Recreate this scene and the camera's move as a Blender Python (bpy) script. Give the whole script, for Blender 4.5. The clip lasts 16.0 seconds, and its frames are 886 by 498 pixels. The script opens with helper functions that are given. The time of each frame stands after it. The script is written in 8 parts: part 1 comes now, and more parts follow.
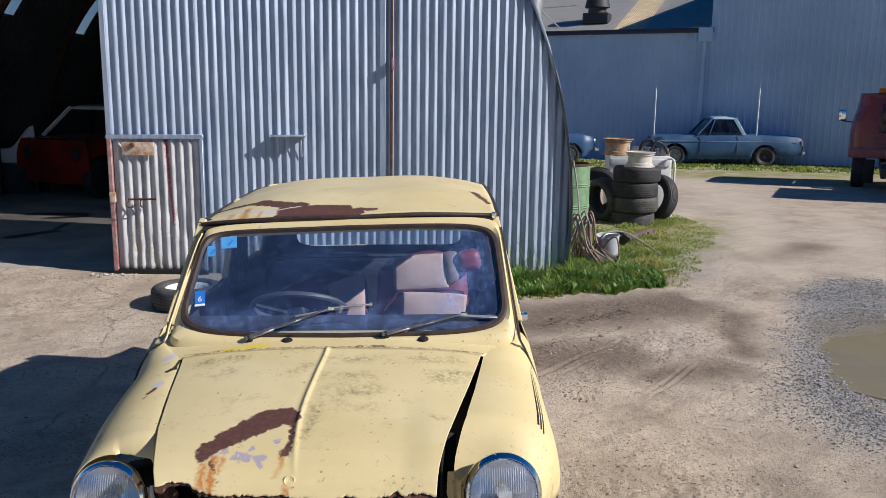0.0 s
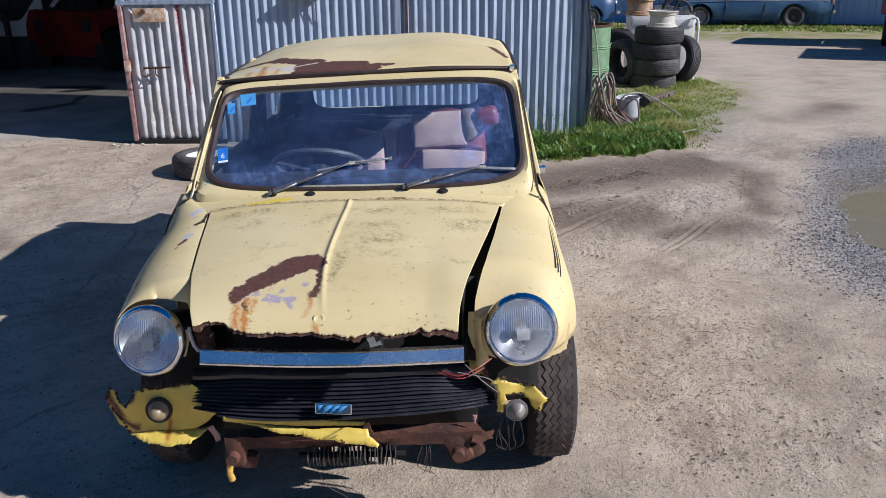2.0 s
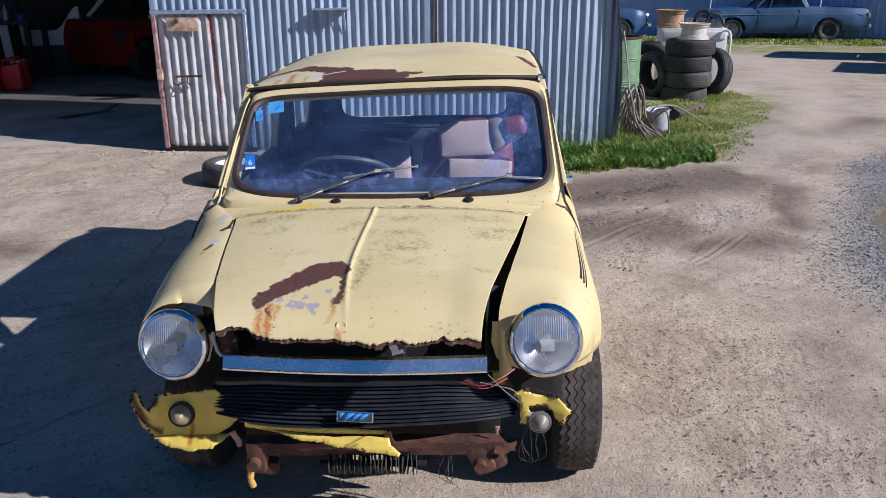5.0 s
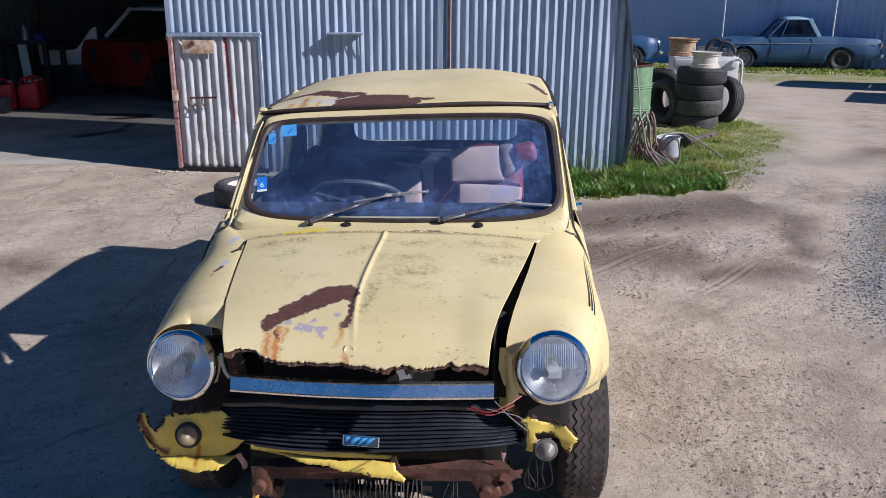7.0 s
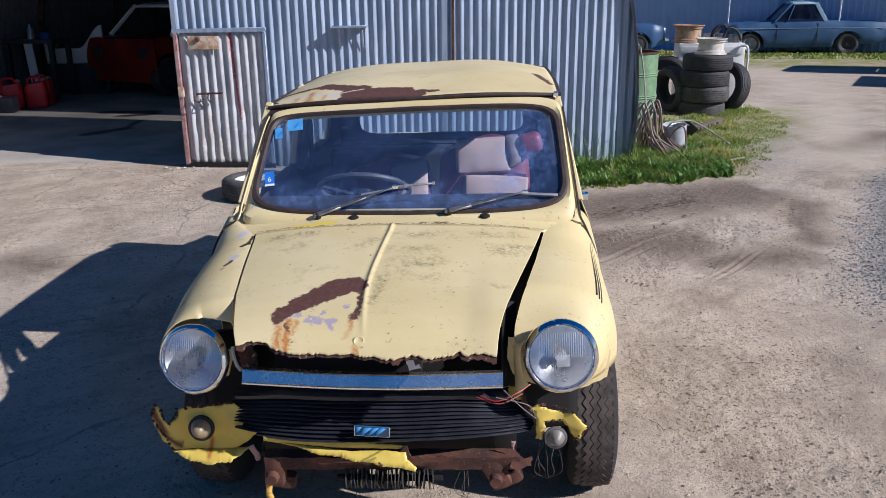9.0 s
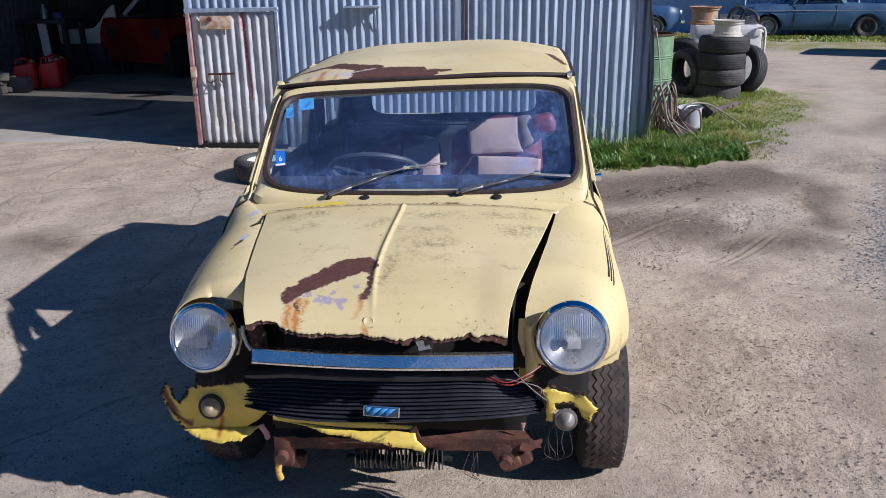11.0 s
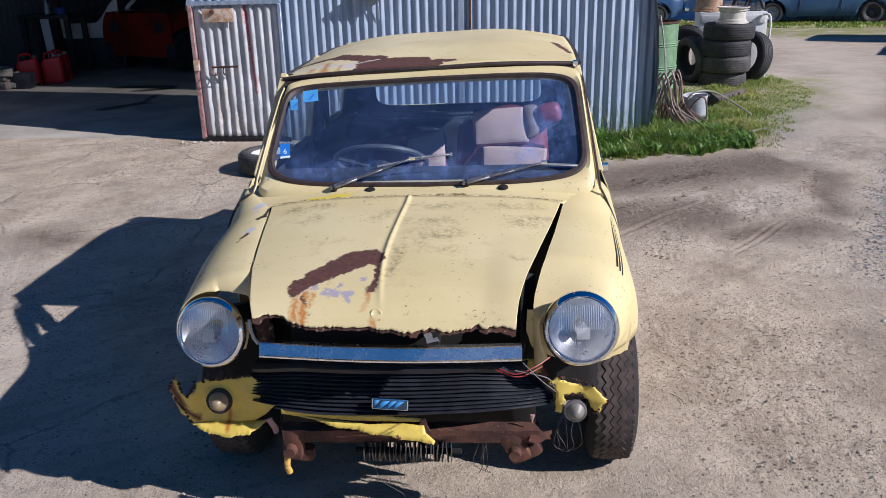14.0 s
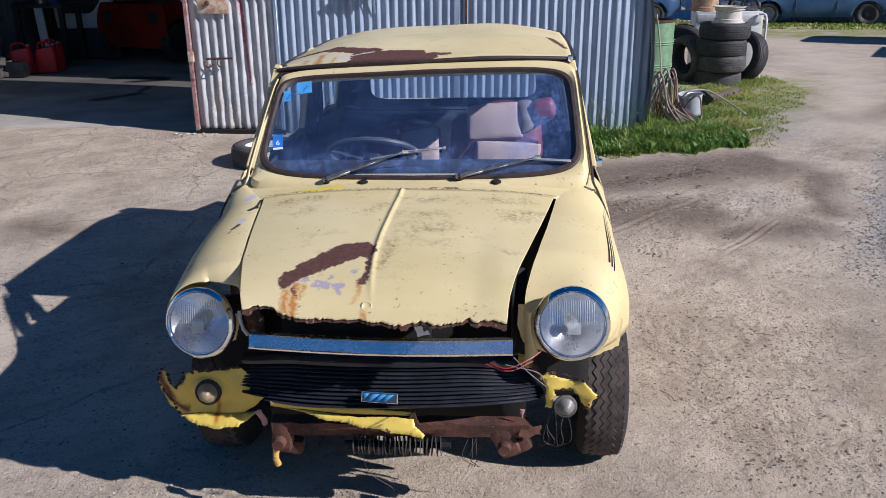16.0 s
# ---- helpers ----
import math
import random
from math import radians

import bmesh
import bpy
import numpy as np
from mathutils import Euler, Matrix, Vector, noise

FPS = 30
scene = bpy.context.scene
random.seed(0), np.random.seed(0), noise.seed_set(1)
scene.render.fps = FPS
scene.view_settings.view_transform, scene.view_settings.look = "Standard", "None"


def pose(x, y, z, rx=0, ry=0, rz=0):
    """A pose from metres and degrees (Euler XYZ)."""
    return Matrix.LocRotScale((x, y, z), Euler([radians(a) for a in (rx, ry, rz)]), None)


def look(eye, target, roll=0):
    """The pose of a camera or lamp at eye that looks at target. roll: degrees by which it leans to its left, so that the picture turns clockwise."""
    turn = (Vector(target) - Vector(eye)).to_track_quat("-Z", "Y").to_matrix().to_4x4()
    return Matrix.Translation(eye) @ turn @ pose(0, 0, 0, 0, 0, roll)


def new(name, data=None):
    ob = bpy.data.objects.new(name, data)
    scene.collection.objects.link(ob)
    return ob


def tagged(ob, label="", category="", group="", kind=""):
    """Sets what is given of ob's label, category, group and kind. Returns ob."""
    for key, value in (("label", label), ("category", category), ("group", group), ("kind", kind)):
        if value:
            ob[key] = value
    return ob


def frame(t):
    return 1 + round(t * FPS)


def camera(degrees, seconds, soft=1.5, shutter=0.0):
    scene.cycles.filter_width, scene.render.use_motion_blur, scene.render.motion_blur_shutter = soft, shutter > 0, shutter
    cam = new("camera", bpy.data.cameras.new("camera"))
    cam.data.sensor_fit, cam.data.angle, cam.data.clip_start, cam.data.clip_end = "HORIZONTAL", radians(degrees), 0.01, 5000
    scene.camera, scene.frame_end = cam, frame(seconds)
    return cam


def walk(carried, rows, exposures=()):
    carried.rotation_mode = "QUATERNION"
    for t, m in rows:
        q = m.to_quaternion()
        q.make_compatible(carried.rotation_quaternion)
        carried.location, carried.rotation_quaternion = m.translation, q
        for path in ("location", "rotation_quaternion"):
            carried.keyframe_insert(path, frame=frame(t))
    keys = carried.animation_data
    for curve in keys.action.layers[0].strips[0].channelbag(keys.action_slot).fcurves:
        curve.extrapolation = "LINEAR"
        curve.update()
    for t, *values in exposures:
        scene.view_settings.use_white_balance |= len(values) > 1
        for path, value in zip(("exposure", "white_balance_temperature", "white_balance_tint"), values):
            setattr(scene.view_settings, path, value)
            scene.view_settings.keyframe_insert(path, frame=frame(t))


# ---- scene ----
import mathutils

cam = camera(57.2, 16.0, 0.55)
PATH = [
    (0, (0.318, -1.834, 1.734), (0.34, 0.133, 1.373), 0.7),
    (0.5, (0.309, -1.842, 1.703), (0.317, 0.116, 1.298), 1.7),
    (1, (0.311, -1.866, 1.684), (0.317, 0.077, 1.21), 1.7),
    (1.5, (0.311, -1.885, 1.669), (0.308, 0.012, 1.035), 0.3),
    (2, (0.315, -1.898, 1.674), (0.293, -0.011, 1.013), -0.5),
    (2.5, (0.326, -1.912, 1.678), (0.295, -0.022, 1.026), -1.2),
    (3, (0.324, -1.916, 1.677), (0.273, -0.021, 1.041), -1.6),
    (3.5, (0.319, -1.914, 1.674), (0.249, -0.019, 1.036), -1.7),
    (6, (0.327, -1.873, 1.657), (0.226, 0.025, 1.037), 0.5),
    (6.5, (0.329, -1.882, 1.671), (0.217, 0.025, 1.077), 0.5),
    (7, (0.324, -1.892, 1.671), (0.211, 0.019, 1.09), 0.4),
    (7.5, (0.326, -1.889, 1.671), (0.217, 0.019, 1.079), -0.0),
    (8, (0.322, -1.891, 1.674), (0.211, 0.014, 1.077), -0.5),
    (8.5, (0.326, -1.906, 1.677), (0.207, -0.001, 1.079), -0.7),
    (9, (0.327, -1.909, 1.674), (0.195, -0.006, 1.074), -0.7),
    (11.5, (0.332, -1.891, 1.659), (0.17, -0.007, 1.01), -0.6),
    (12, (0.336, -1.89, 1.658), (0.18, -0.007, 1.001), -0.6),
    (12.5, (0.333, -1.891, 1.663), (0.184, -0.009, 1.002), -0.7),
    (13, (0.329, -1.892, 1.666), (0.173, -0.01, 1.008), -1.1),
    (13.5, (0.323, -1.884, 1.658), (0.153, -0.003, 1.001), -1.3),
    (14, (0.322, -1.879, 1.656), (0.149, 0.001, 0.997), -1.3),
    (14.5, (0.326, -1.874, 1.657), (0.157, 0.006, 0.995), -1.1),
    (15, (0.327, -1.876, 1.656), (0.163, 0.004, 0.994), -0.9),
    (15.5, (0.326, -1.877, 1.653), (0.168, 0.003, 0.989), -0.7),
    (16, (0.326, -1.873, 1.645), (0.169, 0.006, 0.977), -0.4),
]
walk(cam, [(t, look(eye, target, roll)) for t, eye, target, roll in PATH], [(0.0, 0.16, 6450, 14), (1.2, 0.15, 6150, 14), (3.0, 0.14, 6000, 17), (16.0, 0.15, 6000, 17)])

# ---- world, sun, exposure ----
SUN_DIR = Vector((-0.945, 0.325, -0.66)).normalized()      # the way the light travels
world = bpy.data.worlds.new("world")
scene.world = world
world.use_nodes = True
wn = world.node_tree
wn.nodes.clear()
w_out = wn.nodes.new("ShaderNodeOutputWorld")
w_bg = wn.nodes.new("ShaderNodeBackground")
w_sky = wn.nodes.new("ShaderNodeTexSky")
w_sky.sky_type = "NISHITA"
w_sky.sun_disc = False
w_sky.sun_elevation = math.asin(-SUN_DIR.z)
w_sky.sun_rotation = math.atan2(-SUN_DIR.x, -SUN_DIR.y)
w_sky.air_density = 1.0
w_sky.dust_density = 0.15
w_sky.ozone_density = 4.0
w_bg.inputs["Strength"].default_value = 0.056
w_hue = wn.nodes.new("ShaderNodeHueSaturation")
w_hue.inputs["Hue"].default_value = 0.507
w_hue.inputs["Saturation"].default_value = 1.40
wn.links.new(w_sky.outputs[0], w_hue.inputs["Color"])
wn.links.new(w_hue.outputs[0], w_bg.inputs[0])
wn.links.new(w_bg.outputs[0], w_out.inputs[0])

sun = new("sun", bpy.data.lights.new("sun", "SUN"))
sun.data.energy = 5.1
sun.data.angle = radians(0.55)
sun.data.color = (1.0, 0.96, 0.90)
sun.rotation_mode = "QUATERNION"
sun.rotation_quaternion = SUN_DIR.to_track_quat("-Z", "Y")
sun.location = (12, -6, 14)


# ---- small tools ----
def smooth(a, b, x):
    t = min(1.0, max(0.0, (x - a) / (b - a)))
    return t * t * (3 - 2 * t)


def curve_at(knots, x):
    """Smooth interpolation through (x, value) knots."""
    if x <= knots[0][0]:
        return knots[0][1]
    for (a, va), (b, vb) in zip(knots, knots[1:]):
        if x <= b:
            return va + (vb - va) * (x - a) / (b - a)
    return knots[-1][1]


def rag(x, seed, scale=1.0):
    """Ragged noise in about -1..1 at several sizes."""
    v = Vector((x * scale, seed * 7.3, 0))
    return (noise.noise(v * 9) * 0.9 + noise.noise(v * 27) * 0.55 + noise.noise(v * 70) * 0.4)


class Shader:
    """A node material, built up by short calls."""

    def __init__(self, name):
        self.m = bpy.data.materials.new(name)
        self.m.use_nodes = True
        self.t = self.m.node_tree
        self.p = self.t.nodes["Principled BSDF"]
        self.out = self.t.nodes["Material Output"]
        self.geo = None

    def node(self, kind, **vals):
        n = self.t.nodes.new(kind)
        for k, v in vals.items():
            n.inputs[k].default_value = v
        return n

    def put(self, sock, v):
        if isinstance(v, (int, float)):
            sock.default_value = v
        elif isinstance(v, tuple):
            sock.default_value = (*v, 1.0) if len(v) == 3 and sock.type == "RGBA" else v
        else:
            self.t.links.new(v, sock)

    def coord(self, kind="Object", scale=(1, 1, 1), loc=(0, 0, 0), turn=0.0):
        c = self.t.nodes.new("ShaderNodeTexCoord")
        m = self.t.nodes.new("ShaderNodeMapping")
        m.inputs["Scale"].default_value = scale
        m.inputs["Location"].default_value = loc
        src = c.outputs[kind]
        if turn:
            r = self.t.nodes.new("ShaderNodeMapping")
            r.inputs["Rotation"].default_value[2] = radians(turn)
            self.t.links.new(src, r.inputs["Vector"])
            src = r.outputs[0]
        self.t.links.new(src, m.inputs["Vector"])
        return m.outputs[0]

    def noise(self, scale, detail=4.0, rough=0.55, vec=None, stretch=(1, 1, 1), loc=(0, 0, 0), warp=0.0):
        n = self.node("ShaderNodeTexNoise", Scale=scale, Detail=detail, Roughness=rough, Distortion=warp)
        self.t.links.new(vec or self.coord(scale=stretch, loc=loc), n.inputs["Vector"])
        return n.outputs["Fac"]

    def voronoi(self, scale, vec=None, what="Distance"):
        n = self.node("ShaderNodeTexVoronoi", Scale=scale)
        self.t.links.new(vec or self.coord(), n.inputs["Vector"])
        return n.outputs[what]

    def math(self, op, a, b=0.0, c=0.0):
        n = self.t.nodes.new("ShaderNodeMath")
        n.operation = op
        for i, v in enumerate((a, b, c)):
            self.put(n.inputs[i], v)
        return n.outputs[0]

    def step(self, v, lo, hi):
        n = self.t.nodes.new("ShaderNodeMapRange")
        n.interpolation_type = "SMOOTHSTEP"
        self.put(n.inputs["Value"], v)
        n.inputs["From Min"].default_value, n.inputs["From Max"].default_value = lo, hi
        return n.outputs[0]

    def mix(self, fac, a, b):
        n = self.t.nodes.new("ShaderNodeMix")
        n.data_type = "RGBA"
        self.put(n.inputs["Factor"], fac)
        self.put(n.inputs[6], a)
        self.put(n.inputs[7], b)
        return n.outputs[2]

    def blend(self, fac, a, b):
        return self.math("ADD", a, self.math("MULTIPLY", fac, self.math("SUBTRACT", b, a)))

    def axes(self, warp=0.0, scale=20.0):
        """Object x, y, z, shaken by noise, so that edges of patches run ragged."""
        v = self.coord()
        if warp:
            n = self.node("ShaderNodeTexNoise", Scale=scale, Detail=5.0, Roughness=0.65)
            self.t.links.new(v, n.inputs["Vector"])
            s = self.t.nodes.new("ShaderNodeVectorMath")
            s.operation = "MULTIPLY_ADD"
            self.t.links.new(n.outputs["Color"], s.inputs[0])
            s.inputs[1].default_value = (2 * warp,) * 3
            s.inputs[2].default_value = (-warp,) * 3
            a = self.t.nodes.new("ShaderNodeVectorMath")
            self.t.links.new(v, a.inputs[0])
            self.t.links.new(s.outputs[0], a.inputs[1])
            v = a.outputs[0]
        sep = self.t.nodes.new("ShaderNodeSeparateXYZ")
        self.t.links.new(v, sep.inputs[0])
        return sep.outputs

    def capsule(self, ax, x0, y0, x1, y1, r, i=0, j=1, soft=0.004):
        """1 within r of a segment in the plane of two axes."""
        dx, dy = x1 - x0, y1 - y0
        ll = dx * dx + dy * dy + 1e-9
        px, py = self.math("SUBTRACT", ax[i], x0), self.math("SUBTRACT", ax[j], y0)
        h = self.math("ADD", self.math("MULTIPLY", px, dx / ll), self.math("MULTIPLY", py, dy / ll))
        h = self.math("MINIMUM", self.math("MAXIMUM", h, 0.0), 1.0)
        ex = self.math("SUBTRACT", px, self.math("MULTIPLY", h, dx))
        ey = self.math("SUBTRACT", py, self.math("MULTIPLY", h, dy))
        d = self.math("SQRT", self.math("ADD", self.math("MULTIPLY", ex, ex), self.math("MULTIPLY", ey, ey)))
        return self.math("SUBTRACT", 1.0, self.step(d, r - soft, r + soft))

    def any(self, *masks):
        m = masks[0]
        for k in masks[1:]:
            m = self.math("MAXIMUM", m, k)
        return m

    def bump(self, height, strength=0.3, dist=0.01, onto=None):
        n = self.t.nodes.new("ShaderNodeBump")
        n.inputs["Strength"].default_value, n.inputs["Distance"].default_value = strength, dist
        self.put(n.inputs["Height"], height)
        if onto:
            self.t.links.new(onto, n.inputs["Normal"])
        return n.outputs[0]

    def done(self, color=None, rough=None, metal=None, normal=None, **more):
        for key, v in (("Base Color", color), ("Roughness", rough), ("Metallic", metal), ("Normal", normal)):
            if v is not None:
                self.put(self.p.inputs[key], v)
        for key, v in more.items():
            self.put(self.p.inputs[key.replace("_", " ")], v)
        return self.m


def plain(name, color, rough=0.6, metal=0.0, vary=0.25, scale=12.0, bump=0.15, dist=0.003, stretch=(1, 1, 1)):
    """A surface of one colour with grain and blotches at two scales."""
    s = Shader(name)
    a, b = s.noise(scale, 5.0, stretch=stretch), s.noise(scale * 9, 3.0, stretch=stretch)
    k = s.math("ADD", s.math("MULTIPLY", a, 0.7), s.math("MULTIPLY", b, 0.3))
    dark = tuple(c * (1 - vary) for c in color)
    light = tuple(min(1.0, c * (1 + vary * 0.6)) for c in color)
    col = s.mix(s.step(k, 0.32, 0.68), dark, light)
    r = s.math("MULTIPLY_ADD", k, 0.3, rough - 0.15)
    return s.done(col, r, metal, s.bump(k, bump, dist))


def mesh_ob(name, bm, material, flat=False):
    me = bpy.data.meshes.new(name)
    bmesh.ops.recalc_face_normals(bm, faces=bm.faces)
    bm.to_mesh(me)
    bm.free()
    for m in material if isinstance(material, (list, tuple)) else [material]:
        me.materials.append(m)
    if not flat:
        me.shade_smooth()
        me.set_sharp_from_angle(angle=radians(38))
    return new(name, me)


def part(name, bm, material, parent, label="", flat=False):
    ob = mesh_ob(name, bm, material, flat)
    ob.parent = parent
    return tagged(ob, label)


def thing(name, label, category, at=None, group="", kind=""):
    ob = new(name)
    ob.empty_display_size = 0.1
    if at is not None:
        ob.matrix_basis = at
    return tagged(ob, label, category, group, kind)


def solid(ob, t, offset=-1.0):
    m = ob.modifiers.new("thickness", "SOLIDIFY")
    m.thickness, m.offset = t, offset
    return ob


def box(bm, size, at=(0, 0, 0), bevel=0.0, m=None, segs=2):
    """A bevelled box centred at a place."""
    r = bmesh.ops.create_cube(bm, size=1.0)
    vs = r["verts"]
    bmesh.ops.transform(bm, matrix=(m or Matrix()) @ Matrix.Translation(at) @ Matrix.Diagonal((*size, 1)), verts=vs)
    if bevel:
        es = list({e for v in vs for e in v.link_edges})
        bmesh.ops.bevel(bm, geom=es, offset=bevel, segments=segs, affect="EDGES", profile=0.6)
    return bm


def grid(bm, rows, cols, f, close=False):
    """A sheet of (rows+1) x (cols+1) points f(u, v), u and v from 0 to 1. Faces are made where all four points exist."""
    vs = []
    for i in range(rows + 1):
        row = []
        for j in range(cols + (0 if close else 1)):
            p = f(i / rows, j / cols)
            row.append(bm.verts.new(p) if p is not None else None)
        vs.append(row)
    n = len(vs[0])
    for i in range(rows):
        for j in range(n if close else n - 1):
            q = (vs[i][j], vs[i][(j + 1) % n], vs[i + 1][(j + 1) % n], vs[i + 1][j])
            if all(q):
                bm.faces.new(q)
    return bm


def lathe(bm, profile, segs=32, m=None, caps=False):
    """Turns (radius, height) points round the z axis."""
    m = m or Matrix()
    rings = []
    for r, h in profile:
        if r < 1e-6:
            rings.append([bm.verts.new(m @ Vector((0, 0, h)))])
        else:
            rings.append([bm.verts.new(m @ Vector((r * math.cos(2 * math.pi * k / segs), r * math.sin(2 * math.pi * k / segs), h))) for k in range(segs)])
    for a, b in zip(rings, rings[1:]):
        for k in range(segs):
            l = (k + 1) % segs
            q = [a[k % len(a)], a[l % len(a)], b[l % len(b)], b[k % len(b)]]
            q = list(dict.fromkeys(q))
            if len(q) > 2:
                bm.faces.new(q)
    return bm


def tube(bm, pts, r, segs=8, taper=None):
    """A round bar along points; radius r or one for each point."""
    pts = [Vector(p) for p in pts]
    rings = []
    up = Vector((0, 0, 1))
    for i, p in enumerate(pts):
        d = (pts[min(i + 1, len(pts) - 1)] - pts[max(i - 1, 0)]).normalized()
        a = d.cross(up)
        if a.length < 0.05:
            a = d.cross(Vector((1, 0, 0)))
        a.normalize()
        b = a.cross(d).normalized()
        rr = (taper[i] if taper else r)
        rings.append([bm.verts.new(p + (a * math.cos(2 * math.pi * k / segs) + b * math.sin(2 * math.pi * k / segs)) * rr) for k in range(segs)])
    for x, y in zip(rings, rings[1:]):
        for k in range(segs):
            bm.faces.new((x[k], x[(k + 1) % segs], y[(k + 1) % segs], y[k]))
    bm.faces.new(rings[0][::-1])
    bm.faces.new(rings[-1])
    return bm


def spline(pts, n=8):
    """Catmull-Rom points through a few places."""
    p = [Vector(q) for q in pts]
    p = [2 * p[0] - p[1]] + p + [2 * p[-1] - p[-2]]
    out = []
    for i in range(1, len(p) - 2):
        for k in range(n):
            t = k / n
            a, b, c, d = p[i - 1:i + 3]
            out.append(0.5 * ((2 * b) + (c - a) * t + (2 * a - 5 * b + 4 * c - d) * t * t + (3 * b - a - 3 * c + d) * t ** 3))
    out.append(p[-2])
    return out


def ragged(bm, corners, place, jag=0.006, seed=1, thick=0.0018, step=0.006, bend=0.0):
    """A torn sheet: a polygon in (u, v) with frayed edges, laid by place(u, v) -> Vector, with some thickness.
    A corner is (u, v) or (u, v, jag of the edge that starts there)."""
    ring, n = [], len(corners)
    for i, c in enumerate(corners):
        d = corners[(i + 1) % n]
        amount = c[2] if len(c) > 2 else jag
        ex, ey = d[0] - c[0], d[1] - c[1]
        length = math.hypot(ex, ey)
        k = max(1, int(length / step))
        for q in range(k):
            t = q / k
            w = amount * min(1.0, 4 * t + 0.3, 4 * (1 - t) + 0.3)
            o = rag(t * length * 6 + i * 3.1, seed + i) * w
            ring.append((c[0] + ex * t - ey / length * o, c[1] + ey * t + ex / length * o))
    vs = [bm.verts.new(place(u, v)) for u, v in ring]
    f = bm.faces.new(vs)
    bm.normal_update()
    nrm = f.normal.copy()
    res = bmesh.ops.triangulate(bm, faces=[f])
    ext = bmesh.ops.extrude_face_region(bm, geom=res["faces"])
    for v in ext["geom"]:
        if isinstance(v, bmesh.types.BMVert):
            v.co -= nrm * thick
    return bm


def torn_sheet(bm, corners, place, jag=0.004, seed=1, step=0.004, cell=0.010):
    """A torn sheet with frayed edges and a fine inner mesh, so that place(u, v) may bend and dent it."""
    ring, n = [], len(corners)
    for i, c in enumerate(corners):
        d = corners[(i + 1) % n]
        amount = c[2] if len(c) > 2 else jag
        ex, ey = d[0] - c[0], d[1] - c[1]
        length = math.hypot(ex, ey)
        k = max(1, int(length / step))
        for q in range(k):
            t = q / k
            w = amount * min(1.0, 3 * t + 0.4, 3 * (1 - t) + 0.4)
            o = rag(t * length * 9 + i * 3.1, seed + i) * w
            ring.append(Vector((c[0] + ex * t - ey / length * o, c[1] + ey * t + ex / length * o)))
    us, vs = [p.x for p in ring], [p.y for p in ring]
    inner = []
    a = min(us)
    while a < max(us):
        b = min(vs)
        while b < max(vs):
            q = Vector((a + 0.002 * math.sin(b * 700), b))
            if min((q - r).length_squared for r in ring) > (0.45 * cell) ** 2:
                inner.append(q)
            b += cell
        a += cell
    got = mathutils.geometry.delaunay_2d_cdt(ring + inner, [], [list(range(len(ring)))], 1, 1e-5)
    made = [bm.verts.new(place(q.x, q.y)) for q in got[0]]
    for f in got[2]:
        bm.faces.new([made[k] for k in f])
    return bm


# ---- ground heights ----
HILL = [(-40, 0.0), (1.0, 0.0), (2.4, 0.03), (4.0, 0.12), (5.2, 0.17), (9.0, 0.13), (14.0, 0.02), (18.5, -0.10), (60, -0.10)]
PUDDLE = (4.06, 3.50, 1.12, 0.98)


def puddle_d(x, y):
    a = math.atan2(y - PUDDLE[1], x - PUDDLE[0])
    wob = 1 + 0.07 * math.sin(2 * a + 0.6) + 0.04 * math.sin(5 * a) + 0.03 * math.sin(9 * a + 1)
    return math.hypot((x - PUDDLE[0]) / PUDDLE[2], (y - PUDDLE[1]) / PUDDLE[3]) / wob


def crumbly(x, y):
    """1 where the crust is broken into crumbs, 0 where it is smooth; streaked along the wheels' way."""
    a, b = 0.76 * x + 0.65 * y, -0.65 * x + 0.76 * y
    n = noise.noise(Vector((a * 0.8, b * 1.7, 9))) + 0.6 * noise.noise(Vector((a * 2.3, b * 4.5, 3)))
    return smooth(-0.10, 0.50, n)


def stone_edge(y):
    return 2.30 + 0.48 * max(0.0, y - 2.8) + 0.10 * max(0.0, y - 4.2) ** 2


# wheels' ways over the damp earth: (x0, y0, x1, y1, half width, depth, spacing of the lug marks or 0 for a smooth rut)
TRACKS = [(1.01, 3.85, 1.26, 4.08, 0.045, 0.032, 0.050), (1.00, 3.43, 1.62, 3.97, 0.042, 0.030, 0.052), (1.39, 4.00, 1.82, 4.27, 0.040, 0.028, 0.052), (1.40, 3.62, 1.72, 3.93, 0.034, 0.025, 0.050), (0.98, 2.97, 1.54, 3.52, 0.020, 0.009, 0.0), (1.12, 3.00, 1.36, 3.22, 0.014, 0.006, 0.0), (1.63, 2.87, 1.93, 3.48, 0.022, 0.013, 0.05),
          (2.03, 3.17, 1.62, 2.69, 0.016, 0.007, 0.0), (1.98, 3.17, 1.58, 2.72, 0.016, 0.006, 0.0), (2.56, 4.33, 2.28, 3.58, 0.050, 0.012, 0.055), (1.03, 2.40, 1.10, 2.46, 0.035, 0.012, 0.026), (1.10, 2.70, 1.25, 2.60, 0.055, 0.010, 0.045), (1.50, 2.22, 1.60, 2.50, 0.030, 0.009, 0.045), (-3.30, 3.9, -2.70, 2.75, 0.05, 0.010, 0.06), (-2.95, 4.6, -2.2, 3.6, 0.05, 0.008, 0.06), (1.15, 1.00, 1.75, 1.35, 0.04, 0.006, 0.05), (1.35, 1.75, 1.90, 2.30, 0.04, 0.007, 0.05)]


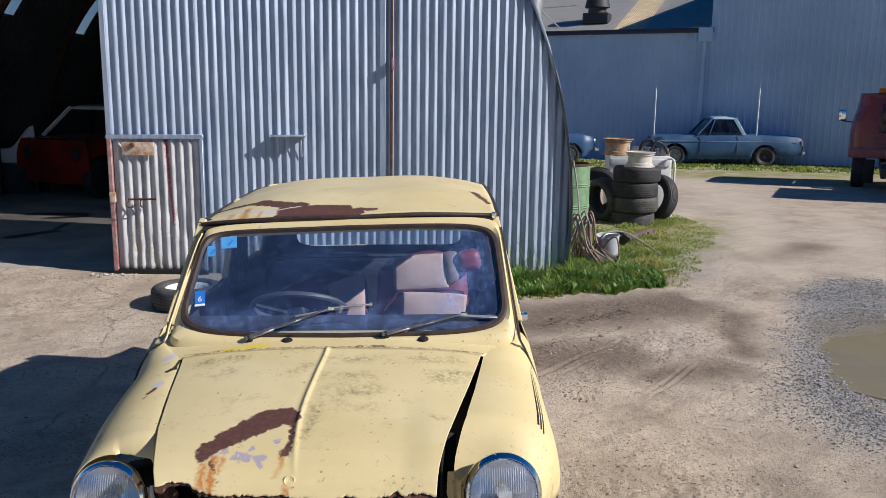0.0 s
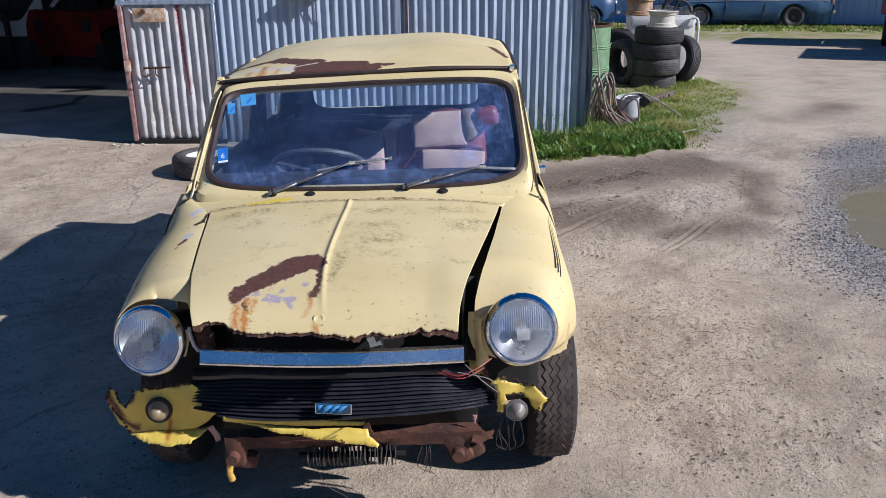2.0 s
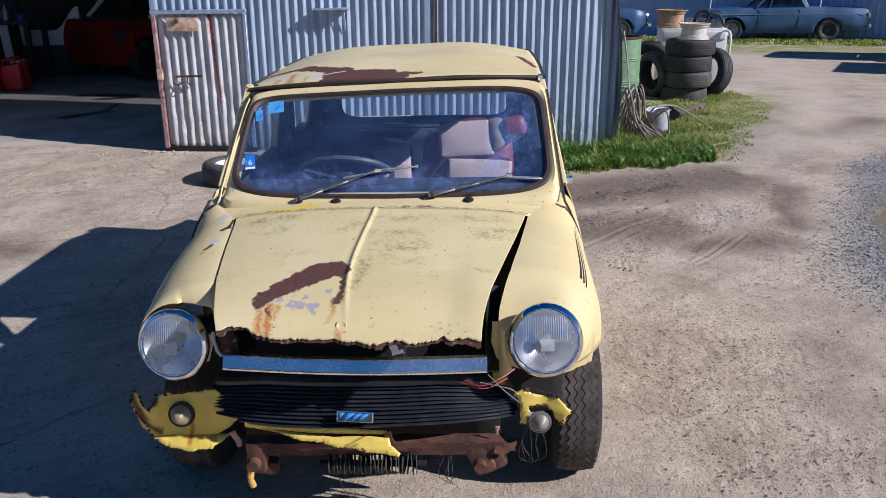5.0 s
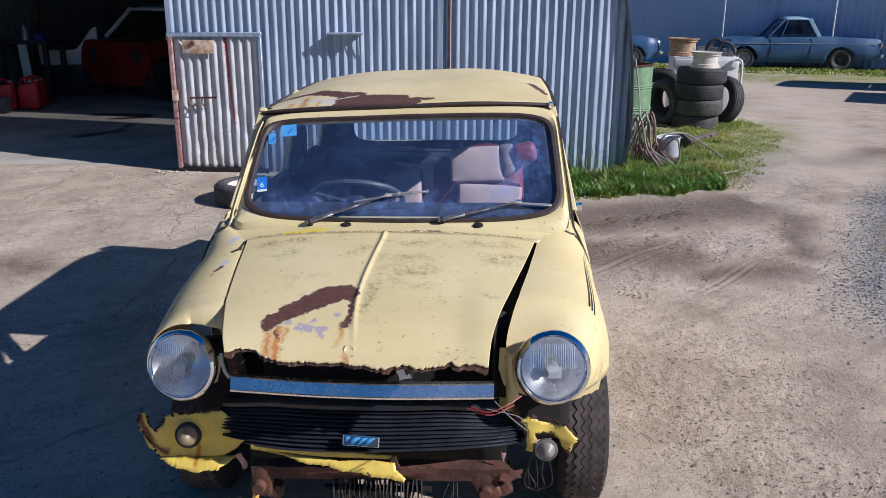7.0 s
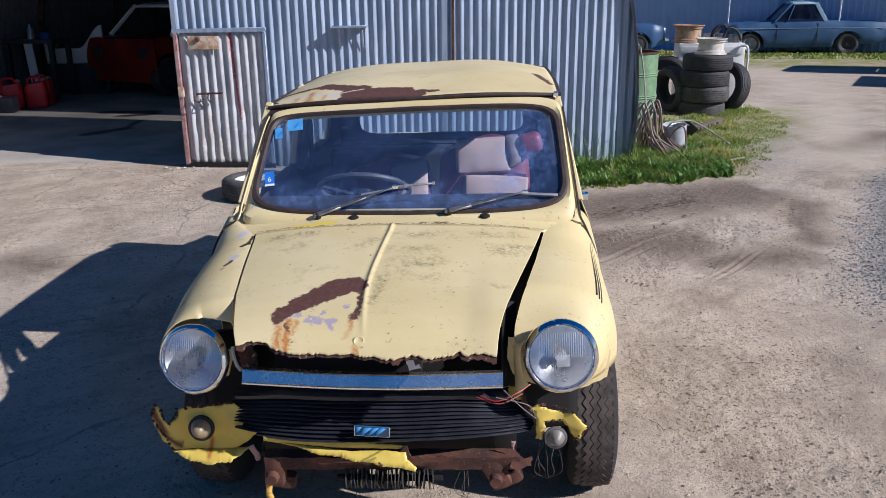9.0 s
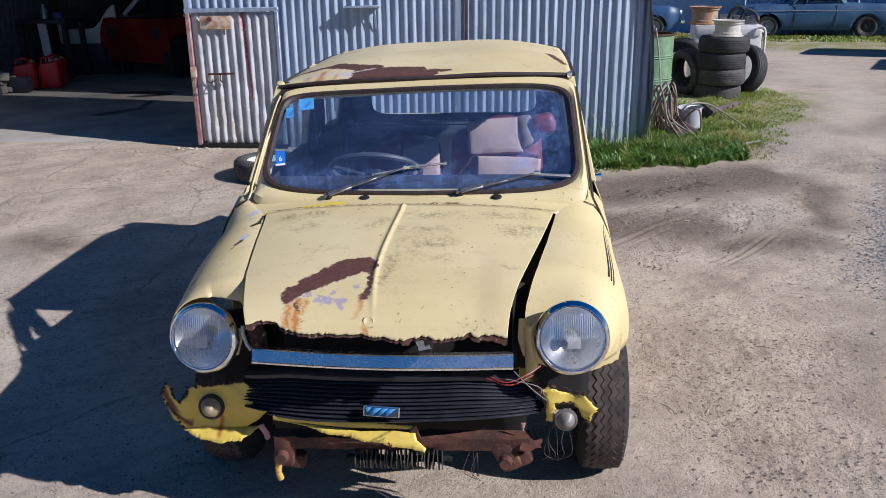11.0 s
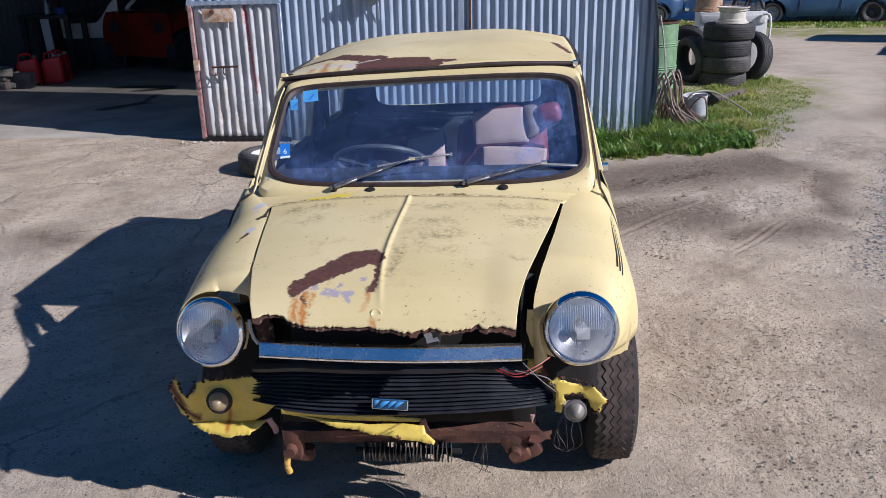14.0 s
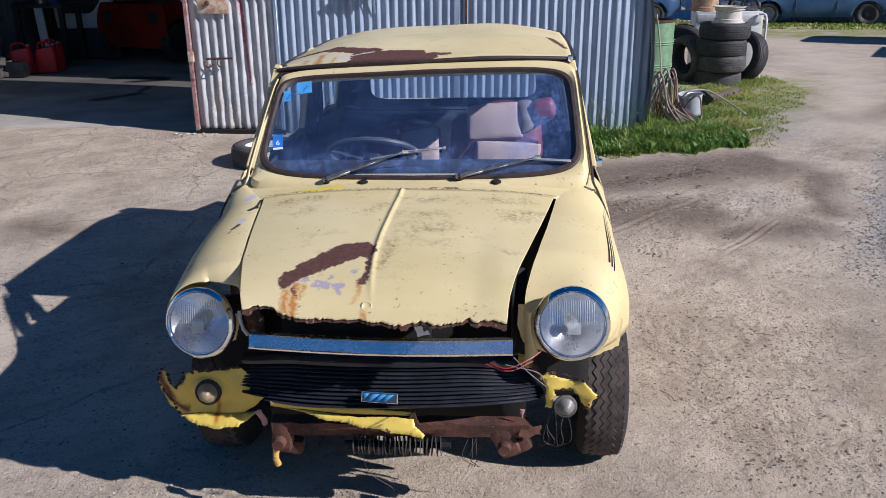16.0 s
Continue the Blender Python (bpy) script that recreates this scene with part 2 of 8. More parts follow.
def track_z(x, y):
    z = 0.0
    for x0, y0, x1, y1, w, deep, gap in TRACKS:
        if min(x0, x1) - 0.15 < x < max(x0, x1) + 0.15 and min(y0, y1) - 0.15 < y < max(y0, y1) + 0.15:
            ln = math.hypot(x1 - x0, y1 - y0)
            ux, uy = (x1 - x0) / ln, (y1 - y0) / ln
            a, d = (x - x0) * ux + (y - y0) * uy, (y - y0) * ux - (x - x0) * uy
            d += 0.010 * math.sin(a * 9 + x0 * 7)
            k = smooth(-0.06, 0.03, a) * smooth(ln + 0.06, ln - 0.03, a) * (0.65 + 0.6 * noise.noise(Vector((x * 6, y * 6, 8))))
            if gap:
                z += deep * k * smooth(1.25 * w, 0.8 * w, abs(d)) * (math.sin(2 * math.pi * (a + 0.6 * d) / gap) - 0.4) * 0.6
            else:
                z += deep * k * (0.8 * math.exp(-((abs(d) - 1.5 * w) / (0.5 * w)) ** 2) - math.exp(-(d / (0.8 * w)) ** 2))
    return z


def ground_z(x, y):
    z = curve_at(HILL, y)
    far = smooth(40, 12, math.hypot(x, y - 5))
    z += far * 0.012 * noise.noise(Vector((x * 0.7, y * 0.7, 3))) * smooth(0.6, 1.6, abs(y - 0.5) + max(0, abs(x) - 0.5))
    near = smooth(16, 6, math.hypot(x - 1, y - 2))
    if near > 0:
        z += near * (0.006 * noise.noise(Vector((x * 3, y * 3, 1))) + 0.0035 * noise.noise(Vector((x * 9, y * 9, 2))))
        # crumbly clods where wheels have torn the crust, between patches pressed smooth
        c = 0.25 + crumbly(x, y)
        z += near * c * (0.0048 * noise.noise(Vector((x * 20, y * 20, 6))) + 0.0062 * max(-0.2, noise.noise(Vector((x * 41, y * 41, 4)))))
        z += track_z(x, y)
    z -= 0.075 * smooth(1.35, 0.55, puddle_d(x, y))
    if -7.1 < x < 1.3:
        z -= 0.06 * smooth(5.52, 5.8, y)
    return z


# ---- materials ----
def paint_yellow(name, patches=None, dirt=1.0):
    """Faded pale yellow car paint with lichen specks, grime and bare patches."""
    s = Shader(name)
    big, mid, fine = s.noise(2.2, 4), s.noise(11, 6, 0.65), s.noise(70, 4, 0.7)
    col = s.mix(s.step(big, 0.35, 0.65), (0.66, 0.54, 0.272), (0.72, 0.605, 0.335))
    col = s.mix(s.math("MULTIPLY", s.step(mid, 0.56, 0.78), 0.45 * dirt), col, (0.42, 0.34, 0.17))
    specks = s.math("MULTIPLY", s.step(fine, 0.60, 0.68), s.step(mid, 0.44, 0.58))
    col = s.mix(s.math("MULTIPLY", specks, 0.75 * dirt), col, (0.16, 0.13, 0.06))
    rough = s.math("MULTIPLY_ADD", mid, 0.35, 0.30)
    height = s.math("MULTIPLY_ADD", fine, 0.12, s.math("MULTIPLY", mid, 0.35))
    metal = 0.0
    if patches:
        col, rough, height = patches(s, col, rough, height, mid, fine)
    return s.done(col, rough, metal, s.bump(height, 0.12, 0.004))


RUST_DARK, RUST_MID, RUST_ORANGE, PRIMER = (0.085, 0.032, 0.024), (0.15, 0.055, 0.032), (0.46, 0.17, 0.028), (0.38, 0.33, 0.37)


def lay(s, col, rough, height, mask, tint, r, h):
    return s.mix(mask, col, tint), s.blend(mask, rough, r), s.blend(mask, height, h)


def bonnet_patches(s, col, rough, height, mid, fine):
    ax = s.axes(0.021, 52)
    wide = s.axes(0.05, 9)
    # dark grime smeared over the passenger's half and along the rear edge
    g = s.any(s.capsule(wide, 0.02, 0.40, 0.12, 0.50, 0.045, soft=0.05), s.capsule(wide, 0.00, 0.58, 0.12, 0.56, 0.018, soft=0.05), s.capsule(wide, 0.10, 0.36, 0.20, 0.35, 0.010, soft=0.03),
              s.capsule(wide, 0.33, 0.325, 0.37, 0.31, 0.006, soft=0.02), s.capsule(wide, 0.35, 0.58, 0.44, 0.61, 0.020, soft=0.05), s.capsule(wide, -0.43, 0.715, -0.28, 0.73, 0.022, soft=0.04),
              s.capsule(wide, -0.36, 0.60, -0.30, 0.64, 0.010, soft=0.05), s.capsule(wide, -0.10, 0.60, -0.06, 0.66, 0.012, soft=0.04), s.capsule(wide, -0.02, 0.20, 0.0, 0.36, 0.008, soft=0.02), s.capsule(wide, 0.0, 0.69, 0.42, 0.72, 0.010, soft=0.05))
    g = s.math("MULTIPLY", s.math("MULTIPLY", g, s.step(mid, 0.36, 0.60)), s.step(fine, 0.36, 0.56))
    col, rough, height = lay(s, col, rough, height, s.math("MULTIPLY", g, 0.85), (0.17, 0.140, 0.065), 0.9, 0.5)
    # flies' specks and small rust pits
    pits = s.any(*[s.capsule(ax, x, y, x + 0.003, y + 0.006, 0.0014, soft=0.002) for x, y in ((0.118, 0.105), (0.010, 0.33), (0.23, 0.44), (0.30, 0.47), (-0.31, 0.47), (0.20, 0.30), (-0.06, 0.52))])
    col, rough, height = lay(s, col, rough, height, pits, (0.09, 0.055, 0.03), 0.9, -0.2)
    # the bare brown patch with its pale rim, lilac primer and orange runs
    band = ((-0.263, 0.138, -0.258, 0.160, 0.015), (-0.255, 0.168, -0.212, 0.205, 0.029), (-0.212, 0.215, -0.160, 0.252, 0.039), (-0.164, 0.262, -0.120, 0.298, 0.047), (-0.125, 0.305, -0.088, 0.320, 0.048), (-0.088, 0.315, -0.064, 0.305, 0.034))
    thin = ((-0.050, 0.310, -0.041, 0.195, 0.007), (-0.041, 0.190, -0.052, 0.142, 0.010), (-0.240, 0.125, -0.222, 0.098, 0.004))
    brown = s.any(*[s.capsule(ax, *c) for c in band + thin])
    rim = s.any(*[s.capsule(ax, a, b, c, d, r + 0.006) for a, b, c, d, r in band])
    lilac = s.any(s.capsule(ax, -0.174, 0.141, -0.150, 0.132, 0.013), s.capsule(ax, -0.150, 0.130, -0.106, 0.134, 0.012), s.capsule(ax, -0.112, 0.124, -0.104, 0.103, 0.008), s.capsule(ax, -0.142, 0.160, -0.136, 0.174, 0.008),
                  s.capsule(ax, -0.080, 0.197, -0.076, 0.194, 0.008), s.capsule(ax, -0.240, 0.150, -0.204, 0.158, 0.010))
    run = s.any(s.capsule(ax, -0.254, 0.116, -0.246, 0.058, 0.008, soft=0.010), s.capsule(ax, -0.234, 0.134, -0.220, 0.046, 0.009, soft=0.010), s.capsule(ax, -0.209, 0.129, -0.207, 0.095, 0.006, soft=0.010),
                s.capsule(ax, -0.055, 0.130, -0.058, 0.080, 0.006, soft=0.010), s.capsule(ax, -0.034, 0.052, -0.030, 0.044, 0.007, soft=0.008))
    col, rough, height = lay(s, col, rough, height, s.math("MULTIPLY", run, s.step(mid, 0.25, 0.6)), RUST_ORANGE, 0.8, 0.35)
    col, rough, height = lay(s, col, rough, height, s.math("MULTIPLY", rim, s.step(fine, 0.52, 0.60)), (0.62, 0.55, 0.42), 0.75, 0.10)
    col, rough, height = lay(s, col, rough, height, s.math("MULTIPLY", lilac, s.step(s.noise(48, 5, 0.7), 0.40, 0.46)), PRIMER, 0.75, 0.10)
    tint = s.mix(s.step(fine, 0.40, 0.65), RUST_DARK, (0.12, 0.050, 0.036))
    return lay(s, col, rough, height, brown, tint, 0.85, -0.35)


def roof_patches(s, col, rough, height, mid, fine):
    ax = s.axes(0.022, 44)
    brown = s.any(s.capsule(ax, -0.245, 1.335, 0.020, 1.330, 0.050), s.capsule(ax, -0.250, 1.405, -0.030, 1.385, 0.046), s.capsule(ax, -0.235, 1.445, -0.215, 1.450, 0.044), s.capsule(ax, 0.030, 1.372, 0.100, 1.362, 0.018),
                  s.capsule(ax, -0.565, 1.572, -0.380, 1.552, 0.020), s.capsule(ax, -0.385, 1.550, -0.270, 1.470, 0.036), s.capsule(ax, 0.520, 1.855, 0.552, 1.690, 0.020), s.capsule(ax, 0.552, 1.690, 0.568, 1.600, 0.014))
    specks = s.math("MULTIPLY", s.step(s.noise(75, 3, 0.5), 0.69, 0.73), s.step(mid, 0.5, 0.6))
    orange = s.any(s.capsule(ax, -0.420, 1.468, -0.412, 1.325, 0.012, soft=0.016), s.capsule(ax, -0.475, 1.42, -0.468, 1.36, 0.006, soft=0.018), s.capsule(ax, -0.355, 1.40, -0.350, 1.33, 0.004, soft=0.014))
    white = s.any(s.capsule(ax, -0.535, 1.450, -0.500, 1.420, 0.024), s.capsule(ax, -0.500, 1.455, -0.310, 1.400, 0.020), s.capsule(ax, -0.330, 1.385, -0.300, 1.345, 0.022), s.capsule(ax, -0.290, 1.408, -0.206, 1.430, 0.007))
    tint = s.mix(s.step(fine, 0.40, 0.65), RUST_DARK, (0.12, 0.050, 0.036))
    col, rough, height = lay(s, col, rough, height, s.any(brown, specks), tint, 0.85, -0.35)
    col, rough, height = lay(s, col, rough, height, white, s.mix(s.step(mid, 0.42, 0.55), (0.66, 0.57, 0.36), (0.60, 0.55, 0.50)), 0.75, 0.1)
    return lay(s, col, rough, height, s.math("MULTIPLY", orange, 0.9), RUST_ORANGE, 0.8, 0.3)


def wing_patches(s, col, rough, height, mid, fine):
    ax = s.axes(0.014, 26)
    bare = s.any(s.capsule(ax, -0.535, 0.815, -0.560, 0.785, 0.016), s.capsule(ax, -0.545, 0.75, -0.552, 0.745, 0.005), s.capsule(ax, -0.519, 0.590, -0.524, 0.560, 0.011))
    brown = s.any(s.capsule(ax, -0.520, 0.550, -0.530, 0.520, 0.006), s.capsule(ax, -0.530, 0.500, -0.536, 0.488, 0.003), s.capsule(ax, -0.600, 0.335, -0.606, 0.322, 0.004))
    rim = s.math("MULTIPLY", s.math("SUBTRACT", 1.0, s.step(s.math("ADD", ax[1], s.math("MULTIPLY", mid, 0.03)), 0.150, 0.172)), s.step(fine, 0.40, 0.52))
    col, rough, height = lay(s, col, rough, height, bare, (0.50, 0.48, 0.50), 0.6, 0.1)
    col, rough, height = lay(s, col, rough, height, brown, RUST_DARK, 0.9, -0.2)
    hole = s.any(s.capsule(ax, -0.510, 0.770, -0.507, 0.712, 0.006), s.capsule(ax, -0.508, 0.705, -0.522, 0.680, 0.008))
    col, rough, height = lay(s, col, rough, height, hole, (0.010, 0.008, 0.008), 0.95, -0.4)
    return lay(s, col, rough, height, rim, RUST_DARK, 0.9, -0.2)


def torn_patches(s, col, rough, height, mid, fine):
    col = s.mix(0.8, col, s.mix(s.step(mid, 0.3, 0.7), (0.62, 0.42, 0.03), (0.76, 0.56, 0.06)))
    m = s.step(s.noise(9, 5, 0.7, loc=(3, 1, 0)), 0.62, 0.66)
    bx = s.axes(0.02, 22)
    m = s.any(m, s.capsule(bx, -0.635, 0.60, -0.60, 0.52, 0.014, 0, 2, soft=0.010), s.capsule(bx, -0.62, 0.52, -0.55, 0.478, 0.008, 0, 2, soft=0.008), s.capsule(bx, -0.56, 0.63, -0.40, 0.65, 0.008, 0, 2, soft=0.008), s.capsule(bx, 0.40, 0.60, 0.43, 0.66, 0.012, 0, 2, soft=0.008))
    col, rough, height = lay(s, col, rough, height, m, RUST_MID, 0.9, -0.2)
    ax = s.axes(0.006, 40)
    run = s.capsule(ax, -0.455, 0.53, -0.462, 0.46, 0.006, 0, 2, soft=0.006)
    return lay(s, col, rough, height, run, RUST_ORANGE, 0.9, 0.2)


YELLOW = paint_yellow("yellow_paint")
BONNET = paint_yellow("yellow_bonnet_paint", bonnet_patches)
ROOFPAINT = paint_yellow("yellow_roof_paint", roof_patches, 0.7)
WING = paint_yellow("yellow_wing_paint", wing_patches, 0.8)
def scuttle_patches(s, col, rough, height, mid, fine):
    ax = s.axes(0.012, 40)
    fresh = s.any(s.capsule(ax, -0.37, 0.806, -0.24, 0.815, 0.010, soft=0.006), s.capsule(ax, -0.30, 0.822, -0.23, 0.826, 0.007, soft=0.006))
    col, rough, height = lay(s, col, rough, height, s.math("MULTIPLY", fresh, s.step(mid, 0.3, 0.5)), (0.74, 0.56, 0.07), 0.5, 0.2)
    spots = s.any(s.capsule(ax, 0.08, 0.802, 0.17, 0.804, 0.008, soft=0.006), s.capsule(ax, -0.40, 0.800, -0.33, 0.792, 0.006, soft=0.006), s.capsule(ax, 0.20, 0.80, 0.21, 0.80, 0.005), s.capsule(ax, -0.50, 0.798, 0.50, 0.797, 0.004, soft=0.006))
    return lay(s, col, rough, height, s.math("MULTIPLY", spots, s.step(fine, 0.40, 0.55)), (0.14, 0.085, 0.04), 0.9, -0.2)


SCUTTLE = paint_yellow("yellow_scuttle_paint", scuttle_patches)
TORN = paint_yellow("torn_yellow_panel", torn_patches, 0.3)


def rust_material(name, a, b, c=None, rough=0.88):
    s = Shader(name)
    n, f = s.noise(14, 6, 0.65), s.noise(90, 4, 0.6)
    col = s.mix(s.step(n, 0.35, 0.65), a, b)
    if c:
        col = s.mix(s.step(f, 0.58, 0.7), col, c)
    return s.done(col, rough, 0.1, s.bump(s.math("ADD", n, s.math("MULTIPLY", f, 0.5)), 0.5, 0.004))


RUST = rust_material("rusty_steel", (0.055, 0.026, 0.020), (0.13, 0.052, 0.032), (0.20, 0.09, 0.045))
BLACK_PLASTIC = plain("black_grille_plastic", (0.020, 0.022, 0.030), 0.34, 0.0, 0.4, 20, 0.1)
BLACK_RUBBER = plain("black_rubber", (0.022, 0.021, 0.022), 0.75, 0.0, 0.3, 30)
SEAL = plain("aged_rubber_seal", (0.045, 0.030, 0.028), 0.55, 0.0, 0.35, 25)
# near black: engine bay shade put into the colour; also used for dark metal parts
DARK = plain("dark_metal_and_bay_shade", (0.007, 0.006, 0.0055), 0.85, 0.0, 0.5, 12, 0.3)
INTERIOR = plain("dark_blue_grey_trim", (0.030, 0.032, 0.042), 0.8, 0.0, 0.35, 9)
VINYL = plain("maroon_vinyl", (0.24, 0.052, 0.070), 0.45, 0.0, 0.3, 9)


def cord_material():
    s = Shader("ribbed_grey_cloth")
    wv = s.node("ShaderNodeTexWave", Scale=105.0, Distortion=0.15)
    s.t.links.new(s.coord(), wv.inputs["Vector"])
    n = s.noise(6, 4)
    col = s.mix(wv.outputs["Fac"], (0.55, 0.38, 0.34), (0.78, 0.58, 0.52))
    col = s.mix(s.step(n, 0.45, 0.75), col, (0.62, 0.44, 0.39))
    return s.done(col, 0.9, 0.0, s.bump(wv.outputs["Fac"], 0.5, 0.003))


CORD = cord_material()


def chrome_material():
    s = Shader("worn_chrome")
    n, f = s.noise(18, 5), s.noise(120, 3)
    spots = s.math("MULTIPLY", s.step(f, 0.62, 0.7), s.step(n, 0.45, 0.6))
    col = s.mix(spots, (0.92, 0.93, 0.95), (0.40, 0.34, 0.30))
    return s.done(col, s.math("MULTIPLY_ADD", n, 0.16, 0.03), s.math("SUBTRACT", 1.0, s.math("MULTIPLY", spots, 0.6)), s.bump(n, 0.06, 0.003))


CHROME = chrome_material()
ALLOY = plain("dull_aluminium", (0.50, 0.50, 0.50), 0.45, 0.8, 0.2, 20)


def glass_material(name, tint, dust=0.06, rough=0.02, ior=1.5, film=(0.55, 0.58, 0.62), haze=0.0, smears=False):
    """Clear pane: glossy by its angle, else see-through, with a film of dust and, by haze, an even veil."""
    s = Shader(name)
    tr = s.node("ShaderNodeBsdfTransparent")
    tr.inputs[0].default_value = (*tint, 1)
    gl = s.node("ShaderNodeBsdfGlossy", Roughness=rough)
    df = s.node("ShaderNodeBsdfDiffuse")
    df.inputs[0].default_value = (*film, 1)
    lw = s.t.nodes.new("ShaderNodeLayerWeight")
    r0 = ((ior - 1) / (ior + 1)) ** 2
    fr = s.math("MULTIPLY_ADD", s.math("POWER", lw.outputs["Facing"], 5.0), 1 - r0, r0)
    a, b = s.t.nodes.new("ShaderNodeMixShader"), s.t.nodes.new("ShaderNodeMixShader")
    s.t.links.new(fr, a.inputs[0])
    s.t.links.new(tr.outputs[0], a.inputs[1])
    s.t.links.new(gl.outputs[0], a.inputs[2])
    n, f = s.noise(5, 5, 0.65), s.noise(38, 6, 0.75)
    dots = s.step(s.noise(130, 3, 0.6), 0.63, 0.70)
    k = s.math("MULTIPLY", s.math("ADD", s.math("MULTIPLY", s.step(n, 0.35, 0.75), 0.6), s.math("ADD", s.math("MULTIPLY", s.step(f, 0.50, 0.75), 0.9), s.math("MULTIPLY", dots, 0.9))), dust)
    k = s.math("ADD", k, haze)
    if smears:
        ax = s.axes(0.05, 9)
        sm = s.any(s.capsule(ax, 0.40, 1.02, 0.50, 1.20, 0.07, 0, 2, soft=0.10), s.capsule(ax, 0.46, 1.16, 0.52, 1.10, 0.05, 0, 2, soft=0.06), s.capsule(ax, -0.45, 0.98, 0.45, 0.965, 0.015, 0, 2, soft=0.04))
        streak = s.step(s.noise(16, 6, 0.75, stretch=(1.0, 1.0, 0.5)), 0.42, 0.72)
        grains = s.step(s.noise(210, 2, 0.5), 0.64, 0.70)
        k = s.math("ADD", k, s.math("MULTIPLY", sm, s.math("MULTIPLY_ADD", streak, 0.30, 0.03)))
        k = s.math("ADD", k, s.math("MULTIPLY", grains, 0.16))
    s.put(b.inputs[0], k)
    s.t.links.new(a.outputs[0], b.inputs[1])
    s.t.links.new(df.outputs[0], b.inputs[2])
    s.t.links.new(b.outputs[0], s.out.inputs["Surface"])
    return s.m


# blue film colour and haze paint the sky's sheen over the real dust
GLASS = glass_material("dusty_sky_veil_glass", (0.78, 0.89, 1.0), 0.085, 0.02, 2.1, (0.24, 0.40, 0.86), 0.036, True)
WINDOW = glass_material("side_window_glass", (0.88, 0.92, 0.94), 0.03, 0.02, 1.45)


def lens_material(at):
    """Clear lamp glass; pale stripes and a block are painted in for light scattered by its moulded ribs and central
    prism.
    """
    s = Shader("headlamp_lens_glass")
    ax = s.axes(0.0)
    x, z = s.math("SUBTRACT", ax[0], at.x), s.math("SUBTRACT", ax[2], at.z)
    ribs = s.step(s.math("SINE", s.math("MULTIPLY", x, 1000.0)), -0.1, 0.9)
    upper = s.math("MULTIPLY", s.step(z, 0.0, 0.012), s.math("SUBTRACT", 1.0, s.step(z, 0.068, 0.076)))
    upper = s.math("MULTIPLY", upper, s.math("SUBTRACT", 1.0, s.step(s.math("ABSOLUTE", x), 0.060, 0.068)))
    low_ribs = s.math("MULTIPLY", s.math("SUBTRACT", 1.0, s.step(s.math("ABSOLUTE", s.math("ADD", z, 0.022)), 0.008, 0.012)), s.math("SUBTRACT", 1.0, s.step(s.math("ABSOLUTE", s.math("ADD", x, 0.03)), 0.025, 0.03)))
    prism = s.math("MULTIPLY", s.math("SUBTRACT", 1.0, s.step(s.math("ABSOLUTE", s.math("SUBTRACT", x, 0.004)), 0.017, 0.020)), s.math("SUBTRACT", 1.0, s.step(s.math("ABSOLUTE", s.math("ADD", z, 0.002)), 0.015, 0.018)))
    # whitish share of the ribs and prism, painting in their scattered light
    k = s.any(s.math("MULTIPLY", s.math("MULTIPLY", ribs, upper), 0.30), s.math("MULTIPLY", prism, 0.34), s.math("MULTIPLY", s.math("MULTIPLY", ribs, low_ribs), 0.30))
    k = s.math("ADD", k, s.math("MULTIPLY_ADD", s.step(s.noise(26, 5, 0.7), 0.35, 0.8), 0.10, 0.02))
    tr, gl, df = s.node("ShaderNodeBsdfTransparent"), s.node("ShaderNodeBsdfGlossy", Roughness=0.02), s.node("ShaderNodeBsdfDiffuse")
    tr.inputs[0].default_value = (0.93, 0.95, 0.97, 1)
    df.inputs[0].default_value = (0.80, 0.83, 0.88, 1)
    lw = s.t.nodes.new("ShaderNodeLayerWeight")
    fr = s.math("MULTIPLY_ADD", s.math("POWER", lw.outputs["Facing"], 4.0), 0.9, 0.07)
    a, b = s.t.nodes.new("ShaderNodeMixShader"), s.t.nodes.new("ShaderNodeMixShader")
    for node, fac, one, two in ((a, k, tr, df), (b, fr, a, gl)):
        s.put(node.inputs[0], fac)
        s.t.links.new(one.outputs[0], node.inputs[1])
        s.t.links.new(two.outputs[0], node.inputs[2])
    s.t.links.new(b.outputs[0], s.out.inputs["Surface"])
    return s.m


def galvanised(name, light=(0.50, 0.53, 0.57), dark=(0.36, 0.39, 0.43), grime=(0.30, 0.26, 0.21), dirt=0.5, lift=0.15):
    s = Shader(name)
    spang, streak = s.noise(30, 3, 0.5), s.noise(9, 5, 0.6, stretch=(3, 3, 0.25))
    low = s.noise(3, 5, 0.65)
    col = s.mix(s.step(streak, 0.35, 0.68), dark, light)
    col = s.mix(s.math("MULTIPLY", s.step(spang, 0.55, 0.7), 0.10), col, (0.60, 0.62, 0.65))
    col = s.mix(s.math("MULTIPLY", s.step(low, 0.52, 0.75), dirt), col, grime)
    return s.done(col, s.math("MULTIPLY_ADD", streak, 0.2, 0.40), 0.40, s.bump(s.math("ADD", low, s.math("MULTIPLY", spang, 0.3)), 0.25, 0.006))


GALV = galvanised("galvanised_iron", (0.415, 0.49, 0.60), (0.285, 0.355, 0.455), dirt=0.12)


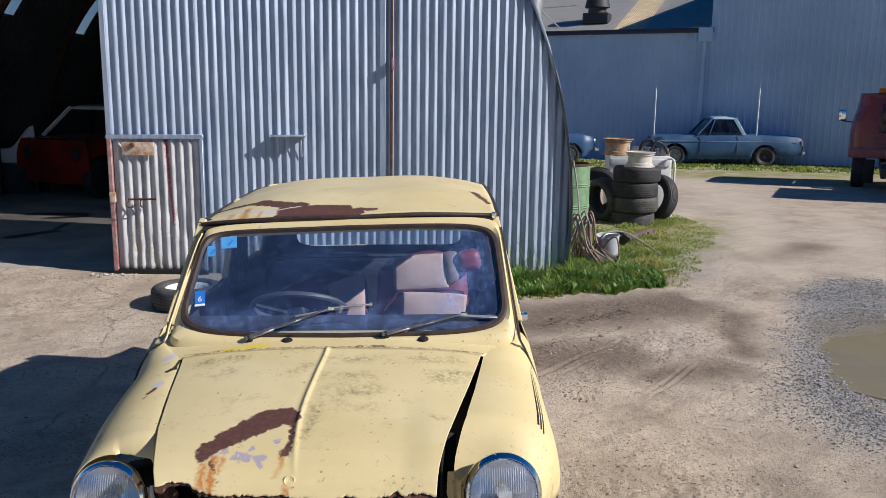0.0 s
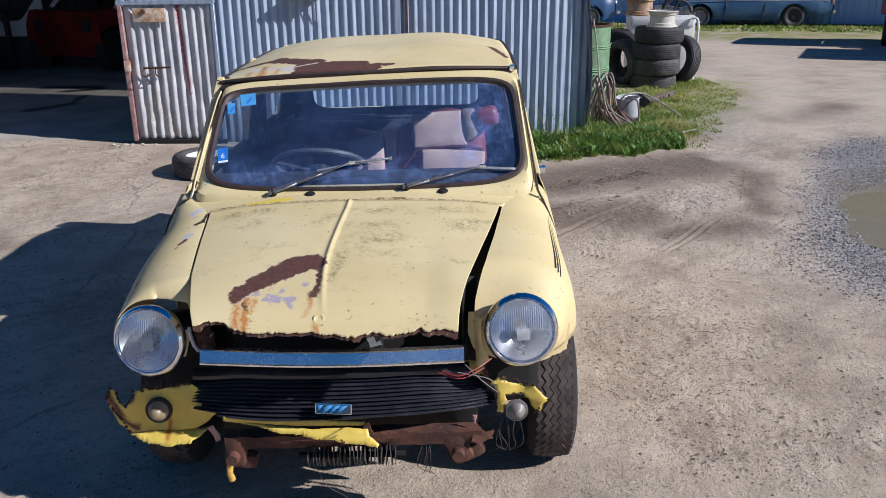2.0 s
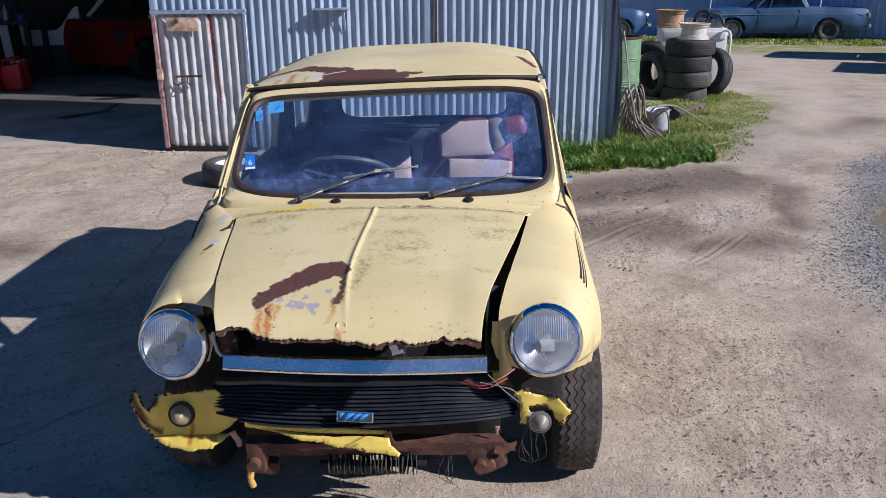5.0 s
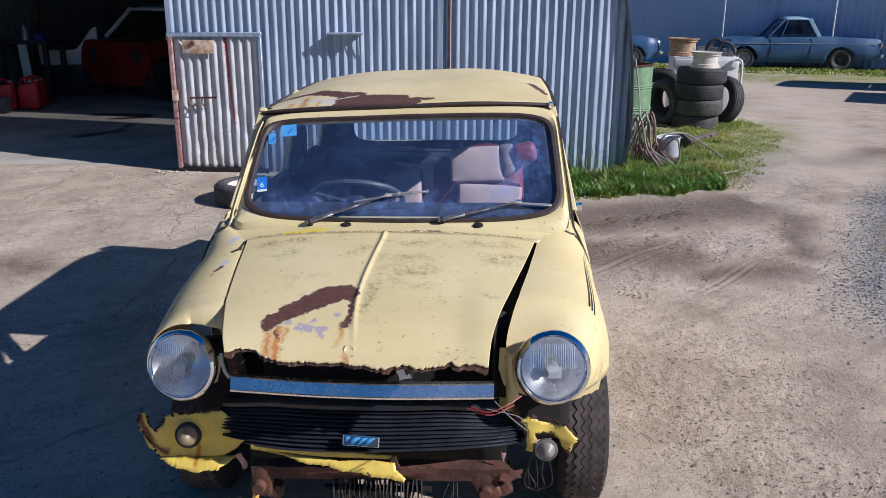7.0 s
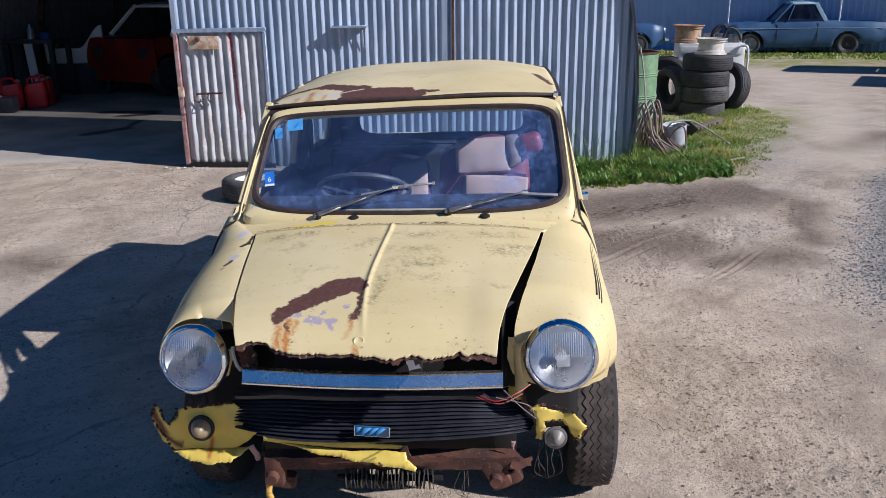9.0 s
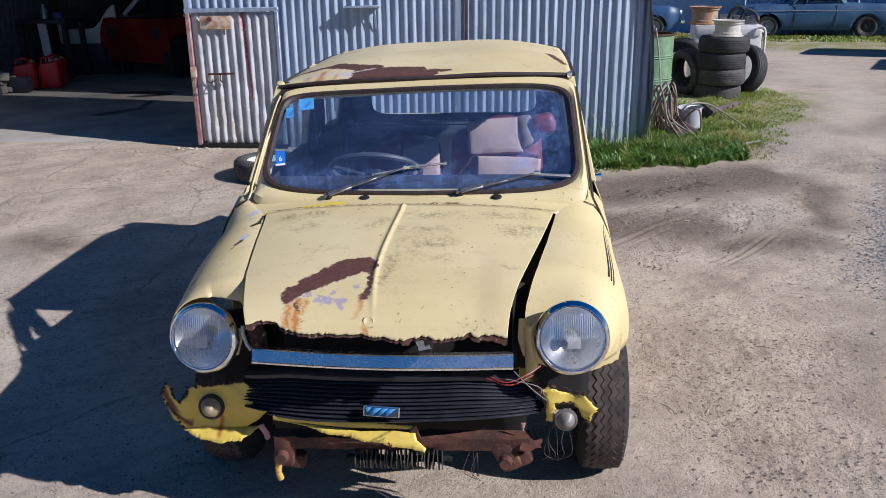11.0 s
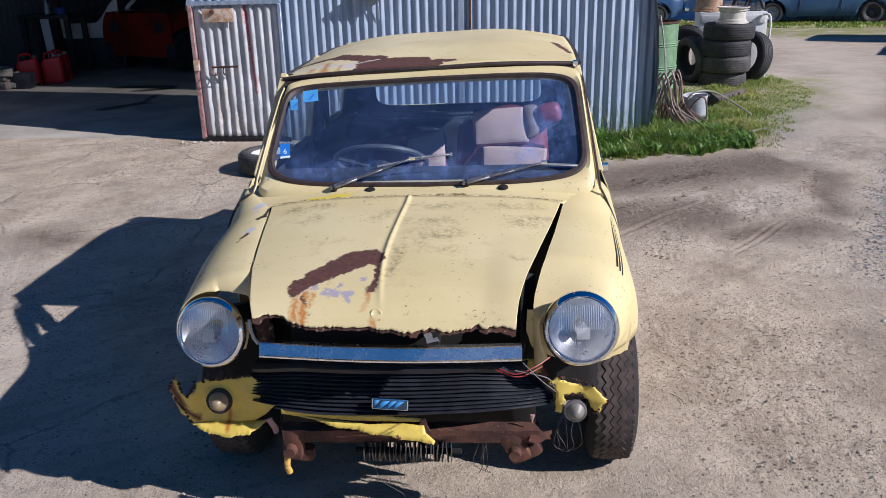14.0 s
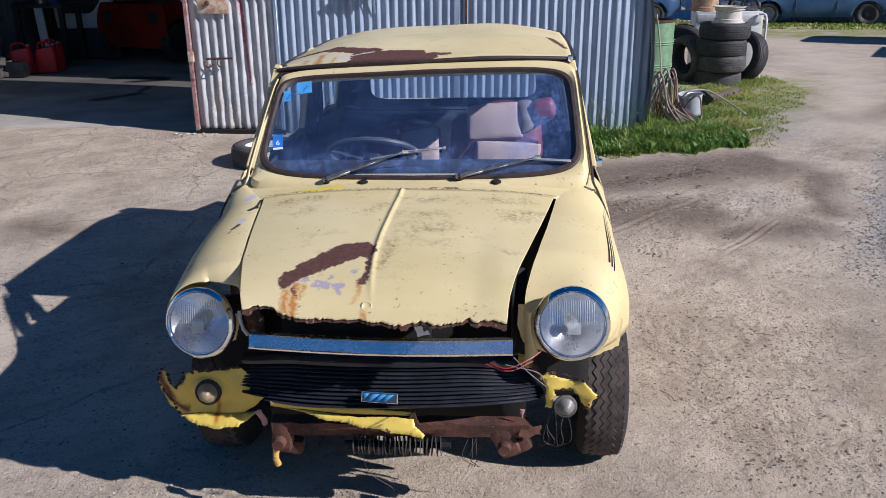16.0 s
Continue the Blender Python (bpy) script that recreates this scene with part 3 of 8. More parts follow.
def door_iron():
    """Weathered cream-grey sheet with rust runs, a red stripe and mud low down."""
    s = Shader("weathered_door_iron")
    ax = s.axes(0.012, 18)
    n, f = s.noise(7, 6, 0.65, stretch=(2.5, 2.5, 0.5)), s.noise(40, 4)
    col = s.mix(s.step(n, 0.35, 0.66), (0.36, 0.37, 0.385), (0.56, 0.565, 0.57))
    col = s.mix(s.math("MULTIPLY", s.step(n, 0.60, 0.72), 0.6), col, (0.30, 0.20, 0.13))
    red = s.capsule(ax, -2.04, 1.5, -1.99, 0.62, 0.014, 0, 2, soft=0.014)
    col = s.mix(s.math("MULTIPLY", red, s.step(f, 0.25, 0.5)), col, (0.36, 0.045, 0.055))
    # dried mud splashed over the foot of the sheet, scraped lighter in places
    mud = s.math("MULTIPLY", s.any(s.capsule(ax, -2.36, 0.22, -2.30, 0.62, 0.06, 0, 2, soft=0.06), s.capsule(ax, -2.16, 0.22, -2.20, 0.40, 0.07, 0, 2, soft=0.06), s.capsule(ax, -2.5, 0.20, -1.7, 0.20, 0.03, 0, 2, soft=0.05)), s.step(f, 0.38, 0.60))
    col = s.mix(s.math("MULTIPLY", mud, 0.85), col, (0.40, 0.345, 0.28))
    scrape = s.math("MULTIPLY", s.step(s.noise(5, 5, 0.7, loc=(3, 0, 1)), 0.58, 0.66), s.step(f, 0.40, 0.55))
    col = s.mix(s.math("MULTIPLY", scrape, 0.6), col, (0.62, 0.62, 0.61))
    return s.done(col, 0.6, 0.15, s.bump(n, 0.3, 0.006))


DOORIRON = door_iron()
STEEL_RED = rust_material("red_oxide_steel", (0.26, 0.10, 0.09), (0.42, 0.27, 0.25), (0.5, 0.46, 0.44), 0.6)
PLATE = rust_material("rusted_plate", (0.40, 0.20, 0.09), (0.62, 0.52, 0.42), (0.66, 0.62, 0.56), 0.7)


def ground_material():
    s = Shader("dusty_gravel_ground")
    ax = s.axes(0.35, 1.2)
    big, mid, fine, grit = s.noise(0.35, 5, 0.6), s.noise(2.2, 7, 0.65), s.noise(26, 5, 0.7), s.noise(160, 3, 0.7)
    vor = s.voronoi(55, what="Distance")
    col = s.mix(s.step(mid, 0.32, 0.68), (0.365, 0.292, 0.215), (0.560, 0.466, 0.355))
    col = s.mix(s.math("MULTIPLY", s.step(big, 0.45, 0.62), 0.5), col, (0.56, 0.485, 0.395))
    # streaks along the wheels' way
    way = s.noise(1.0, 6, 0.7, vec=s.coord(scale=(0.55, 4.2, 1.0), turn=-42))
    way2 = s.noise(1.0, 6, 0.75, vec=s.coord(scale=(1.6, 11.0, 1.0), turn=-28))
    col = s.mix(s.math("MULTIPLY", s.step(way, 0.50, 0.68), 0.40), col, (0.245, 0.200, 0.158))
    col = s.mix(s.math("MULTIPLY", s.step(way2, 0.54, 0.70), 0.36), col, (0.235, 0.192, 0.150))
    col = s.mix(s.math("MULTIPLY", s.step(way2, 0.46, 0.32), 0.35), col, (0.60, 0.525, 0.43))
    # damp dark earth beside the verge, with dry pale islands
    bx = s.axes(0.16, 2.6)
    damp = s.any(s.capsule(bx, 0.80, 4.00, 2.25, 4.50, 0.36, soft=0.22), s.capsule(bx, 0.90, 3.25, 1.50, 3.32, 0.30, soft=0.22), s.capsule(bx, 1.68, 3.00, 2.20, 3.08, 0.13, soft=0.16), s.capsule(bx, 2.40, 3.40, 2.62, 4.25, 0.12, soft=0.16), s.capsule(bx, -2.75, 2.85, -2.5, 2.80, 0.16, soft=0.2), s.capsule(bx, 3.6, 6.3, 4.6, 7.2, 0.2, soft=0.3))
    dry = s.any(s.capsule(bx, 1.92, 3.50, 2.16, 3.70, 0.16, soft=0.12), s.capsule(bx, 2.58, 4.66, 2.78, 4.64, 0.10, soft=0.12))
    damp = s.math("MULTIPLY", damp, s.math("SUBTRACT", 1.0, dry))
    damp = s.math("MULTIPLY", damp, s.math("MULTIPLY_ADD", s.step(mid, 0.12, 0.44), 0.5, 0.5))
    col = s.mix(s.math("MULTIPLY", damp, 0.95), col, s.mix(s.step(fine, 0.35, 0.65), (0.132, 0.096, 0.068), (0.195, 0.148, 0.108)))
    col = s.mix(s.math("MULTIPLY", dry, 0.6), col, (0.55, 0.47, 0.385))
    # grey crushed stone round the puddle and along the lane
    lim = s.math("MULTIPLY_ADD", s.math("MAXIMUM", s.math("SUBTRACT", ax[1], 2.8), 0.0), 0.48, 2.30)
    stone = s.step(s.math("SUBTRACT", ax[0], lim), -0.10, 0.50)
    stone = s.math("MULTIPLY", s.math("MULTIPLY", stone, s.step(ax[1], 1.6, 2.3)), s.math("SUBTRACT", 1.0, s.step(ax[1], 4.8, 5.8)))
    stone = s.any(stone, s.math("MULTIPLY", s.capsule(ax, 2.75, 5.5, 3.3, 7.6, 0.22, soft=0.4), 0.5))
    grey = s.mix(s.step(grit, 0.35, 0.65), (0.19, 0.19, 0.195), (0.37, 0.36, 0.355))
    col = s.mix(s.math("MULTIPLY", stone, s.step(mid, 0.25, 0.5)), col, grey)
    # mud under the water
    mud = s.capsule(ax, PUDDLE[0] - 0.1, PUDDLE[1], PUDDLE[0] + 0.2, PUDDLE[1], 0.92, soft=0.12)
    col = s.mix(mud, col, (0.19, 0.160, 0.115))
    # broken concrete apron by the shed
    spots = s.step(fine, 0.53, 0.66)
    patch = s.math("MULTIPLY", s.math("MULTIPLY_ADD", s.step(s.noise(3.4, 5, 0.7, loc=(5, 2, 0)), 0.42, 0.60), 0.8, 0.2), s.math("SUBTRACT", 1.0, s.math("MULTIPLY", damp, 0.6)))
    crumb = s.math("MULTIPLY", s.step(s.noise(85, 5, 0.75), 0.54, 0.61), patch)
    flecks = s.math("MULTIPLY", s.step(s.noise(48, 4, 0.7, loc=(1, 7, 0)), 0.60, 0.66), patch)
    col = s.mix(s.math("MULTIPLY", spots, 0.50), col, (0.24, 0.195, 0.155))
    col = s.mix(s.math("MULTIPLY", crumb, 0.70), col, (0.165, 0.132, 0.105))
    col = s.mix(s.math("MULTIPLY", flecks, 0.75), col, (0.12, 0.096, 0.078))
    col = s.mix(s.math("MULTIPLY", s.step(grit, 0.60, 0.75), 0.4), col, (0.58, 0.54, 0.49))
    # cracks in the old apron left of the car
    ve = s.node("ShaderNodeTexVoronoi", Scale=0.85)
    ve.feature = "DISTANCE_TO_EDGE"
    cv = s.t.nodes.new("ShaderNodeCombineXYZ")
    cx = s.axes(0.10, 5)
    s.put(cv.inputs[0], cx[0])
    s.put(cv.inputs[1], cx[1])
    s.t.links.new(cv.outputs[0], ve.inputs["Vector"])
    crack = s.math("MULTIPLY", s.math("SUBTRACT", 1.0, s.step(ve.outputs["Distance"], 0.002, 0.012)), s.math("MULTIPLY", s.math("SUBTRACT", 1.0, s.step(ax[0], -1.4, -0.9)), s.step(mid, 0.42, 0.56)))
    col = s.mix(s.math("MULTIPLY", crack, 0.60), col, (0.15, 0.125, 0.10))
    # green skin in the distance and moss by the verge
    weed = s.any(s.capsule(ax, 2.4, 6.8, 3.6, 9.0, 0.75, soft=0.4), s.capsule(ax, 4.3, 19.8, 14.0, 16.4, 0.7, soft=0.6), s.capsule(ax, 3.0, 21.3, 13.5, 19.4, 1.5, soft=0.7))
    weed = s.math("MULTIPLY", weed, s.step(mid, 0.36, 0.56))
    col = s.mix(s.math("MULTIPLY", weed, 0.85), col, (0.20, 0.22, 0.040))
    lane = s.any(s.capsule(ax, 3.4, 5.6, 5.4, 11.0, 0.30, soft=0.3), s.capsule(ax, 4.6, 5.4, 6.6, 11.0, 0.30, soft=0.3), s.capsule(ax, 5.4, 11.0, 6.2, 17.0, 0.5, soft=0.5))
    col = s.mix(s.math("MULTIPLY", lane, 0.45), col, (0.58, 0.49, 0.38))
    h = s.math("ADD", s.math("MULTIPLY", mid, 0.9), s.math("ADD", s.math("MULTIPLY", fine, 0.5), s.math("MULTIPLY", s.math("SUBTRACT", 1.0, vor), 0.10)))
    soft = s.math("SUBTRACT", 1.0, s.math("MULTIPLY", damp, 0.6))
    h = s.math("MULTIPLY", h, soft)
    nrm = s.bump(s.math("ADD", grit, s.math("MULTIPLY", s.noise(75, 5, 0.75), 1.2)), 0.60, 0.007, s.bump(h, 0.70, 0.020))
    return s.done(col, s.math("SUBTRACT", 0.95, s.math("MULTIPLY", mud, 0.3)), 0.0, nrm)


GROUND = ground_material()


# ---- ground ----
def make_ground():
    xs, ys = [], []

    def axis(stops):
        out = [stops[0][0]]
        for (a, d), (b, _) in zip(stops, stops[1:]):
            k = max(1, round((b - a) / d))
            out += [a + (b - a) * (i + 1) / k for i in range(k)]
        return out

    xs = axis([(-900, 200), (-100, 30), (-20, 3), (-8, 0.35), (-3.6, 0.024), (0.9, 0.0125), (2.7, 0.026), (4.4, 0.2), (6.0, 0.5), (16, 3), (40, 30), (100, 200), (900, 1)])
    ys = axis([(-900, 200), (-100, 30), (-20, 3), (-2, 0.25), (-0.2, 0.018), (2.2, 0.0125), (4.5, 0.026), (5.6, 0.10), (8.0, 0.3), (12, 0.6), (30, 10), (100, 200), (900, 1)])
    vs = [(x, y, ground_z(x, y)) for y in ys for x in xs]
    n = len(xs)
    fs = [(i * n + j, i * n + j + 1, (i + 1) * n + j + 1, (i + 1) * n + j) for i in range(len(ys) - 1) for j in range(n - 1)]
    me = bpy.data.meshes.new("ground")
    me.from_pydata(vs, [], fs)
    me.materials.append(GROUND)
    me.shade_smooth()
    return tagged(new("ground", me), "dusty compacted gravel yard with tyre tracks and stones", "ground", kind="structure")


make_ground()


def water_material():
    s = Shader("muddy_puddle_water")
    n = s.noise(3, 4)
    return s.done(s.mix(n, (0.20, 0.165, 0.085), (0.26, 0.215, 0.12)), 0.04, 0.0, s.bump(s.noise(14, 3), 0.02, 0.01), IOR=1.33)


bm = bmesh.new()
lathe_z = curve_at(HILL, PUDDLE[1]) - 0.040
vs = [bm.verts.new((PUDDLE[0] + 1.5 * math.cos(k * math.pi / 32), PUDDLE[1] + 1.3 * math.sin(k * math.pi / 32), lathe_z)) for k in range(64)]
bm.faces.new(vs)
tagged(mesh_ob("puddle_water", bm, water_material()), "shallow muddy brown puddle in the gravel", "puddle", kind="structure")


# ---- corrugated shed ----
WALL_Y, WALL_TURN, PITCH = 5.40, radians(1.2), 0.0762
HUT_X, HUT_Z, HUT_R = -2.86, 0.70, 4.42


def wall_y(x):
    return WALL_Y + math.tan(WALL_TURN) * (x + 0.5)


def corner_y(x):
    """The last sheet is bent back a little round the corner of the shed."""
    return wall_y(x) + 0.28 * max(0.0, x - 1.22)


def hut_top(x):
    d = HUT_R ** 2 - (x - HUT_X) ** 2
    return HUT_Z + math.sqrt(d) if d > 0 else HUT_Z


def corrugated(bm, x0, x1, bottom, top, yf, amp=0.0114, rows=10, dent=0.0, seed=0, lean=0.0):
    """A corrugated sheet from x0 to x1, bottom(x) to top(x), standing at yf(x)."""
    n = max(8, round((x1 - x0) / PITCH * 8))

    def f(u, v):
        x = x0 + (x1 - x0) * v
        zb, zt = bottom(x), top(x)
        if zt < zb + 0.02:
            zt = zb + 0.02
        z = zb + (zt - zb) * u
        y = yf(x) - amp * math.cos(2 * math.pi * x / PITCH) - 0.004 * noise.noise(Vector((x * 1.3, z * 1.1, seed)))
        if dent:
            y += dent * max(0.0, noise.noise(Vector((x * 7, z * 6, seed + 4)))) * smooth(0.75, 0.1, u)
        return Vector((x + lean * z, y, z))

    return grid(bm, rows, n, f)


shed_front = thing("wall_shed_front", "arched shed front clad in upright corrugated galvanised iron sheets", "shed wall", kind="structure")
EDGES = [-2.53, -1.77, -1.01, -0.10, 0.60, 1.22]
for a, b in zip(EDGES, EDGES[1:]):
    bm = bmesh.new()
    low = 0.14
    corrugated(bm, a, b + 0.02, lambda x: low, lambda x: hut_top(x), wall_y, seed=a, rows=14)
    solid(part("iron_sheet", bm, GALV, shed_front), 0.0012)
bm = bmesh.new()
corrugated(bm, 1.22, 1.555, lambda x: 0.12, lambda x: hut_top(x), corner_y, seed=9, rows=30, dent=0.010)
solid(part("iron_sheet", bm, GALV, shed_front, "dented corner sheet"), 0.0012)


def beam(bm, a, b, w, d, bevel=0.003, up=(0, -1, 0)):
    """A square bar from a to b, w wide and d deep along up."""
    a, b = Vector(a), Vector(b)
    zax = (b - a).normalized()
    yax = (Vector(up) - zax * zax.dot(Vector(up))).normalized()
    xax = yax.cross(zax)
    m = Matrix((xax, yax, zax)).transposed().to_4x4()
    m.translation = (a + b) / 2
    return box(bm, (w, d, (b - a).length), (0, 0, 0), bevel, m, 1)


# arched edge trim of the shed front, seen dented along its rim
bm = bmesh.new()


def rim(u, v):
    a = math.asin((0.10 - HUT_Z) / HUT_R) + u * 1.9
    k = 1 + 0.004 * noise.noise(Vector((u * 40, 1, 0)))
    r = HUT_R * k + (0.008, 0.014, -0.014)[round(v * 2)]
    x = HUT_X + r * math.cos(a)
    return Vector((x, corner_y(x) - (0.0, 0.030, 0.034)[round(v * 2)] + 0.016 * noise.noise(Vector((u * 60, v, 2))), HUT_Z + r * math.sin(a)))


grid(bm, 90, 2, rim)
solid(part("edge_flashing", bm, GALV, shed_front, "bent galvanised edge flashing"), 0.002)

# dark central post with its pin, and the left edge post
bm = bmesh.new()
beam(bm, (-0.068, wall_y(-0.07) - 0.016, 1.0), (-0.060, wall_y(-0.07) - 0.016, 4.0), 0.022, 0.02)
part("post", bm, RUST, shed_front, "dark rusted gap post")
bm = bmesh.new()
beam(bm, (-0.055, wall_y(0) - 0.045, 1.98), (-0.055, wall_y(0) - 0.045, 2.08), 0.022, 0.07, 0.004)
part("pin", bm, STEEL_RED, shed_front, "red oxide door pin")
bm = bmesh.new()
beam(bm, (-0.15, wall_y(-0.15) - 0.012, 0.12), (-0.135, wall_y(-0.15) - 0.012, 4.2), 0.050, 0.006)
part("cover_strip", bm, GALV, shed_front)
bm = bmesh.new()
beam(bm, (-2.53, wall_y(-2.5) + 0.004, 0.17), (-2.53, wall_y(-2.5) + 0.004, 5.0), 0.045, 0.05)
part("edge_post", bm, GALV, shed_front)

# small ledge with its brackets
bm = bmesh.new()
beam(bm, (-1.115, wall_y(-1) - 0.055, 1.405), (-0.815, wall_y(-1) - 0.055, 1.410), 0.018, 0.10, 0.003)
part("ledge", bm, GALV, shed_front, "small galvanised ledge")
for bx in (-1.06, -0.86):
    bm = bmesh.new()
    beam(bm, (bx, wall_y(bx) - 0.012, 1.22), (bx, wall_y(bx) - 0.060, 1.395), 0.018, 0.012, 0.002)
    part("bracket", bm, GALV, shed_front)

# the low hinged flap at the corner of the opening
flap = thing("door_1", "low hinged shed flap of weathered corrugated iron with a red stripe", "shed door", kind="structure")
FY = wall_y(-2.1) - 0.045
bm = bmesh.new()
corrugated(bm, -2.49, -1.73, lambda x: 0.215, lambda x: 1.37, lambda x: FY, rows=30, dent=0.030, seed=3, amp=0.0125)
solid(part("sheet", bm, DOORIRON, flap), 0.0015)
for name, a, b, w, mt in (("top_rail", (-2.54, FY - 0.012, 1.385), (-1.70, FY - 0.012, 1.395), 0.036, GALV), ("bottom_rail", (-2.53, FY - 0.012, 0.185), (-1.70, FY - 0.012, 0.185), 0.050, DARK),
                          ("hinge_rail", (-2.515, FY - 0.014, 0.20), (-2.515, FY - 0.014, 1.37), 0.034, STEEL_RED), ("side_rail", (-1.72, FY - 0.006, 0.2), (-1.72, FY - 0.006, 1.37), 0.03, GALV)):
    bm = bmesh.new()
    beam(bm, a, b, w, 0.035)
    part(name, bm, mt, flap)
bm = bmesh.new()
box(bm, (0.28, 0.012, 0.115), (-2.265, FY - 0.030, 1.285), 0.004)
plate = part("rust_plate", bm, PLATE, flap, "rust-stained cream plate")
bm = bmesh.new()
lathe(bm, [(0.0, 0.02), (0.018, 0.02), (0.022, 0.0)], 12, pose(-2.31, FY - 0.036, 1.315, 90))
part("bolt", bm, RUST, plate)
bm = bmesh.new()
tube(bm, [(-2.36, FY - 0.06, 0.845), (-2.12, FY - 0.06, 0.850)], 0.009)
tube(bm, spline([(-2.34, FY - 0.05, 0.85), (-2.37, FY - 0.09, 0.80), (-2.33, FY - 0.09, 0.775), (-2.29, FY - 0.07, 0.80)], 5), 0.006)
tube(bm, spline([(-2.26, FY - 0.03, 0.85), (-2.25, FY - 0.08, 0.80), (-2.25, FY - 0.03, 0.77)], 5), 0.006)
part("slide_bolt", bm, RUST, flap, "rusty slide bolt")
bm = bmesh.new()
box(bm, (0.05, 0.03, 0.09), (-2.50, FY - 0.045, 0.86), 0.004)
part("hinge", bm, PLATE, flap)

# ---- shed shell ----
HUT_END = 18.0
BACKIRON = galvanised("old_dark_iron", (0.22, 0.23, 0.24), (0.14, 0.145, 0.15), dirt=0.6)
roof_ob = thing("shed_roof", "arched corrugated iron shed roof with translucent strips, the near one added to light the floor", "shed roof", kind="structure")


def arch_sheet(bm, y0, y1, a0, a1, amp=0.009):
    n = max(4, round((y1 - y0) / PITCH * 4))

    def f(u, v):
        a = a0 + (a1 - a0) * u
        y = y0 + (y1 - y0) * v
        r = HUT_R + amp * math.sin(2 * math.pi * y / PITCH)
        return Vector((HUT_X + r * math.cos(a), y, HUT_Z + r * math.sin(a)))

    return grid(bm, 48, n, f)


A0, A1 = -0.19, math.pi + 0.19
bands = [(5.42, 6.60), (7.05, 11.7), (12.05, 14.5), (14.88, HUT_END)]
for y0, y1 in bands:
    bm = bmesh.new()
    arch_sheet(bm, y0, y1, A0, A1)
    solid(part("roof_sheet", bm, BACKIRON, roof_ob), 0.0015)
sk = Shader("translucent_roof_strip")
tl = sk.node("ShaderNodeBsdfTranslucent")
tl.inputs[0].default_value = (0.62, 0.68, 0.74, 1)
clear = sk.node("ShaderNodeBsdfTransparent")
both = sk.node("ShaderNodeMixShader", Fac=0.30)
sk.t.links.new(tl.outputs[0], both.inputs[1])
sk.t.links.new(clear.outputs[0], both.inputs[2])
sk.t.links.new(both.outputs[0], sk.out.inputs["Surface"])
# first strip, at y 6.60, is unseen: added to let sun onto the floor
for y0, y1, s0, s1 in ((6.60, 7.05, 0.36, 1.05), (11.7, 12.05, 2.25, 2.59), (14.5, 14.88, 2.25, 2.615)):
    for a0, a1 in ((A0, s0), (s1, A1)):
        bm = bmesh.new()
        arch_sheet(bm, y0, y1, a0, a1)
        solid(part("roof_sheet", bm, BACKIRON, roof_ob), 0.0015)
    bm = bmesh.new()
    arch_sheet(bm, y0, y1, s0, s1)
    part("translucent_strip", bm, sk.m, roof_ob, "milky translucent strip")
back = thing("wall_shed_back", "dark corrugated iron back wall of the shed", "shed wall", kind="structure")
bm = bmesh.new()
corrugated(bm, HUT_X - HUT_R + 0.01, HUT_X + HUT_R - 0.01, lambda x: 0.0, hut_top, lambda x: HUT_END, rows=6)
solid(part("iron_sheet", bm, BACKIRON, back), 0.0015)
for ry in (7.5, 9.6, 11.5, 14.2, 16.2):
    bm = bmesh.new()

    def rib(u, v):
        a = A0 + (A1 - A0) * u
        c = ((0.015, -0.025), (0.015, 0.025), (0.10, 0.025), (0.10, -0.025))[round(v * 4) % 4]
        r = HUT_R - c[0]
        return Vector((HUT_X + r * math.cos(a), ry + c[1], HUT_Z + r * math.sin(a)))

    grid(bm, 48, 4, rib, True)
    part("rib", bm, RUST, roof_ob)


def slab_material():
    s = Shader("oil_stained_concrete")
    ax = s.axes(0.12, 2.5)
    n, f = s.noise(1.6, 6), s.noise(45, 4)
    col = s.mix(s.step(n, 0.35, 0.65), (0.30, 0.275, 0.24), (0.44, 0.405, 0.35))
    oil = s.any(s.capsule(ax, -5.0, 8.95, -4.35, 8.95, 0.12, soft=0.07), s.capsule(ax, -4.6, 8.6, -4.3, 8.75, 0.10, soft=0.06), s.capsule(ax, -4.38, 7.1, -4.13, 7.55, 0.09, soft=0.06), s.capsule(ax, -4.13, 7.55, -4.2, 8.2, 0.04, soft=0.05), s.capsule(ax, -4.0, 9.6, -3.6, 9.4, 0.25, soft=0.15))
    col = s.mix(oil, col, (0.035, 0.03, 0.028))
    return s.done(col, s.math("MULTIPLY_ADD", oil, -0.35, 0.85), 0.0, s.bump(f, 0.2, 0.003))


bm = bmesh.new()
box(bm, (2 * HUT_R - 0.3, HUT_END - 5.5, 0.3), (HUT_X, (HUT_END + 5.48) / 2, 0.176 - 0.15), 0.02)
tagged(mesh_ob("floor_shed", bm, slab_material()), "oil-stained concrete shed floor", "floor", kind="structure")

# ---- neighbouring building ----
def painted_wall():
    s = Shader("pale_blue_painted_cladding")
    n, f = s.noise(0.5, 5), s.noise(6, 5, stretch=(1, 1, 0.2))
    # pale blue base in two tones, with darker upright streaks
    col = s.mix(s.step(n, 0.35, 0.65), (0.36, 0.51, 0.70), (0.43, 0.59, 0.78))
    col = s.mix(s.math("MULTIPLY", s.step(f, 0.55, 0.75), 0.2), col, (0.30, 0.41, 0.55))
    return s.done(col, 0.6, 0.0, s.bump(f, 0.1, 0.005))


CLAD = painted_wall()
B_AT = pose(8.85, 23.95, -0.15, 0, 0, -24.3)       # where the two blocks meet, x along the wall
building = thing("building", "large industrial building clad in pale blue-grey sheeting", "building", B_AT)


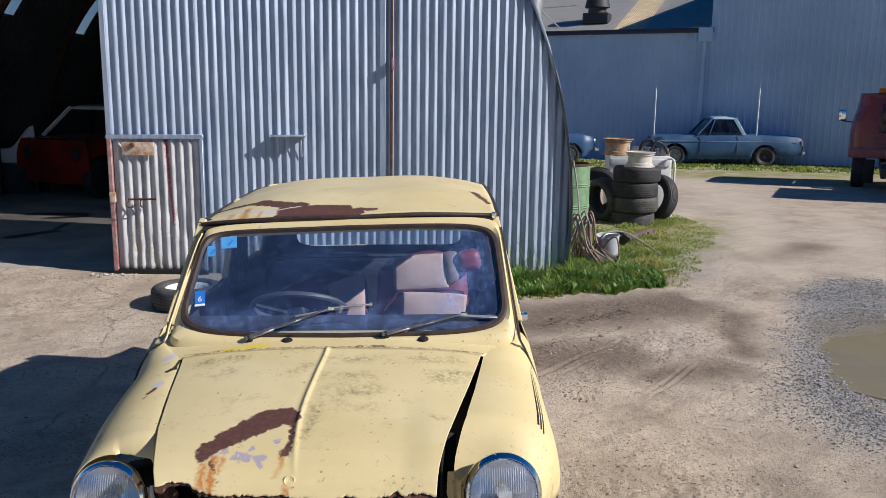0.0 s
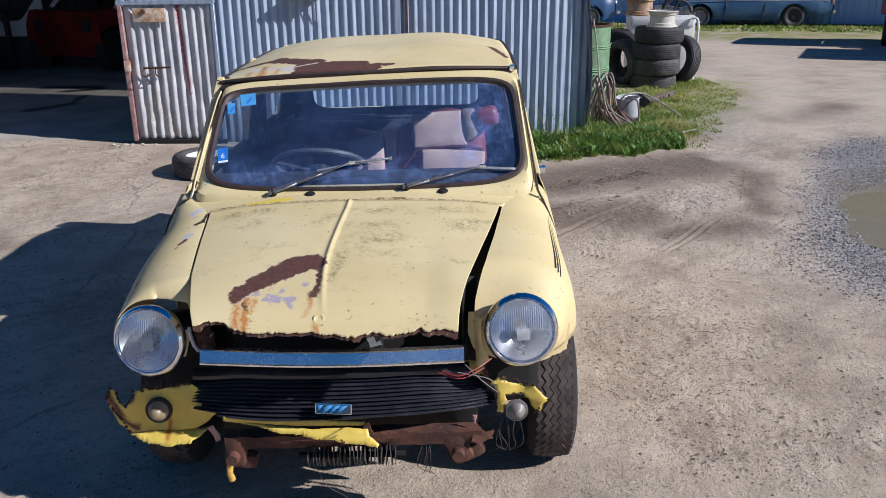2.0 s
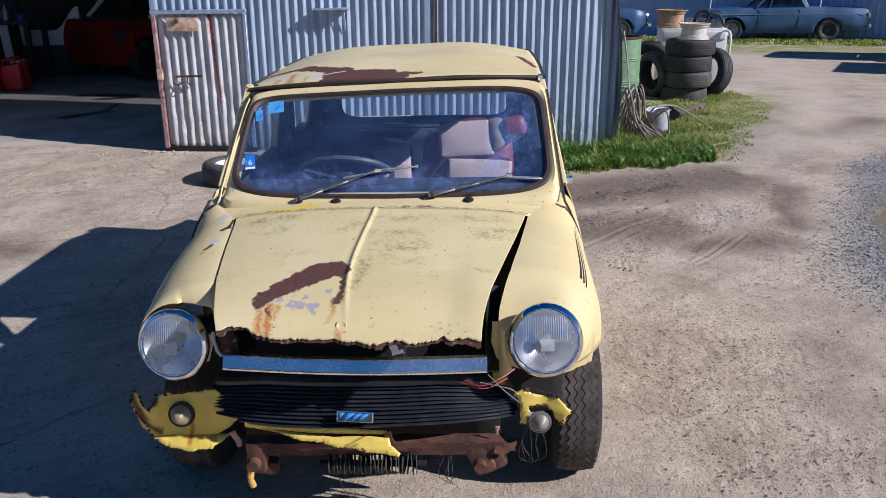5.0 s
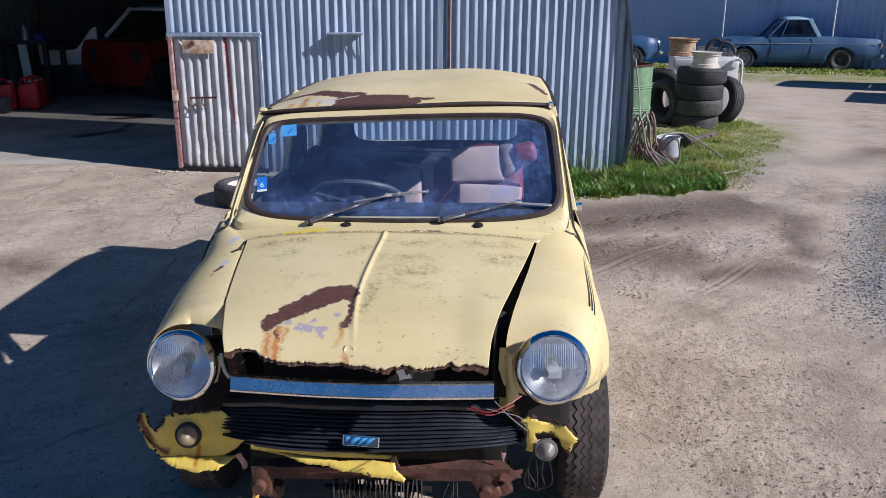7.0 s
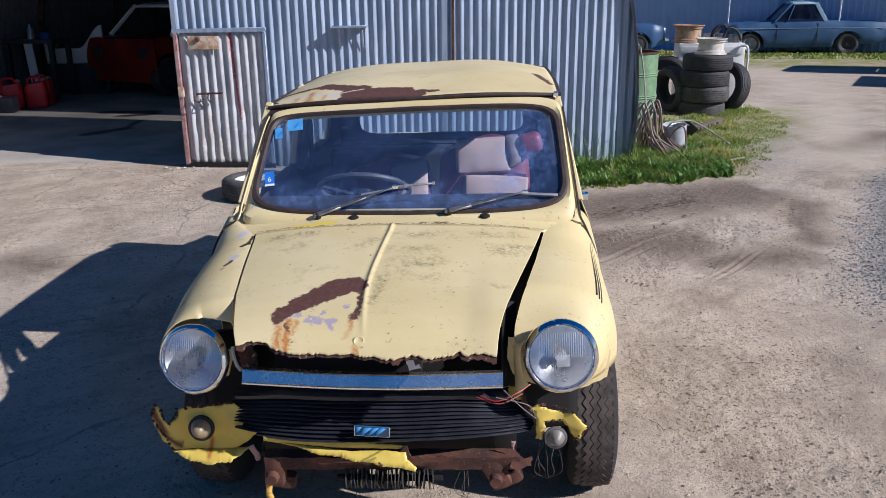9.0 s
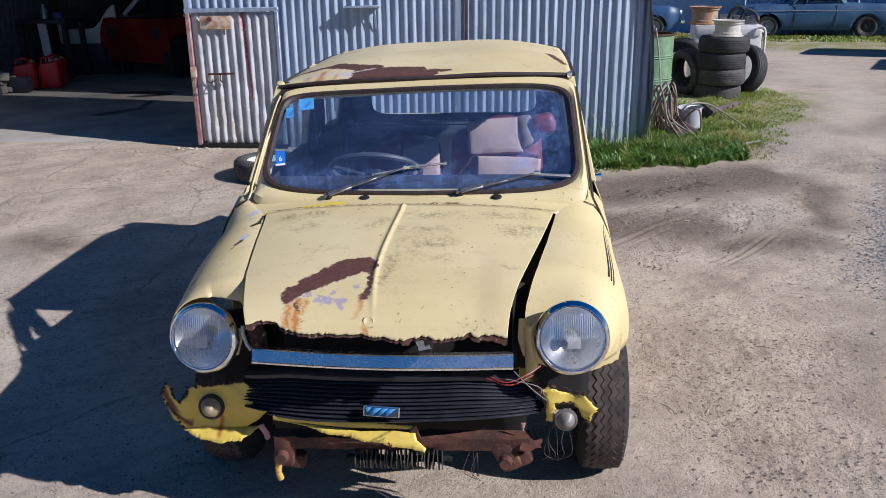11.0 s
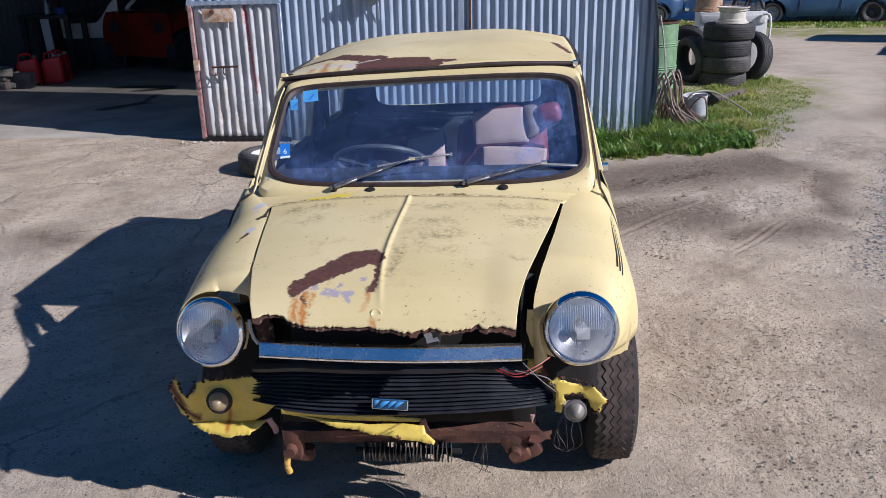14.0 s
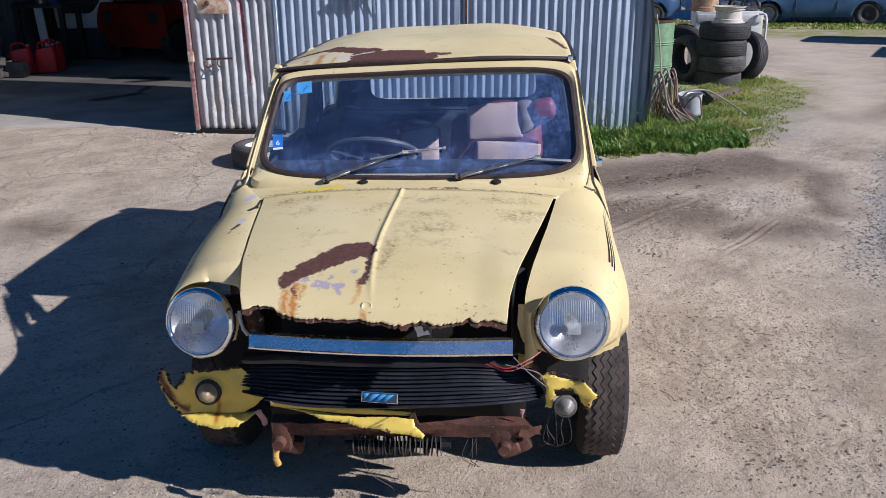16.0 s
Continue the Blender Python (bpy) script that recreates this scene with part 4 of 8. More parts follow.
def rib_sheet(bm, x0, x1, z0, z1, y=0.0, pitch=0.19, depth=0.03):
    """Trapezoid-ribbed cladding."""
    xs, x = [], x0
    while x < x1:
        xs += [(x, 0), (x + pitch * 0.6, 0), (x + pitch * 0.68, -depth), (x + pitch * 0.92, -depth)]
        x += pitch
    xs.append((x1, 0))
    xs = [p for p in xs if p[0] <= x1]
    lo = [bm.verts.new((px, y + py, z0)) for px, py in xs]
    hi = [bm.verts.new((px, y + py, z1)) for px, py in xs]
    for i in range(len(xs) - 1):
        bm.faces.new((lo[i], lo[i + 1], hi[i + 1], hi[i]))
    return bm


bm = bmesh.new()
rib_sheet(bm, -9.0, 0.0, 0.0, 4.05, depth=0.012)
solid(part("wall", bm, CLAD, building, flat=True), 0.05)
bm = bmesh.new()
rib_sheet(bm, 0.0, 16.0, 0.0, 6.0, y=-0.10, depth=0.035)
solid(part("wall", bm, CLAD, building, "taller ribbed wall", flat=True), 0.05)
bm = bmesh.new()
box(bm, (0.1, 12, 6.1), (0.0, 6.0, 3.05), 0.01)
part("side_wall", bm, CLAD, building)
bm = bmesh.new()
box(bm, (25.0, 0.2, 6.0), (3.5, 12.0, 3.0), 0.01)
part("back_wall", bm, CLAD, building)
NAVY = plain("dark_navy_trim", (0.02, 0.025, 0.045), 0.5)
bm = bmesh.new()
box(bm, (9.1, 0.16, 0.14), (-4.5, -0.10, 4.10), 0.02)
part("gutter", bm, NAVY, building, "dark navy eaves gutter")
ROOFGREY = galvanised("weathered_roof_iron", (0.34, 0.33, 0.32), (0.25, 0.245, 0.24), dirt=0.3)
ROOFTAN = plain("yellowed_fibreglass_sheet", (0.50, 0.40, 0.25), 0.6, 0, 0.2, 3)


def slope_sheet(bm, x0, x1):
    n = round((x1 - x0) / PITCH * 4)

    def f(u, v):
        x = x0 + (x1 - x0) * v
        h = 0.010 * math.sin(2 * math.pi * x / PITCH)
        return Vector((x, -0.12 + 7.0 * u, 4.16 + 2.4 * u + h))

    return grid(bm, 2, n, f)


for x0, x1, mt in ((-9.0, -3.05, ROOFGREY), (-3.05, -2.1, ROOFTAN), (-2.1, -0.05, ROOFGREY)):
    bm = bmesh.new()
    slope_sheet(bm, x0, x1)
    part("roof", bm, mt, building)
DARKVENT = plain("dark_roof_vent_metal", (0.03, 0.03, 0.035), 0.6)
bm = bmesh.new()
box(bm, (0.85, 0.6, 0.35), (-3.85, 0.9, 4.62), 0.02)
lathe(bm, [(0.0, 0.5), (0.36, 0.5), (0.42, 0.2), (0.30, 0.18), (0.30, 0.0)], 20, pose(-3.85, 0.9, 4.78))
part("roof_vent", bm, DARKVENT, building, "dark box roof vent")
bm = bmesh.new()
tube(bm, [(-5.6, 0.1, 4.2), (-5.6, 0.1, 6.2)], 0.025)
tube(bm, [(-5.6, 0.1, 4.9), (-4.9, 0.3, 4.25)], 0.02)
tube(bm, [(-5.6, 0.1, 4.95), (-4.5, 0.6, 5.05)], 0.02)
part("roof_stay", bm, ALLOY, building)
bm = bmesh.new()
tube(bm, [(-0.22, -0.16, 0.0), (-0.22, -0.16, 3.75)], 0.07, 12)
part("downpipe", bm, CLAD, building, "pale blue-grey downpipe")
bm = bmesh.new()
box(bm, (0.42, 0.26, 0.42), (-0.18, -0.18, 3.95), 0.02)
part("rain_head", bm, CLAD, building)
POSTGREY = plain("pale_galvanised_post", (0.62, 0.66, 0.70), 0.5, 0.1)
for px, py, h in ((-1.45, -1.0, 2.35), (1.55, -1.2, 2.35)):
    bm = bmesh.new()
    lathe(bm, [(0.024, 0.0), (0.024, h), (0.0, h)], 12)
    post = mesh_ob("steel_post", bm, POSTGREY)
    post.matrix_basis = B_AT @ pose(px, py, -0.02)
    tagged(post, "slim upright galvanised steel post beside the building", "post", "posts by the building")


# ---- the small yellow car ----
car = thing("small_car", "derelict pale yellow two-door small car with rust patches and torn front", "car", pose(0, 0, 0, 0, -1.0, 0))
PROFILE = [(0.0, 0.700), (0.03, 0.755), (0.06, 0.790), (0.10, 0.812), (0.154, 0.832), (0.22, 0.847), (0.30, 0.860), (0.40, 0.874), (0.50, 0.885), (0.60, 0.895), (0.72, 0.905), (0.86, 0.925)]
BON_L = [(0.03, -0.352), (0.054, -0.358), (0.101, -0.376), (0.288, -0.424), (0.544, -0.467), (0.80, -0.506)]
BON_R = [(0.03, 0.343), (0.097, 0.351), (0.214, 0.373), (0.404, 0.415), (0.572, 0.452), (0.80, 0.498)]
WING_L = [(0.0, -0.372), (0.105, -0.386), (0.289, -0.432), (0.549, -0.476), (0.78, -0.511), (0.84, -0.56), (0.90, -0.60), (1.06, -0.632)]
WING_R = [(0.0, 0.370), (0.23, 0.371), (0.28, 0.396), (0.355, 0.429), (0.536, 0.463), (0.796, 0.504), (0.85, 0.55), (0.90, 0.585), (1.06, 0.622)]
FRONT = [(-0.36, 0.055), (-0.335, 0.061), (-0.315, 0.070), (-0.285, 0.064), (-0.245, 0.048), (-0.214, 0.040), (-0.05, 0.039), (0.06, 0.029), (0.12, 0.036), (0.16, 0.030), (0.225, 0.038), (0.246, 0.046), (0.260, 0.036), (0.302, 0.040), (0.35, 0.032)]
CREASE = [(0.06, -0.009), (0.10, -0.018), (0.18, -0.028), (0.30, -0.037), (0.425, -0.035), (0.567, -0.029), (0.733, -0.020), (0.80, -0.018)]


def skin_z(x, y):
    return curve_at(PROFILE, y) - 0.030 * (abs(x) / 0.5) ** 2.5 * smooth(0.0, 0.5, y + 0.1)


def front_edge(v):
    """Where the eaten front edge of the bonnet lies."""
    x = -0.356 + 0.700 * v
    return curve_at(FRONT, x) + 0.0035 * noise.noise(Vector((x * 34, 5, 0))) + 0.0030 * noise.noise(Vector((x * 90, 9, 0))) + 0.0022 * noise.noise(Vector((x * 210, 3, 0)))


def bonnet_point(y, v):
    x = curve_at(BON_L, y) + (curve_at(BON_R, y) - curve_at(BON_L, y)) * v
    cx = curve_at(CREASE, y)
    bead = (0.0060 * math.exp(-((x - cx) / 0.0075) ** 2) - 0.0008 * math.exp(-((x - cx + 0.019) / 0.010) ** 2)) * smooth(0.03, 0.30, y)
    lift = 0.006 * smooth(0.25, 0.34, x) * smooth(0.75, 0.1, y)
    dent = 0.003 * noise.noise(Vector((x * 4, y * 4, 3)))
    return Vector((x, y, skin_z(x, y) + bead + lift + dent))


def bonnet_shape(u, v):
    y0 = front_edge(v)
    return bonnet_point(y0 + (0.786 - y0) * u ** 1.25, v)


bm = bmesh.new()
grid(bm, 60, 340, bonnet_shape)
bonnet = solid(part("bonnet", bm, BONNET, car, "faded yellow bonnet with rust patch and eaten front edge"), 0.003)
# thin brown rust left hanging along the eaten edge
EATEN = rust_material("flaking_edge_rust", (0.040, 0.020, 0.016), (0.10, 0.040, 0.026), (0.30, 0.22, 0.13))
bm = bmesh.new()


def rust_lip(u, v):
    d = 0.0015 + 0.010 * max(0.0, noise.noise(Vector((v * 17, 1, 4)))) + 0.008 * max(0.0, noise.noise(Vector((v * 55, 2, 4)))) + 0.008 * smooth(0.84, 0.90, v) + 0.006 * smooth(0.10, 0.05, v)
    y = front_edge(v) + 0.004 - (0.004 + d * 0.62) * u
    return bonnet_point(y, v) + Vector((0, 0.0015, -0.0035 - 0.004 * u))


grid(bm, 3, 340, rust_lip)
part("rust_edge", bm, EATEN, bonnet, "flaking brown rust along the bonnet's front edge")
bm = bmesh.new()
lathe(bm, [(0.0145, 0.0), (0.0150, 0.0018), (0.0125, 0.0026), (0.0105, 0.0012), (0.0, 0.0012)], 24, pose(-0.024, 0.064, 0.792, 48))
part("fastener", bm, YELLOW, bonnet, "yellow bonnet fastener")

# scuttle panel between bonnet and windscreen
bm = bmesh.new()


def scuttle_shape(u, v):
    y = 0.794 + (0.915 - 0.794) * u
    hw = 0.512 + 0.138 * smooth(0.0, 0.6, u)
    x = -0.008 + hw * (2 * v - 1)
    z = curve_at([(0.72, 0.905), (0.80, 0.913), (0.86, 0.921), (0.915, 0.936)], y) - (0.030 - 0.012 * u) * (abs(x) / 0.5) ** 2.5
    return Vector((x, y + (0.06 * u - 0.02) * (abs(x) / 0.6) ** 2, z))


grid(bm, 10, 60, scuttle_shape)
solid(part("scuttle", bm, SCUTTLE, car), 0.003)


# wings, each running back from its headlamp ring
PUSH = Matrix.Translation((0.326, -1.872, 1.645)) @ Matrix.Scale(1.10, 4) @ Matrix.Translation((-0.326, 1.872, -1.645))
LAMP = {-1: Vector((-0.541, 0.1998, 0.6755)), 1: Vector((0.5227, 0.1973, 0.6873))}
LAMP_SIZE = Matrix.Scale(0.985, 4)
LAMP_TILT = {-1: pose(0, 0, 0, 90 - 14, 0, -3), 1: pose(0, 0, 0, 90 - 14, 0, 3)}


def wing_shape(side):
    inner = WING_L if side < 0 else WING_R
    c = LAMP[side]

    def f(u, v):
        # u from the lamp back to the scuttle; v from the inner flange over the crest to the wheel arch
        y = c.y + 0.024 + (1.048 - c.y - 0.024) * u ** 1.3
        w = smooth(0.0, 0.19, y - c.y) ** (0.42 if side < 0 else 0.7)
        if side < 0:
            k = smooth(0.30, 0.65, v)
            w += (min(w, smooth(0.0, 0.34, y - c.y) ** 0.62) - w) * k
        kin = smooth(0.62, 0.16, v)
        w += (max(w, smooth(0.0, 0.085, y - c.y)) - w) * kin
        ang = radians(222 - 322 * v)
        ring = Vector((c.x + side * 0.1045 * math.cos(ang), c.y + 0.014 + 0.025 * math.sin(ang), c.z + 0.1045 * math.sin(ang)))
        if side < 0 and v < 0.36:
            # the wing runs on past its lamp to the bonnet's edge
            a = radians(222 - 322 * 0.36)
            top = Vector((c.x + side * 0.1045 * math.cos(a), c.y + 0.05, c.z + 0.1045 * math.sin(a)))
            ring = Vector((-0.420, 0.222, 0.762)).lerp(top, smooth(0.10, 0.36, v)) - Vector((0, 0, 0.07 * smooth(0.16, 0.0, v)))
            ring.z += 0.004 * noise.noise(Vector((v * 40, 3, 1)))
        xi = curve_at(inner, y)
        zi = skin_z(xi, y) - 0.004
        if side > 0:
            zi -= 0.125 * smooth(0.38, 0.225, y) ** 1.3
        zi += (0.897 - zi) * smooth(0.76, 0.92, y)
        xo = side * (0.690 + 0.014 * smooth(0.2, 0.5, y)) + 0.006 + (0.016 * smooth(0.75, 0.35, y) if side < 0 else 0.0)
        arch = 0.60 - 0.02 * smooth(0.3, 0.1, y)
        if v < 0.16:
            k = v / 0.16
            p = Vector((xi, y, zi - (0.085 + (0.12 * smooth(0.50, 0.26, y) if side > 0 else 0.0)) * (1 - k)))
        else:
            s = (v - 0.16) / 0.84 * math.pi / 2
            p = Vector((xi + (xo - xi) * math.sin(s) ** 0.86, y, arch + (zi - arch) * math.cos(s) ** 0.62))
        q = ring.lerp(p, w)
        q.y = ring.y * (1 - w) + y * w
        return q

    return f


for side, nm in ((-1, "wing"), (1, "wing")):
    bm = bmesh.new()
    grid(bm, 48, 56, wing_shape(side))
    solid(part("wing", bm, WING, car, "dented faded yellow front wing"), 0.003, -1.0 if side > 0 else 1.0)

# skirt of each wing under its lamp, rusted along the foot
for side in (-1, 1):
    c = LAMP[side]
    bm = bmesh.new()
    if side > 0:
        outline = [(-0.148, 0.03, 0.001), (-0.151, -0.035, 0.003), (-0.134, -0.090, 0.005), (-0.096, -0.112, 0.005), (-0.06, -0.128, 0.004), (0.016, -0.143, 0.005), (0.078, -0.134, 0.004), (0.144, -0.113, 0.002), (0.152, -0.03, 0.001), (0.12, 0.02, 0.001)]
    else:
        outline = [(0.105, 0.0, 0.004), (0.075, -0.085, 0.006), (0.0, -0.118, 0.006), (-0.09, -0.100, 0.005), (-0.125, -0.04, 0.003), (-0.11, 0.02, 0.001)]
    ragged(bm, outline, lambda u, v: Vector((c.x + u, c.y + 0.066 + 1.2 * max(0.0, side * u - 0.06) ** 1.5 - 0.12 * min(0.0, v + 0.06), c.z + v)), 0.004, 33)
    part("wing_skirt", bm, YELLOW, car)
# dark pinstripes along the outer wing
for v, u0, u1, r in ((0.590, 0.300, 0.80, 0.0028), (0.616, 0.280, 0.78, 0.0019), (0.640, 0.265, 0.74, 0.0014)):
    f = wing_shape(1)
    bm = bmesh.new()
    pts = [f(u0 + (u1 - u0) * k / 16, v + 0.015 * (k / 16)) + Vector((0.0015, 0, 0.0010)) for k in range(17)]
    tube(bm, pts, r, 5, [r * (1 - 0.85 * k / 16) for k in range(17)])
    part("pinstripe", bm, BLACK_PLASTIC, car)

# headlamps
for side in (-1, 1):
    m = Matrix.Translation(LAMP[side]) @ LAMP_TILT[side] @ LAMP_SIZE
    bm = bmesh.new()
    lathe(bm, [(0.085, -0.034), (0.097, -0.032), (0.1070, -0.014), (0.1085, -0.009), (0.1060, 0.000), (0.1010, 0.007), (0.0955, 0.013), (0.0935, 0.010), (0.0925, 0.005), (0.0915, 0.009), (0.0895, 0.007), (0.088, 0.0)], 56, m)
    lamp = part("headlamp", bm, CHROME, car, "round headlamp with chrome rim")
    bm = bmesh.new()
    lathe(bm, [(0.0, -0.070), (0.012, -0.069), (0.03, -0.061), (0.05, -0.046), (0.068, -0.026), (0.080, -0.010), (0.0905, 0.004)], 40, m)
    part("reflector", bm, plain("silver_reflector", (0.88, 0.89, 0.91), 0.30, 1.0, 0.12, 14, 0.1), lamp)
    bm = bmesh.new()

    def lens(u, v):
        a, r = 2 * math.pi * v, 0.0905 * u + 1e-4
        x, y = r * math.cos(a), r * math.sin(a)
        z = 0.034 * math.sqrt(max(0, 1 - (r / 0.099) ** 2)) - 0.008
        flute = 0.0006 * math.sin(x * 1000) * smooth(-0.005, 0.01, y) * smooth(0.088, 0.080, r)
        return m @ Vector((x, y, z + flute))

    grid(bm, 34, 120, lens)
    ob = part("lens", bm, lens_material(LAMP[side]), lamp, "fluted glass lens")
    ob.visible_shadow = False
    bm = bmesh.new()
    lathe(bm, [(0.0, 0.004), (0.012, 0.002), (0.018, -0.012), (0.018, -0.035)], 20, m)
    part("bulb_shield", bm, ALLOY, lamp)

# windscreen frame: ring between the gutter, pillars and scuttle and the rounded opening
WS_N = 96
DROOP = {-1: 0.028, 1: 0.012}         # how far the roof edge hangs down at its two front corners


def ring_xy(hw_top, hw_bot, lo, hi, power, k):
    """A rounded trapezoid; returns (x, s), s from 0 at the bottom to 1 at the top."""
    a = 2 * math.pi * k / WS_N
    c, s = math.cos(a), math.sin(a)
    px = math.copysign(abs(c) ** (2 / power), c)
    ps = math.copysign(abs(s) ** (2 / power), s)
    t = lo + (hi - lo) * (ps + 1) / 2
    return px * (hw_bot + (hw_top - hw_bot) * (ps + 1) / 2), t


def screen_place(x, s, out=0.0):
    """On the raked, slightly bowed screen: s 0 at its foot, 1 at its head."""
    y = 0.873 + 0.383 * s + 0.030 * (x / 0.6) ** 2
    z = 0.924 + 0.330 * s + 0.010 * (x / 0.6) ** 2 - DROOP[1 if x > 0 else -1] * (x / 0.572) ** 2 * smooth(0.85, 1.10, s)
    return Vector((x * 0.994 + 0.018, y - 0.64 * out, z + 0.77 * out - 0.013 * smooth(0.2, -0.4, x) * smooth(0.5, 1.0, s)))


bm = bmesh.new()
rings = [(0.578, 0.618, -0.12, 1.09, 12.0, -0.016), (0.576, 0.615, -0.08, 1.075, 11.0, 0.003), (0.568, 0.600, -0.030, 1.05, 8.0, 0.008), (0.561, 0.585, 0.0, 1.0, 7.0, 0.0), (0.558, 0.582, 0.004, 0.996, 7.0, -0.03)]


def frame_shape(u, v):
    """The pillars turn back round the corner of the body at their outer edge."""
    j = round(u * (len(rings) - 1))
    x, s = ring_xy(*rings[j][:5], round(v * WS_N))
    turn = ((0.055, 0.034, 0.015, 0.0, 0.0) if x < 0 else (0.030, 0.010, 0.0, 0.0, 0.0))[j] * smooth(0.50, 0.57, abs(x)) * smooth(1.03, 0.90, s) * smooth(-0.06, 0.10, s)
    return screen_place(x, s, rings[j][5] - turn)


grid(bm, len(rings) - 1, WS_N, frame_shape, True)
part("windscreen_frame", bm, YELLOW, car)
bm = bmesh.new()
seal = [(0.565, 0.590, -0.008, 1.006, 7.0, 0.003), (0.559, 0.584, 0.002, 0.996, 7.0, 0.011), (0.549, 0.573, 0.020, 0.978, 6.6, 0.011), (0.543, 0.567, 0.032, 0.966, 6.4, 0.0)]
grid(bm, len(seal) - 1, WS_N, lambda u, v: screen_place(*ring_xy(*seal[round(u * 3)][:5], round(v * WS_N)), seal[round(u * 3)][5]), True)
part("windscreen_seal", bm, SEAL, car, "perished dark rubber windscreen seal")
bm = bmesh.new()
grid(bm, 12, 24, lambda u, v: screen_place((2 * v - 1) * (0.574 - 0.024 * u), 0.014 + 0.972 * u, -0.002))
ob = part("windscreen", bm, GLASS, car, "dusty windscreen glass with a blue sky veil painted in")
ob.visible_shadow = False


# roof with its gutter
def roof_shape(u, v):
    a = 2 * v - 1
    y = 1.292 + (2.60 - 1.292) * u
    hw = 0.572 + 0.012 * math.sin(math.pi * u) - 0.05 * smooth(0.85, 1.0, u)
    y += 0.075 * a * a * (1 - u) * 0.9 - 0.05 * a * a * u
    crown = (1 - abs(a) ** 3.2)
    hw += 0.016 * max(0.0, a) ** 2
    rise = 0.054 * smooth(-0.02, 0.30, u) ** 0.8 * (1 - 0.5 * smooth(0.75, 1.0, u))
    return Vector((hw * a - 0.006, y, 1.298 + rise * crown + 0.004 * crown - 0.013 * smooth(0.6, -0.1, a) - DROOP[1 if a > 0 else -1] * a * a * (1 - 0.7 * u)))


bm = bmesh.new()
grid(bm, 40, 60, roof_shape)
roof = solid(part("roof", bm, ROOFPAINT, car, "yellow roof with peeling brown front edge"), 0.004)
bm = bmesh.new()
edge = [roof_shape(0, k / 40) for k in range(41)] + [roof_shape(k / 40, 1) for k in range(1, 41)]
tube(bm, [p + Vector((0, -0.010, -0.008)) for p in edge[:41]], 0.008, 8)
gutter = part("gutter", bm, SEAL, roof, "dark rusted roof gutter")
bm = bmesh.new()
grid(bm, 2, 60, lambda u, v: (roof_shape(0.02, v) + Vector((0, 0, -0.006))).lerp(screen_place(0.565 * (2 * v - 1) - 0.015, 1.02, -0.006), u))
part("header_panel", bm, SEAL, roof)
for v in (0, 1):
    bm = bmesh.new()
    tube(bm, [roof_shape(k / 30, v) + Vector(((2 * v - 1) * 0.008, -0.006, -0.006)) for k in range(31)], 0.009, 8)
    part("gutter", bm, SEAL, roof)
bm = bmesh.new()
box(bm, (0.020, 0.018, 0.026), roof_shape(0, 0.985) + Vector((0.012, -0.012, -0.008)), 0.004)
part("gutter_clip", bm, CHROME, roof)

# body sides, doors, pillars, rear
BELT = [(0.80, 0.895), (1.0, 0.905), (2.6, 0.905), (2.95, 0.86)]


def side_x(y, z):
    """Half width of the body below the glass."""
    w = curve_at([(0.45, 0.27), (0.60, 0.70), (0.75, 0.703), (0.85, 0.685), (0.92, 0.655)], z) if z > 0.45 else curve_at([(0.16, 0.64), (0.30, 0.69), (0.45, 0.70)], z)
    if z > 0.45 and z < 0.60:
        w = 0.70
    return w - 0.10 * smooth(2.55, 3.05, y) ** 2


